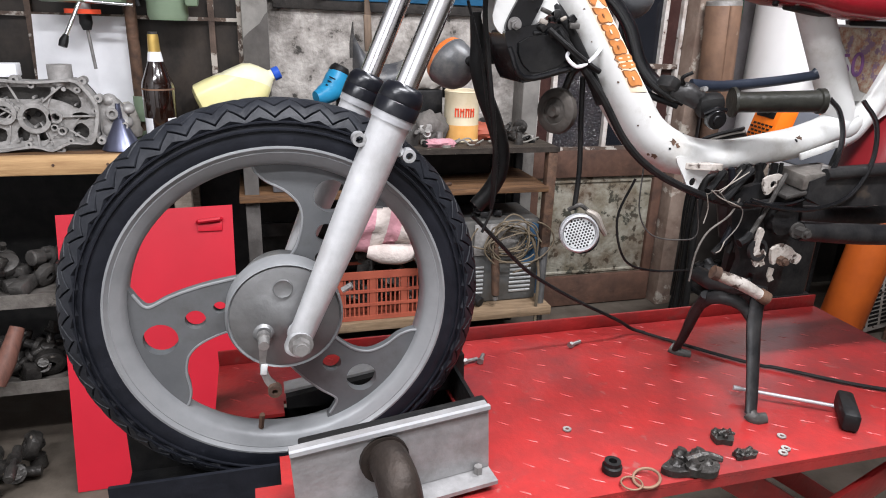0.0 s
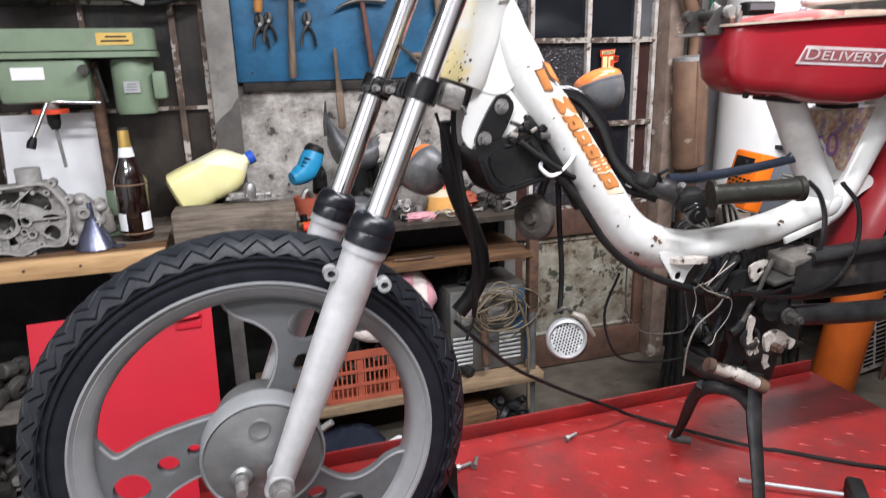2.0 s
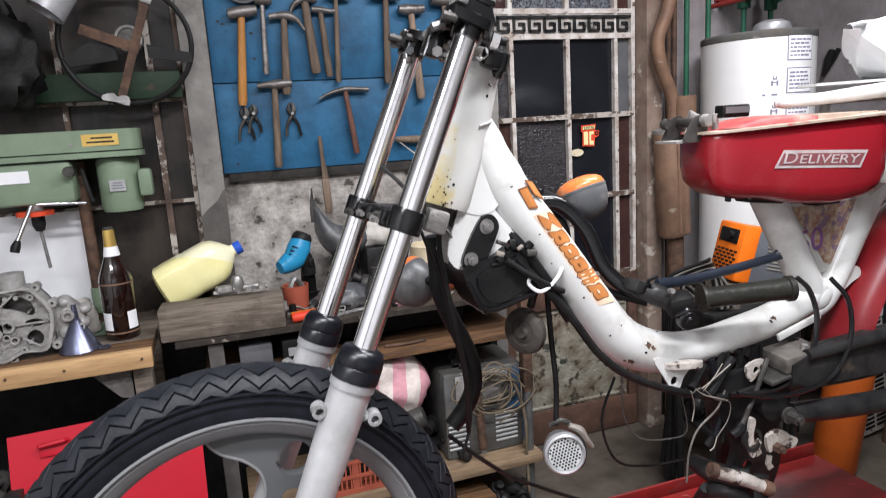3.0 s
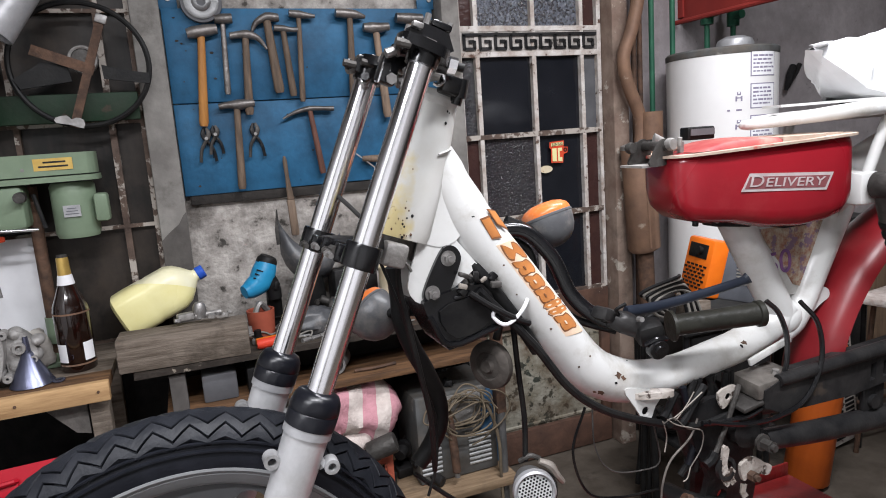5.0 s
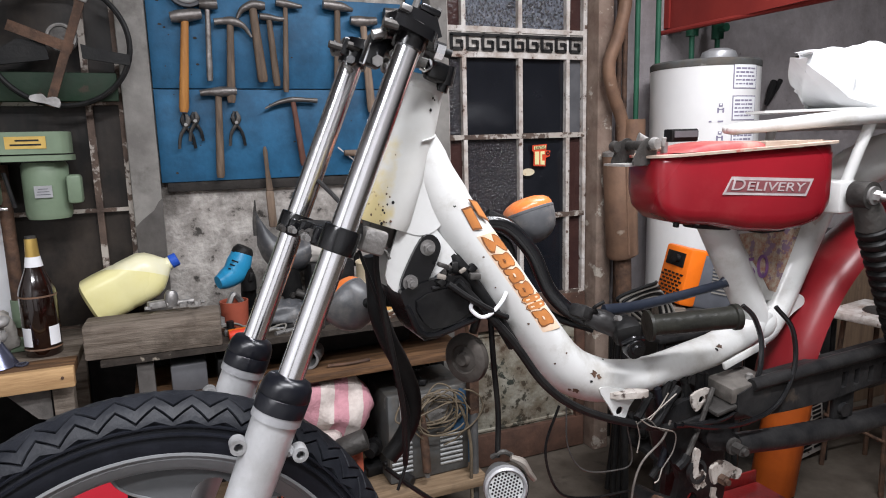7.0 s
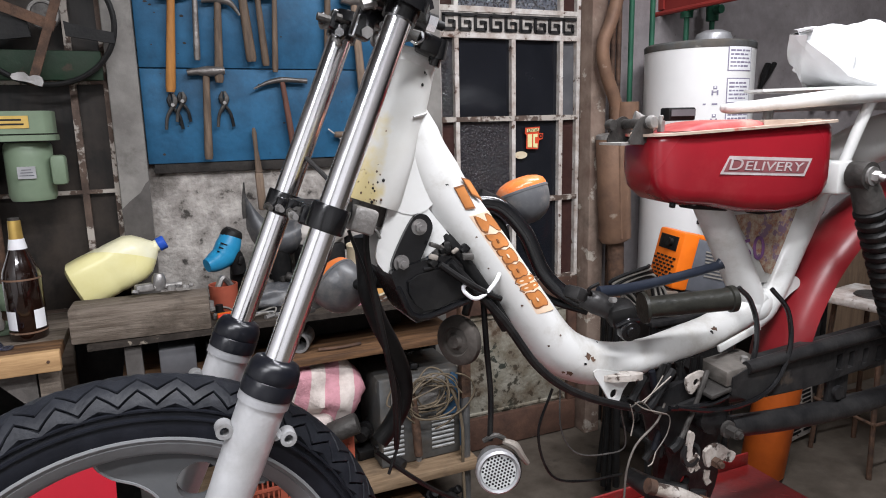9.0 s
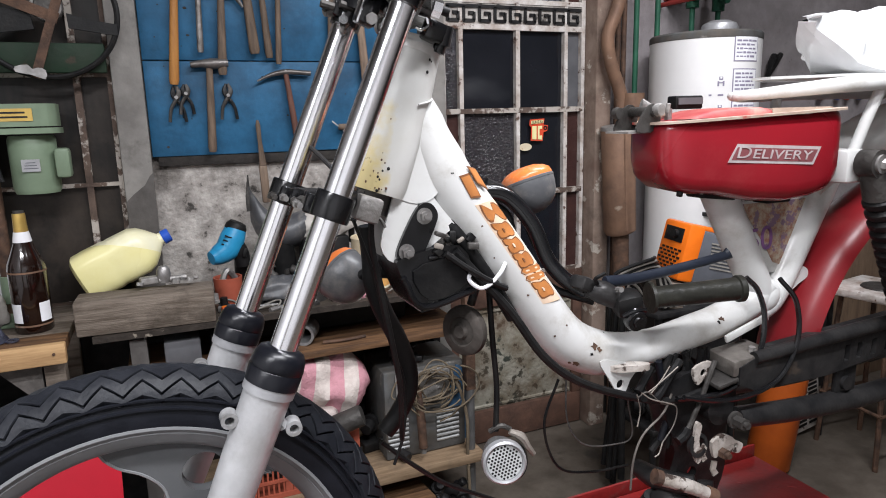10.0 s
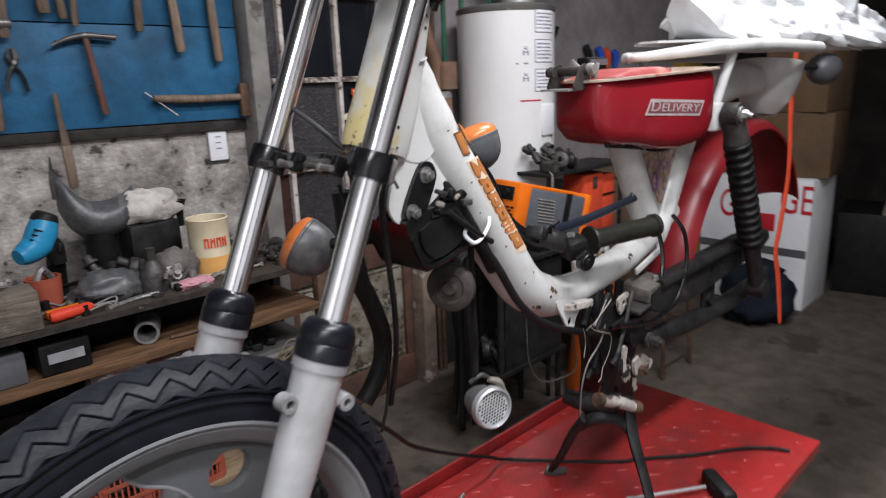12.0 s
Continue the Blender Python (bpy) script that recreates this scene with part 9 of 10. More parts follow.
towel()
cr = thing("plastic_crate", (0.47, 2.22, 0.203), "red-brown slotted plastic crate of parts", "crate")
CX0, CX1, CY0, CY1, CZ0, CZ1 = 0.30, 0.635, 2.09, 2.37, 0.204, 0.385
for z, h in ((0.212, 0.016), (0.262, 0.010), (0.312, 0.010), (0.372, 0.026)):
    for y in (CY0, CY1):
        part("rail", Geo().box((0.5 * (CX0 + CX1), y, z), (CX1 - CX0, 0.008, h)), M_CRATE, cr)
    for x in (CX0, CX1):
        part("rail", Geo().box((x, 0.5 * (CY0 + CY1), z), (0.008, CY1 - CY0 - 0.01, h)), M_CRATE, cr)
for i in range(22):
    x = CX0 + (CX1 - CX0) * i / 21
    part("slat", Geo().box((x, CY0 + 0.0015, 0.5 * (CZ0 + CZ1)), (0.022 if i % 7 == 0 else 0.0055, 0.0045, CZ1 - CZ0 - 0.01)), M_CRATE, cr, smooth=0)
part("base", Geo().box((0.5 * (CX0 + CX1), 0.5 * (CY0 + CY1), 0.208), (CX1 - CX0 - 0.012, CY1 - CY0 - 0.012, 0.006)), M_CRATE, cr)
for k, (x, z, m) in enumerate(((0.40, 0.214, M_CASTDARK), (0.53, 0.214, M_CAST), (0.47, 0.33, M_CASTDARK))):
    scrap("crate_scrap", "mixed oily parts lying in the crate", x, 2.23, z, 0.15, 80 + k, m)
solo("grey_cylinder", Geo().rings([((0.56, 2.062, 0.418), 0.030), ((0.565, 2.061, 0.420), 0.034), ((0.645, 2.045, 0.446), 0.034), ((0.648, 2.044, 0.447), 0.029)], 22), M_CASTDARK, "dark grey round canister on the crate", "canister")

wd = thing("welder", (0.90, 2.25, 0.203), "blue-grey welding transformer with coiled cable", "welding machine")
part("case", Geo().box((0.905, 2.27, 0.365), (0.30, 0.24, 0.32), None, 0.008), M_WELDER, wd)
part("side_panel", Geo().box((1.0585, 2.27, 0.365), (0.006, 0.22, 0.29)), M_WELDERBLUE, wd)
for k in range(7):
    part("louvre", Geo().box((0.80, 2.147, 0.245 + 0.017 * k), (0.075, 0.006, 0.007), rot(25, 0, 0)), M_LAMPFACE, wd, smooth=0)
    part("louvre", Geo().box((0.985, 2.147, 0.245 + 0.017 * k), (0.085, 0.006, 0.007), rot(25, 0, 0)), M_LAMPFACE, wd, smooth=0)
part("front_plate", Geo().box((0.895, 2.146, 0.455), (0.20, 0.006, 0.12), None, 0.002), M_CAST, wd)
part("corner_panel", Geo().plate([(0.985, 0.36), (1.054, 0.36), (1.054, 0.50), (1.02, 0.515), (0.995, 0.43)], 0.004, facing((0, 2.148, 0))), M_WELDERBLUE, wd, "faded blue corner panel")
for x in (0.86, 0.965):
    part("terminal", Geo().cyl((x, 2.143, 0.475), (x, 2.132, 0.475), 0.012, n=14), M_STEEL, wd)
rgw = random.Random(31)
for k in range(11):
    rx, rz = rgw.uniform(0.055, 0.12), rgw.uniform(0.045, 0.095)
    cxk, czk, ph = 0.915 + rgw.uniform(-0.03, 0.04), 0.445 + rgw.uniform(-0.02, 0.03), rgw.uniform(0, 6)
    part("cable_coil", Geo().tube([(cxk + rx * (1 + 0.12 * math.sin(3 * a + ph)) * math.cos(a), 2.128 - 0.0045 * k + 0.010 * math.sin(2 * a + ph), czk + rz * (1 + 0.15 * math.sin(2 * a + ph)) * math.sin(a)) for a in [ph + i * math.pi / 8 for i in range(15)]], 0.0030, 7, 3), M_CABLETAN, wd)
part("cable_tail", Geo().tube([(0.99, 2.12, 0.50), (1.02, 2.10, 0.42), (1.035, 2.09, 0.32), (1.03, 2.08, 0.20), (1.03, 2.07, 0.06)], 0.006, 8), M_CABLETAN, wd)
part("clamp_handle", Geo().tube([(0.865, 2.115, 0.47), (0.868, 2.105, 0.36), (0.872, 2.10, 0.255)], [0.010, 0.016, 0.015], 10), M_RUST, wd)
part("clamp_tip", Geo().cyl((0.872, 2.10, 0.25), (0.873, 2.10, 0.235), 0.010, n=10), M_STEEL, wd)
scrap("dark_gearbox", "black greasy gearbox parts below the cloth", 0.70, 2.20, 0.203, 0.20, 93, M_BLACKMETAL)
scrap("dark_gearbox", "black greasy motor parts above the welder", 0.86, 2.22, 0.526, 0.10, 95, M_BLACKMETAL)
crumple("navy_cloth", "dark blue cloth below the bench", (0.36, 2.10, 0.05), (0.10, 0.08, 0.05), 41, M_NAVY, "cloth")
solo("white_sachet", Geo().box((0.50, 2.04, 0.026), (0.11, 0.05, 0.05), rot(0, 0, 30), 0.012), M_PAPER, "crumpled white packet under the bench", "packet")
solo("floor_block", Geo().box((0.75, 2.12, 0.045), (0.28, 0.16, 0.09), rot(0, 0, 6), 0.006), M_WOODSHELF, "wooden box end under the bench", "box")
scrap("floor_scrap", "dark scrap metal under the bench", 0.95, 2.08, 0.0, 0.15, 98, M_BLACKMETAL)

# ---- blue tool board ----
bd = thing("tool_board", (0.61, 2.51, 1.262), "blue-painted wooden board hung with hammers", "tool board")
part("plank", Geo().box((0.587, 2.512, 1.4135), (0.936, 0.020, 0.303), None, 0.003), M_BLUE, bd)
part("plank", Geo().box((0.587, 2.512, 1.7195), (0.936, 0.020, 0.303), None, 0.003), M_BLUE, bd)
for x in (0.135, 1.035):
    part("corner_tab", Geo().box((x, 2.506, 1.895), (0.075, 0.006, 0.055), None, 0.002), M_BLUE, bd)
    part("screw", Geo().cyl((x + 0.01, 2.503, 1.90), (x + 0.01, 2.499, 1.90), 0.008, n=10), M_STEEL, bd)
# added strip: the board's overhang shadow, with soot, as a dark bar
part("under_batten", Geo().box((0.60, 2.518, 1.243), (0.93, 0.022, 0.034), rot(0, 0.5, 0), 0.004), M_CHIPSHADE, bd, "dark strip for the board's shadow and the soot below it")
rgc = random.Random(77)
for k in range(30):
    x = 0.15 + (0.88 * rgc.random() if k % 2 else 0.12 * rgc.random())
    z = rgc.uniform(1.275, 1.86)
    if abs(z - 1.566) < 0.012:
        continue
    s_ = rgc.uniform(0.002, 0.0055)
    part("paint_chip", Geo().plate([(x + s_ * rgc.uniform(0.5, 1.6) * math.cos(j), z + s_ * rgc.uniform(0.5, 1.1) * math.sin(j)) for j in (0, 1, 2.1, 3.2, 4.2, 5.3)], 0.0008, facing((0, 2.5018, 0))), M_CHIPSHADE, bd)
YH = 2.478


def hammer(x0, z0, x1, z1, handle_r, head, handle_mat, label, grp="hammers on the board"):
    """A hammer hung head up; head: list of (dx, dz, radius) along its head."""
    t = thing("hammer", (x1, YH, z1), label, "hammer", grp)
    a, b = Vector((x0, YH, z0)), Vector((x1, YH, z1))
    part("handle", Geo().rings([(a, handle_r * 0.85), (a.lerp(b, 0.15), handle_r * 0.9), (a.lerp(b, 0.6), handle_r * 1.05), (a.lerp(b, 0.95), handle_r * 1.15), (b, handle_r * 0.9)], 12, flat=(1, 0.75)), handle_mat, t)
    pts = [(x0 + dx, YH, z0 + dz) for dx, dz, _ in head]
    part("head", Geo().tube(pts, [r for *_, r in head], 10, 3), M_HAMMER, t)
    part("hook", Geo().cyl((x0, 2.505, z0 + 0.0), (x0, 2.47, z0 + 0.004), 0.003, n=6), M_STEEL, t)
    return t


hammer(0.234, 1.795, 0.206, 1.490, 0.0135, [(-0.045, -0.008, 0.016), (-0.02, -0.004, 0.020), (0.02, 0.002, 0.020), (0.05, 0.006, 0.016)], M_HANDLEYEL, "soft-faced mallet with a yellow varnished handle")
hammer(0.305, 1.832, 0.295, 1.590, 0.009, [(-0.025, 0, 0.014), (0.0, 0, 0.018), (0.03, 0.002, 0.016)], M_HAMMER, "steel-handled dark hammer on the board")
hammer(0.372, 1.778, 0.357, 1.520, 0.0125, [(-0.05, 0.0, 0.011), (-0.02, 0.004, 0.012), (0.005, 0.004, 0.016), (0.04, -0.008, 0.010), (0.066, -0.044, 0.004)], M_HANDLE, "claw hammer with a grey wooden handle")
hammer(0.447, 1.832, 0.466, 1.588, 0.015, [(-0.052, -0.04, 0.005), (-0.035, -0.012, 0.010), (0.0, 0.006, 0.015), (0.03, 0.004, 0.015), (0.04, 0.004, 0.013)], M_HANDLE, "claw hammer with a thick brown handle")
hammer(0.498, 1.800, 0.512, 1.575, 0.011, [(-0.03, 0.002, 0.011), (0.0, 0.0, 0.012), (0.03, -0.004, 0.008), (0.05, -0.004, 0.008)], M_HANDLE, "small bright-headed hammer with a worn handle")
hammer(0.556, 1.846, 0.541, 1.555, 0.009, [(-0.032, 0.004, 0.012), (0.0, 0.0, 0.014), (0.03, -0.004, 0.010), (0.055, -0.006, 0.006)], M_HANDLE, "cross-peen hammer with a thin handle")
hammer(0.735, 1.845, 0.722, 1.545, 0.012, [(-0.05, 0.006, 0.015), (-0.02, 0.004, 0.017), (0.02, 0.0, 0.016), (0.055, -0.008, 0.006)], M_HANDLE, "square-headed hammer on the board")
hammer(0.825, 1.800, 0.845, 1.485, 0.014, [(-0.045, 0.002, 0.014), (-0.015, 0.0, 0.020), (0.015, 0.0, 0.018), (0.05, 0.004, 0.014)], M_HANDLE, "ball hammer with a dark wooden handle")
hammer(0.955, 1.830, 0.972, 1.455, 0.014, [(-0.05, 0.004, 0.018), (0.0, 0.0, 0.021), (0.05, 0.0, 0.018)], M_HANDLE, "heavy hammer with a long brown handle")
hammer(0.318, 1.555, 0.304, 1.272, 0.012, [(-0.058, -0.004, 0.010), (-0.025, 0.0, 0.012), (0.005, 0.0, 0.018), (0.04, 0.002, 0.016), (0.058, 0.003, 0.013)], M_HANDLE, "sheet metal hammer on the lower plank")
hammer(0.561, 1.530, 0.587, 1.302, 0.010, [(-0.095, -0.030, 0.003), (-0.05, -0.010, 0.007), (0.0, 0.0, 0.010), (0.05, -0.002, 0.008), (0.085, -0.004, 0.009)], M_HANDLERED, "pointed chipping hammer with a red-brown handle")
hat = thing("hatchet", (0.9, 2.478, 1.30), "old hatchet hung across the board", "hatchet")
part("handle", Geo().rings([((0.735, 2.478, 1.342), 0.010), ((0.80, 2.478, 1.338), 0.014), ((0.90, 2.478, 1.334), 0.013), ((1.03, 2.478, 1.335), 0.012)], 12), M_HANDLE, hat)
part("head", Geo().box((1.055, 2.476, 1.325), (0.05, 0.022, 0.115), None, 0.006), M_RUST, hat)
part("nail_hook", Geo().cyl((0.715, 2.49, 1.362), (0.80, 2.46, 1.285), 0.003, n=6), M_STEEL, hat)


def pliers(x, z, s, label, spread=0.030):
    t = thing("pliers", (x, 2.49, z - 0.06 * s), label, "pliers", "pliers on the board")
    for q, y, mat_ in ((1, 2.490, M_BLACKMETAL), (-1, 2.483, M_CASTDARK)):
        part("handle", Geo().tube([(x - q * 0.004, y, z + 0.012 * s), (x + q * spread * 0.7 * s, y, z - 0.030 * s), (x + q * spread * s, y, z - 0.080 * s)], [0.0065, 0.0055, 0.0050], 8), mat_, t)
        part("jaw", Geo().tube([(x - q * 0.002, y, z + 0.008 * s), (x - q * 0.010 * s, y, z + 0.030 * s), (x - q * 0.003 * s, y, z + 0.056 * s)], [0.009, 0.0085, 0.004], 8, flat=(1, 0.6)), mat_, t)
    part("rivet", Geo().cyl((x, 2.472, z + 0.010), (x, 2.495, z + 0.010), 0.0058, n=10), M_STEEL, t)


pliers(0.208, 1.440, 0.85, "small dark pliers hanging on the board")
pliers(0.238, 1.452, 0.7, "small dark pliers hanging on the board")
pliers(0.368, 1.445, 0.85, "small clamp pliers hanging on the board")
dsc = thing("grinding_disc", (0.245, 2.47, 1.82), "round pale blue bearing disc hung on the board", "disc")
part("disc", Geo().lathe([(0.0, -0.006), (0.064, -0.006), (0.066, 0.0), (0.064, 0.014), (0.0, 0.014)], (0.245, 2.485, 1.885), (0, -1, 0), 32), M_GREYBAND, dsc)
part("face", Geo().lathe([(0.014, 0.015), (0.050, 0.015), (0.054, 0.018), (0.046, 0.020), (0.030, 0.016), (0.022, 0.022), (0.014, 0.022)], (0.245, 2.485, 1.885), (0, -1, 0), 32), M_DRUM, dsc)

# ---- by the door and beyond ----
HC = Vector((2.165, 2.225, 0))
ht = thing("water_heater", (2.165, 2.225, 0.70), "white enamelled storage water heater with labels", "water heater")
part("tank", Geo().lathe([(0.0, 0.70), (0.19, 0.70), (0.208, 0.715), (0.208, 1.630), (0.0, 1.630)], HC, (0, 0, 1), 56), M_ENAMEL, ht)
part("top_band", Geo().lathe([(0.209, 1.626), (0.2105, 1.630), (0.2105, 1.648), (0.204, 1.655), (0.0, 1.662)], HC, (0, 0, 1), 56), M_WELDER, ht)
part("vent_hood", Geo().lathe([(0.066, 1.652), (0.070, 1.672), (0.062, 1.690), (0.036, 1.702), (0.0, 1.706)], HC + Vector((0.01, -0.06, 0)), (0, 0, 1), 20), M_RIMLIP, ht)


def on_heater(deg, z, w, h, material, name, label="", lift=0.001):
    g = Geo()
    vs, fs = [], []
    n = 8
    half = w / 0.208 / 2
    for i in range(n + 1):
        a = radians(deg) - half + 2 * half * i / n
        for zz in (z - h / 2, z + h / 2):
            for l in (lift, lift - 0.0008):
                vs.append((HC.x + (0.208 + l) * math.cos(a), HC.y + (0.208 + l) * math.sin(a), zz))
    for i in range(n):
        k = 4 * i
        fs += [(k, k + 4, k + 6, k + 2), (k + 1, k + 3, k + 7, k + 5), (k, k + 1, k + 5, k + 4), (k + 2, k + 6, k + 7, k + 3)]
    fs += [(0, 2, 3, 1), (4 * n, 4 * n + 1, 4 * n + 3, 4 * n + 2)]
    return part(name, g.add(vs, fs), material, ht, label)


for z in (1.585, 1.468, 1.352):
    lb = on_heater(271, z, 0.118, 0.092, M_PRINT, "label_frame", lift=0.0008)
    on_heater(271, z, 0.110, 0.084, M_PAPER, "label", lift=0.0014)
    rgl = random.Random(int(z * 1000))
    for k in range(5):
        d_ = 271 - 13.5
        while d_ < 284:
            w_ = rgl.uniform(0.008, 0.026)
            half_ = math.degrees(w_ / 0.208) / 2
            if d_ + 2 * half_ > 285 or (k == 0 and d_ > 280):
                break
            on_heater(d_ + half_, z + 0.028 - 0.014 * k, w_, rgl.uniform(0.0045, 0.0072), M_PRINT, "print_bar", lift=0.002)
            d_ += 2 * half_ + 1.2
for z in (1.468, 1.365):
    on_heater(243, z + 0.012, 0.014, 0.012, M_PRINT, "icon")
    on_heater(243, z + 0.014, 0.007, 0.006, M_PAPER, "icon_gap", lift=0.0016)
    on_heater(240.4, z - 0.007, 0.006, 0.018, M_PRINT, "icon")
    on_heater(245.6, z - 0.007, 0.006, 0.018, M_PRINT, "icon")
    on_heater(243, z - 0.004, 0.014, 0.004, M_PRINT, "icon")
for d_, w_ in ((242, 0.012), (244.5, 0.010), (233, 0.010)):
    on_heater(d_, 1.420, w_, 0.006, M_PRINT, "print_bar")
on_heater(250, 1.272, 0.10, 0.006, M_REDTUBE, "red_line", lift=0.001)
part("thermostat_panel", Geo().box(HC + Vector((0.02, -0.205, 1.19)), (0.085, 0.02, 0.13), rot(0, 0, 5), 0.005), M_PAPER, ht)
std = thing("heater_stand", (2.205, 2.225, 0.0), "dark steel stand under the heater", "stand")
for a in (45, 135, 225, 315):
    part("leg", Geo().cyl((2.205 + 0.16 * math.cos(radians(a)), 2.225 + 0.16 * math.sin(radians(a)), 0.0), (2.205 + 0.16 * math.cos(radians(a)), 2.225 + 0.16 * math.sin(radians(a)), 0.70), 0.016, n=8), M_BLACKMETAL, std)
part("top_plate", Geo().cyl((2.205, 2.225, 0.685), (2.205, 2.225, 0.699), 0.19, n=24), M_BLACKMETAL, std)
for k, (x, y, m) in enumerate(((2.075, 2.40, M_GREENDARK), (2.22, 2.36, M_GREENDARK), (2.40, 2.40, M_GREENDARK), (1.985, 2.42, M_GREENDARK))):
    pp = thing("water_pipe", (x, y, 1.65), "dark green water pipe rising from the heater", "pipe")
    z0p = 1.0 if k == 3 else 1.655
    part("tube", Geo().cyl((x, y, z0p), (x, y, 2.75), 0.011, n=10), m, pp)
    if k in (1, 2):
        part("valve", Geo().cyl((x, y, 1.78), (x, y, 1.86), 0.026, n=10).cyl((x - 0.01, y - 0.03, 1.82), (x - 0.01, y - 0.06, 1.82), 0.018, n=12), m, pp)
for x in (1.925, 1.955):
    solo("rusty_pipe", Geo().cyl((x, 2.46, 0.0), (x, 2.46, 2.75), 0.011, n=10), M_RUST, "thin rusty pipe beside the door", "pipe", group="pipes by the door")

mf = thing("exhaust_pipe", (1.85, 2.33, 0.55), "rusty exhaust muffler hung beside the door", "exhaust")
part("canister", Geo().rings([((1.860, 2.33, 0.880), 0.058), ((1.858, 2.33, 0.890), 0.066), ((1.835, 2.33, 1.30), 0.068), ((1.834, 2.33, 1.312), 0.060)], 24), M_RUSTPIPE, mf)
part("end_band", Geo().rings([((1.8352, 2.33, 1.296), 0.0685), ((1.8345, 2.33, 1.3125), 0.0672), ((1.834, 2.33, 1.318), 0.055)], 24), M_CAST, mf, "grey rolled end band")
part("seam_rib", Geo().tube([(1.818, 2.266, 1.295), (1.842, 2.266, 0.895)], 0.005, 6), M_RUSTPIPE, mf)
part("tail_tube", Geo().cyl((1.862, 2.33, 0.885), (1.872, 2.33, 0.60), 0.034, n=18), M_RUST, mf)
part("down_pipe", Geo().tube([(1.865, 2.35, 1.30), (1.865, 2.35, 1.42), (1.800, 2.34, 1.56), (1.785, 2.34, 1.66), (1.825, 2.34, 1.76), (1.86, 2.34, 1.90), (1.86, 2.34, 2.1)], 0.026, 16), M_RUSTPIPE, mf)
part("sleeve", Geo().cyl((1.905, 2.33, 1.33), (1.905, 2.33, 1.44), 0.045, n=18), M_RUSTPIPE, mf)
solo("hanging_pliers", Geo().tube([(2.835, 2.47, 1.61), (2.815, 2.465, 1.575), (2.785, 2.465, 1.50)], [0.016, 0.018, 0.008], 8).tube([(2.875, 2.47, 1.615), (2.845, 2.465, 1.58), (2.795, 2.465, 1.51)], [0.012, 0.012, 0.007], 8), M_BLACKMETAL, "black pliers hung on the rendered wall", "pliers")
for k, (x, m) in enumerate(((3.14, M_BLACKMETAL), (3.26, M_CAPBLUE), (3.33, M_STRAP), (3.42, M_CAPBLUE))):
    solo("hung_tool", Geo().tube([(x, 2.47, 1.53 - 0.01 * k), (x + 0.02, 2.46, 1.47), (x + 0.01, 2.46, 1.40)], [0.018, 0.022, 0.012], 8), m, "small tool hung on the rendered wall", "tool", group="tools on the wall")

# red canopy panel high on the wall
cp = thing("red_canopy", (2.2, 2.1, 1.80), "brick-red sheet panel projecting from the wall", "panel")
part("panel", Geo().box((2.185, 2.085, 2.02), (0.012, 0.81, 0.42), rot(0, 0, -3)), M_SIGNRED, cp)
part("lower_edge", Geo().tube([(2.163, 2.49, 1.808), (2.207, 1.68, 1.808)], 0.010, 8), M_SIGNRED, cp)
part("bracket", Geo().box((2.24, 2.485, 2.0), (0.10, 0.03, 0.34)), M_SIGNRED, cp)

# battery charger on a trolley
tro = thing("trolley", (1.77, 1.88, 0.0), "black steel trolley under the charger", "trolley")
for x, y in ((1.585, 1.775), (1.585, 1.985), (1.955, 1.79), (1.955, 1.985)):
    part("leg", Geo().cyl((x, y, 0.0), (x, y, 0.706), 0.012, n=8), M_BLACKMETAL, tro)
part("shelf", Geo().box((1.79, 1.88, 0.714), (0.46, 0.26, 0.018), None, 0.004), M_BLACKMETAL, tro)
part("shelf", Geo().box((1.77, 1.88, 0.30), (0.40, 0.24, 0.02), None, 0.004), M_BLACKMETAL, tro)
for k in range(4):
    scrap("black_motor", "black oily motor parts on the trolley", 1.635 + 0.09 * k, 1.88, 0.311, 0.15, 120 + k, M_BLACKMETAL)
part("front_sheet", Geo().box((1.77, 1.768, 0.50), (0.34, 0.006, 0.38)), M_BLACKMETAL, tro)
rgt = random.Random(58)
for k in range(5):
    x, y, low = 1.552 - 0.013 * k, 1.975 - 0.034 * k + rgt.uniform(-0.01, 0.01), rgt.uniform(0.06, 0.22)
    solo("inner_tube", Geo().tube([(x + 0.070, y, 0.735), (x + 0.022, y, 0.740), (x, y, 0.70), (x - 0.006, y + rgt.uniform(-0.01, 0.01), 0.55), (x + rgt.uniform(-0.02, 0.012), y, 0.36), (x + rgt.uniform(-0.02, 0.02), y, low)], rgt.uniform(0.009, 0.013), 10), M_BLACK, "black rubber inner tube hung over the trolley's end", "inner tube", group="tubes on the trolley")
ch = thing("battery_charger", (1.80, 1.847, 0.725), "orange and grey battery charger with vents", "charger")
cm = Matrix.Translation((1.818, 1.829, 0.779)) @ Matrix.Rotation(radians(-12), 4, "Z") @ Matrix.Rotation(radians(14), 4, "Y") @ Matrix.Diagonal((1.12, 0.90, 0.88, 1))
part("body", Geo().box((0.035, 0.0, 0.105), (0.27, 0.17, 0.20), None, 0.012).moved(cm), M_GREYPLASTIC, ch)
part("front_panel", Geo().box((-0.108, 0.0, 0.112), (0.055, 0.178, 0.218), None, 0.012).moved(cm), M_ORANGE, ch, "orange front moulding")
part("back_panel", Geo().box((0.175, 0.0, 0.112), (0.03, 0.178, 0.215), None, 0.010).moved(cm), M_ORANGE, ch, "orange rear moulding")
part("carry_bar", Geo().box((0.035, 0.0, 0.212), (0.25, 0.06, 0.018), None, 0.006).moved(cm), M_ORANGE, ch)
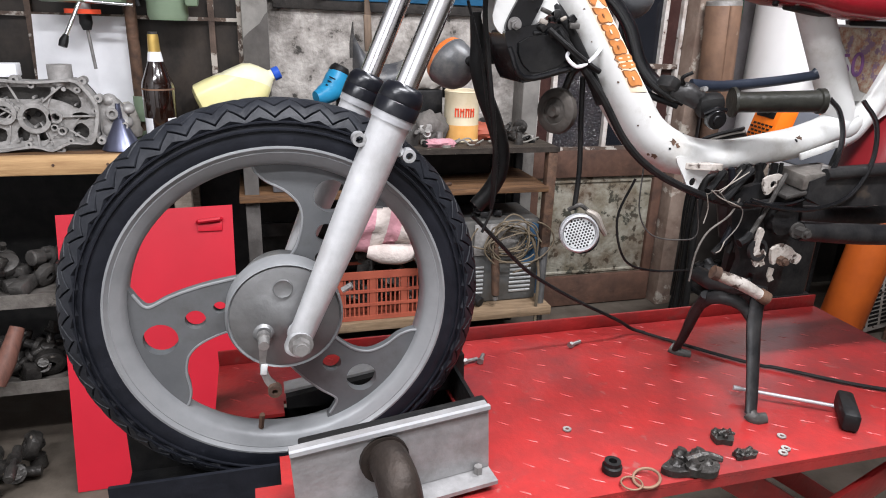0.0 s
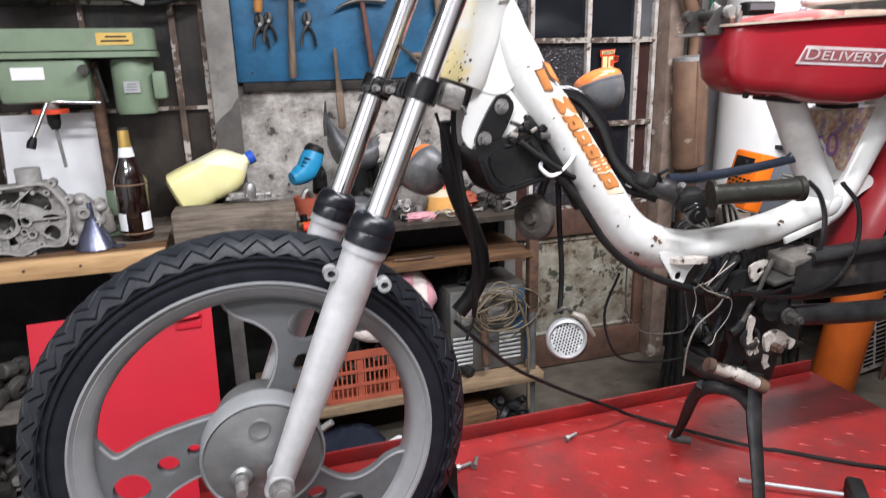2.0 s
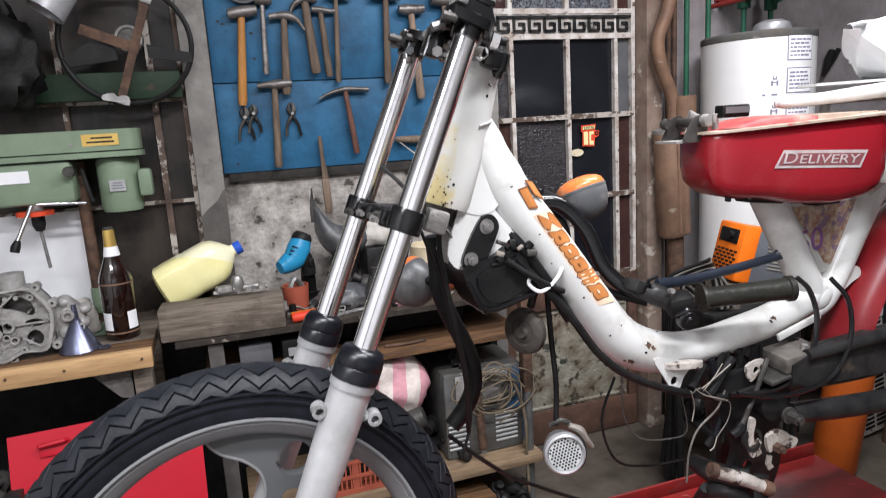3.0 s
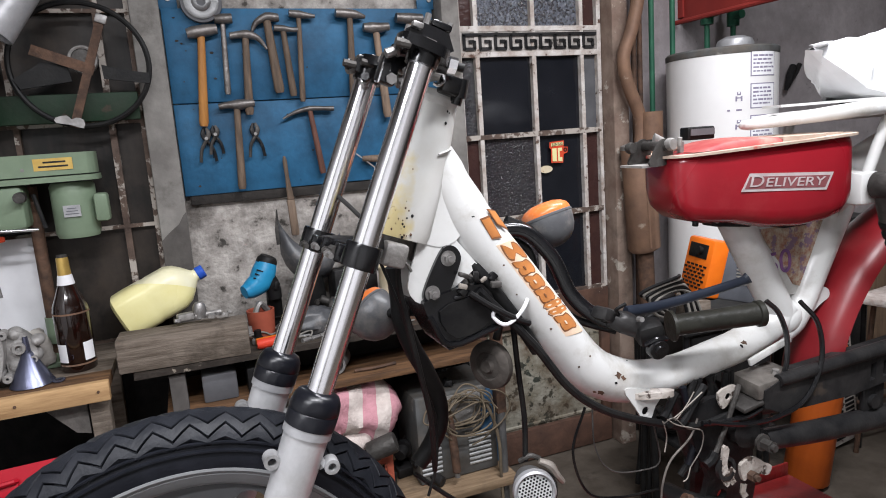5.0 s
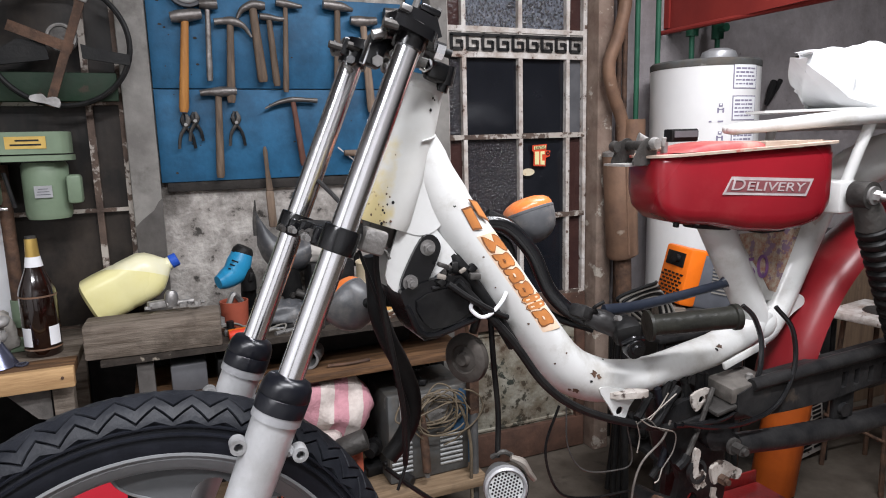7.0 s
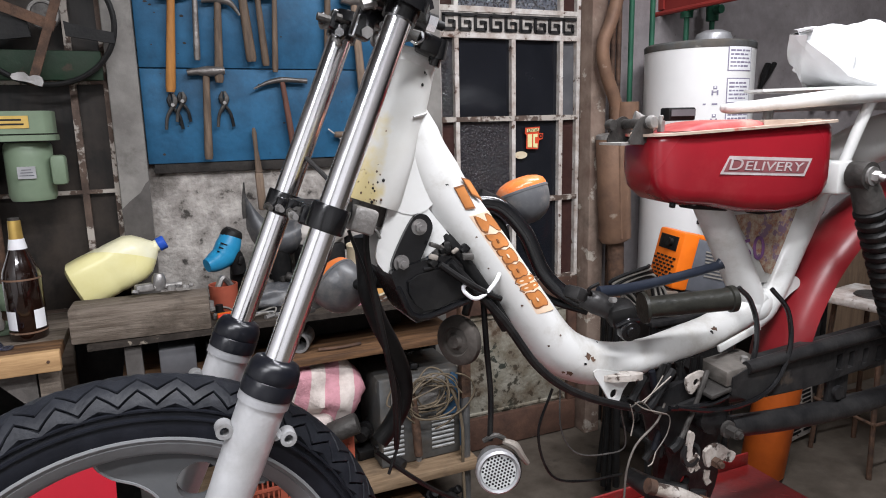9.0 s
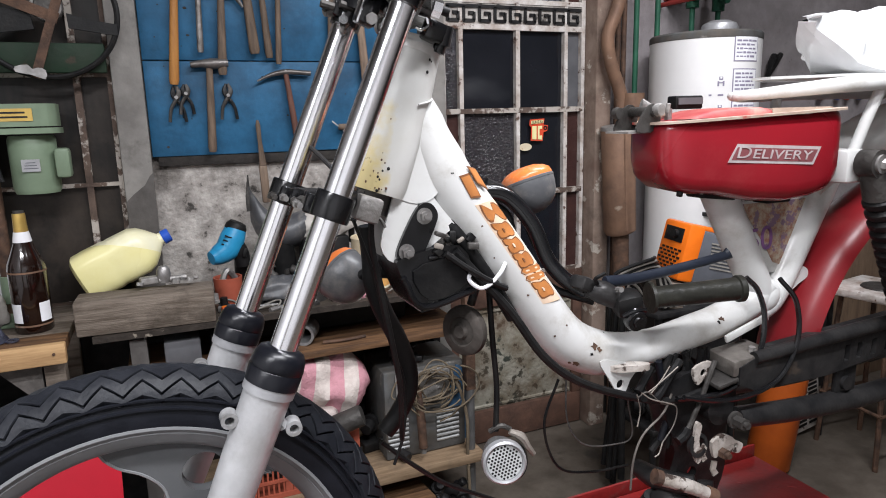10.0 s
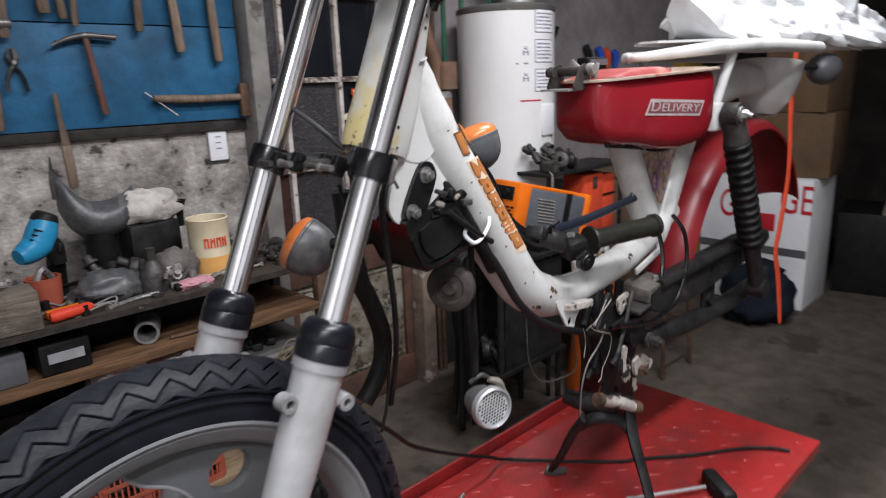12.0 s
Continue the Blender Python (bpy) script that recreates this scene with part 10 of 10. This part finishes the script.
part("display", Geo().box((-0.1365, 0.0, 0.170), (0.004, 0.12, 0.055), None, 0.002).moved(cm), M_BLACK, ch)
part("knob", Geo().cyl((-0.138, -0.02, 0.172), (-0.150, -0.02, 0.172), 0.016, n=14).moved(cm), M_BLACK, ch)
for k in range(7):
    for j in range(5):
        part("front_slot", Geo().box((-0.1365, -0.056 + 0.028 * j + (0.007 if k % 2 else -0.007), 0.030 + 0.014 * k), (0.003, 0.017, 0.0072)).moved(cm), M_BLACK, ch, smooth=0)
for k in range(8):
    part("side_slot", Geo().box((0.0 - 0.002 * k, -0.0865, 0.075 + 0.013 * k), (0.075, 0.004, 0.0055)).moved(cm), M_CABLEGREY, ch, smooth=0)
part("strap", Geo().box((0.085, -0.0868, 0.105), (0.024, 0.004, 0.205)).moved(cm), M_BLACK, ch)
solo("prop_block", Geo().box((1.675, 1.845, 0.765), (0.05, 0.14, 0.084), rot(0, 0, -12), 0.003), M_WOODOLD, "greyed wooden block propping the charger's front", "block")
for k in range(6):
    q = 0.012 * k
    solo("charger_lead", Geo().tube([(1.660 - q, 1.775, 0.735), (1.605 - q, 1.760, 0.835 + q), (1.530 - 0.5 * q, 1.750 - 0.5 * q, 0.872 + 0.8 * q), (1.440 - q, 1.742, 0.852 + 0.5 * q), (1.455 + 0.5 * q, 1.765, 0.800 + 0.6 * q), (1.545, 1.790, 0.765), (1.600, 1.80, 0.732)], 0.0055, 8), M_BLACK if k % 2 else M_CABLEGREY, "thick cable lead coiled by the charger", "cable", group="charger leads")
st2 = thing("side_table", (2.325, 1.99, 0.0), "dark steel table behind the charger", "table")
part("top", Geo().box((2.325, 1.99, 0.975), (0.58, 0.20, 0.016), None, 0.003), M_BLACKMETAL, st2)
part("shelf", Geo().box((2.325, 1.995, 0.655), (0.56, 0.17, 0.014), None, 0.003), M_BLACKMETAL, st2)
for x, y in ((2.05, 1.91), (2.60, 1.91), (2.05, 2.07), (2.60, 2.07)):
    part("leg", Geo().cyl((x, y, 0.0), (x, y, 0.968), 0.010, n=8), M_BLACKMETAL, st2)
og = thing("orange_machine", (2.46, 1.985, 0.662), "orange metal machine box on the dark table's shelf", "machine")
part("body", Geo().box((2.41, 1.985, 0.802), (0.15, 0.12, 0.28), None, 0.010), M_STRAP, og)
part("cover", Geo().box((2.545, 1.990, 0.792), (0.10, 0.11, 0.26), None, 0.010), M_STRAP, og)
part("seam_band", Geo().box((2.545, 1.9335, 0.832), (0.10, 0.004, 0.010)), M_BLACK, og)
part("latch", Geo().box((2.41, 1.9225, 0.90), (0.03, 0.006, 0.05), None, 0.002), M_CASTDARK, og)
scrap("old_vice", "oily vice and clamps on the dark table", 2.105, 1.97, 0.9835, 0.15, 171, M_CASTDARK, "vice")
scrap("clamp_pile", "black clamps piled on the dark table", 2.23, 1.97, 0.9835, 0.13, 173, M_BLACKMETAL, "clamp")
solo("hanging_wire", Geo().tube([(2.045, 1.90, 0.990), (2.040, 1.884, 0.975), (2.035, 1.88, 0.90), (2.045, 1.88, 0.82)], 0.004, 6), M_CABLEGREY, "grey wire hanging off the dark table", "wire")

# orange gas cylinder and stool
gc = thing("gas_cylinder", (2.175, 1.810, 0.0), "orange steel gas cylinder leaning beside the trolley", "gas cylinder")
gm = Matrix.Translation((2.175, 1.810, 0.012)) @ Matrix.Rotation(radians(10.5), 4, "Y")
part("body", Geo().lathe([(0.0, 0.0), (0.070, 0.0), (0.080, 0.012), (0.080, 0.49), (0.074, 0.53), (0.050, 0.565), (0.020, 0.580), (0.0, 0.580)], (0, 0, 0), (0, 0, 1), 32).moved(gm), M_ORANGEPAINT, gc)
part("valve", Geo().cyl((0, 0, 0.575), (0, 0, 0.615), 0.014, n=12).moved(gm), M_GOLD, gc)
rad = thing("vented_panel", (2.50, 1.945, 0.0), "cream slotted heater panel leaning behind the cylinder", "radiator")
pm = Matrix.Translation((2.50, 1.945, 0.012)) @ Matrix.Rotation(radians(-9), 4, "Y")
part("panel", Geo().box((0, 0, 0.285), (0.27, 0.022, 0.57), None, 0.004).moved(pm), M_MULLION, rad)
for k in range(27):
    for j in range(4):
        part("slot", Geo().box((-0.096 + 0.064 * j, -0.0105, 0.030 + 0.0195 * k), (0.050, 0.004, 0.0115)).moved(pm), M_BLACK, rad, smooth=0)
part("paper_tag", Geo().box((0.010, -0.017, 0.290), (0.085, 0.006, 0.034), rot(0, 8, 4), 0.002).moved(pm), M_CREAM, rad, "cream paper tag")
part("paper_tag", Geo().box((0.115, -0.017, 0.535), (0.035, 0.006, 0.06), rot(0, 8, 4), 0.002).moved(pm), M_PAPER, rad, "white paper tag")
stl = thing("stool", (2.65, 1.745, 0.0), "old metal stool with a paint-splashed seat", "stool")
part("seat", Geo().box((2.65, 1.745, 0.665), (0.30, 0.30, 0.03), rot(0, 0, 8), 0.008), M_MULLION, stl)
part("seat_pad", Geo().lathe([(0.0, 0.0), (0.075, 0.0), (0.07, 0.006), (0.0, 0.008)], (2.645, 1.74, 0.6805), (0, 0, 1), 24), M_CASTDARK, stl)
for (x, y) in ((2.52, 1.615), (2.77, 1.605), (2.55, 1.885), (2.79, 1.865)):
    part("leg", Geo().tube([(x, y, 0.0), (2.65 + (x - 2.65) * 0.75, 1.745 + (y - 1.745) * 0.75, 0.652)], 0.010, 8), M_RUST, stl)
for a, b in (((2.52, 1.615), (2.77, 1.605)), ((2.52, 1.615), (2.55, 1.885)), ((2.77, 1.605), (2.79, 1.865)), ((2.55, 1.885), (2.79, 1.865))):
    part("rung", Geo().tube([(a[0], a[1], 0.22), (b[0], b[1], 0.22)], 0.007, 8), M_RUST, stl)

# low cupboards against the rendered wall
cb = thing("cupboard", (3.36, 2.37, 0.0), "plain brown wooden cupboard behind the stool", "cupboard")
part("carcass", Geo().box((3.36, 2.375, 0.405), (0.46, 0.24, 0.81), None, 0.004), M_WOODBOX, cb)
part("top", Geo().box((3.36, 2.37, 0.82), (0.48, 0.26, 0.02), None, 0.003), M_WOODBOX, cb)
part("door", Geo().box((3.36, 2.2525, 0.42), (0.42, 0.006, 0.70), None, 0.002), M_WOODBOX, cb)
ck = thing("cupboard", (2.98, 2.37, 0.0), "narrow black steel cupboard behind the stool", "cupboard")
part("carcass", Geo().box((2.98, 2.375, 0.41), (0.24, 0.24, 0.82), None, 0.004), M_BLACKMETAL, ck)
part("door", Geo().box((2.98, 2.2525, 0.42), (0.21, 0.006, 0.72), None, 0.002), M_BLACKMETAL, ck)
part("handle", Geo().cyl((3.055, 2.245, 0.50), (3.055, 2.245, 0.60), 0.006, n=8), M_STEEL, ck)

# far boxes
def carton(x, y, z, sx, sy, sz, turn, material, label):
    t = thing("carton", (x, y, z), label, "box")
    part("box", Geo().box((x, y, z + sz / 2), (sx, sy, sz), rot(0, 0, turn), 0.006), material, t)
    part("tape", Geo().box((x, y, z + sz + 0.0005), (sx * 0.98, 0.05, 0.001), rot(0, 0, turn)), M_BEIGE, t)
    return t


gb = carton(4.05, 1.765, 0.0, 0.40, 0.62, 0.76, 0, M_PAPER, "white carton with red letters")
for txt, y, z in (("G", 1.915, 0.585), ("GE", 1.535, 0.635)):
    letters(txt, 0.235, facing((3.848, y, z), (0, -1, 0), (0, 0, 1)) @ Matrix.Diagonal((0.62, 1, 1, 1)), M_REDTUBE, "letters", gb)
part("red_badge", Geo().box((3.848, 1.70, 0.50), (0.004, 0.12, 0.10), None, 0.001), M_REDTUBE, gb)
part("grey_stripe", Geo().box((3.8485, 1.765, 0.335), (0.003, 0.61, 0.045)), M_GREYBAND, gb)
carton(4.10, 1.62, 0.762, 0.40, 0.40, 0.36, 5, M_CARDBOARD, "brown cardboard carton on the white one")
carton(4.08, 1.60, 1.124, 0.36, 0.34, 0.34, -4, M_CARDBOARD, "brown cardboard carton on top of the stack")
carton(4.08, 1.93, 0.762, 0.34, 0.26, 0.20, 4, M_CARDBOARD, "low brown cardboard carton on the white one")
carton(4.65, 1.25, 0.0, 0.5, 0.5, 0.5, 10, M_BLACK, "dark box at the back of the workshop")
carton(5.4, 0.6, 0.0, 0.8, 1.0, 1.2, 0, M_BLACKMETAL, "dark cabinet at the back of the workshop")
crumple("dark_tarpaulin", "dark blue tarpaulin heap on the floor", (3.60, 1.62, 0.16), (0.19, 0.17, 0.16), 51, M_NAVY, "tarpaulin")
solo("ochre_board", Geo().box((3.95, 2.145, 0.65), (0.05, 0.12, 1.3), None, 0.004), M_YELLOWPAINT, "ochre board leaning by the boxes", "board")

# plastic bag and strap on the rack
def bag():
    """A big thin bag slumped over the rack, in soft folds."""
    t = thing("white_bag", (1.62, 0.94, 1.413), "crumpled white plastic bag on the rack", "bag")
    noise.seed_set(9)
    # x, low, top, front edge below, front edge above, back
    cuts_ = [(1.035, 1.490, 1.500, 0.868, 0.872, 0.885), (1.055, 1.460, 1.505, 0.850, 0.866, 0.905), (1.085, 1.428, 1.510, 0.838, 0.862, 0.93), (1.16, 1.408, 1.518, 0.824, 0.870, 0.98),
             (1.30, 1.406, 1.536, 0.818, 0.880, 1.03), (1.46, 1.406, 1.560, 0.816, 0.890, 1.07), (1.64, 1.406, 1.580, 0.814, 0.900, 1.09), (1.84, 1.406, 1.590, 0.814, 0.905, 1.09),
             (2.04, 1.404, 1.585, 0.812, 0.900, 1.08), (2.20, 1.402, 1.560, 0.812, 0.890, 1.05), (2.32, 1.412, 1.530, 0.825, 0.880, 1.00), (2.40, 1.450, 1.490, 0.860, 0.880, 0.93)]
    n, fine_steps = 64, 8
    vs, fs = [], []
    rows_ = []
    for c0, c1 in zip(cuts_, cuts_[1:]):
        for q in range(fine_steps):
            rows_.append([u0 + (u1 - u0) * q / fine_steps for u0, u1 in zip(c0, c1)])
    rows_.append(list(cuts_[-1]))
    for x, zb, zt, yf, yu, yb in rows_:
        hh = zt - zb
        ring_ = [(yf + 0.01, zb), (yb - 0.03, zb), (yb, zb + 0.35 * hh), (yb - 0.04, zb + 0.8 * hh), (0.5 * (yu + yb), zt), (yu, zt - 0.12 * hh), (yf + 0.4 * (yu - yf), zb + 0.45 * hh), (yf, zb + 0.12 * hh)]
        for k in range(n):
            s_ = k * len(ring_) / n
            i0 = int(s_)
            p0_, p1_ = ring_[i0], ring_[(i0 + 1) % len(ring_)]
            f_ = s_ - i0
            p = Vector((x, p0_[0] + (p1_[0] - p0_[0]) * f_, p0_[1] + (p1_[1] - p0_[1]) * f_))
            far_ = noise.voronoi(Vector((p.x * 3.4, p.y * 6.0, p.z * 9.0 + p.x * 4.0)))[0]
            near_ = noise.voronoi(Vector((p.x * 13, p.y * 15, p.z * 15 - p.x * 6)))[0]
            dent = (0.085 * min(far_[1] - far_[0], 0.6) + 0.022 * min(near_[1] - near_[0], 0.6) - 0.028) * min(1.0, hh / 0.10)
            mid = Vector((x, 0.5 * (yf + yb), 0.5 * (zb + zt)))
            out_ = (p - mid).normalized()
            p += out_ * dent
            p.x += 0.4 * dent
            if x > 1.1:
                p.z = max(p.z, 1.406)
            vs.append(p)
    for i in range(len(rows_) - 1):
        for k in range(n):
            l = (k + 1) % n
            fs.append((i * n + k, i * n + l, (i + 1) * n + l, (i + 1) * n + k))
    fs += [tuple(reversed(range(n))), tuple((len(rows_) - 1) * n + k for k in range(n))]
    part("body", Geo().add(vs, fs), M_BAG, t, smooth=24)
    part("handle", Geo().tube([(2.05, 0.88, 1.45), (2.12, 0.87, 1.43), (2.15, 0.87, 1.41)], [0.04, 0.03, 0.012], 10, flat=(1, 0.35)), M_BAG, t)


bag()
solo("red_strap", Geo().tube([(1.560, 0.85, 1.395), (1.556, 0.85, 1.285), (1.580, 0.85, 1.12), (1.556, 0.85, 0.99), (1.541, 0.85, 0.93), (1.572, 0.85, 0.86), (1.600, 0.85, 0.78), (1.617, 0.85, 0.725)], [0.013, 0.0135, 0.012, 0.014, 0.012, 0.013, 0.012, 0.010], 8, flat=(1, 0.25)), M_STRAP, "orange-red strap hanging from the rack", "strap")
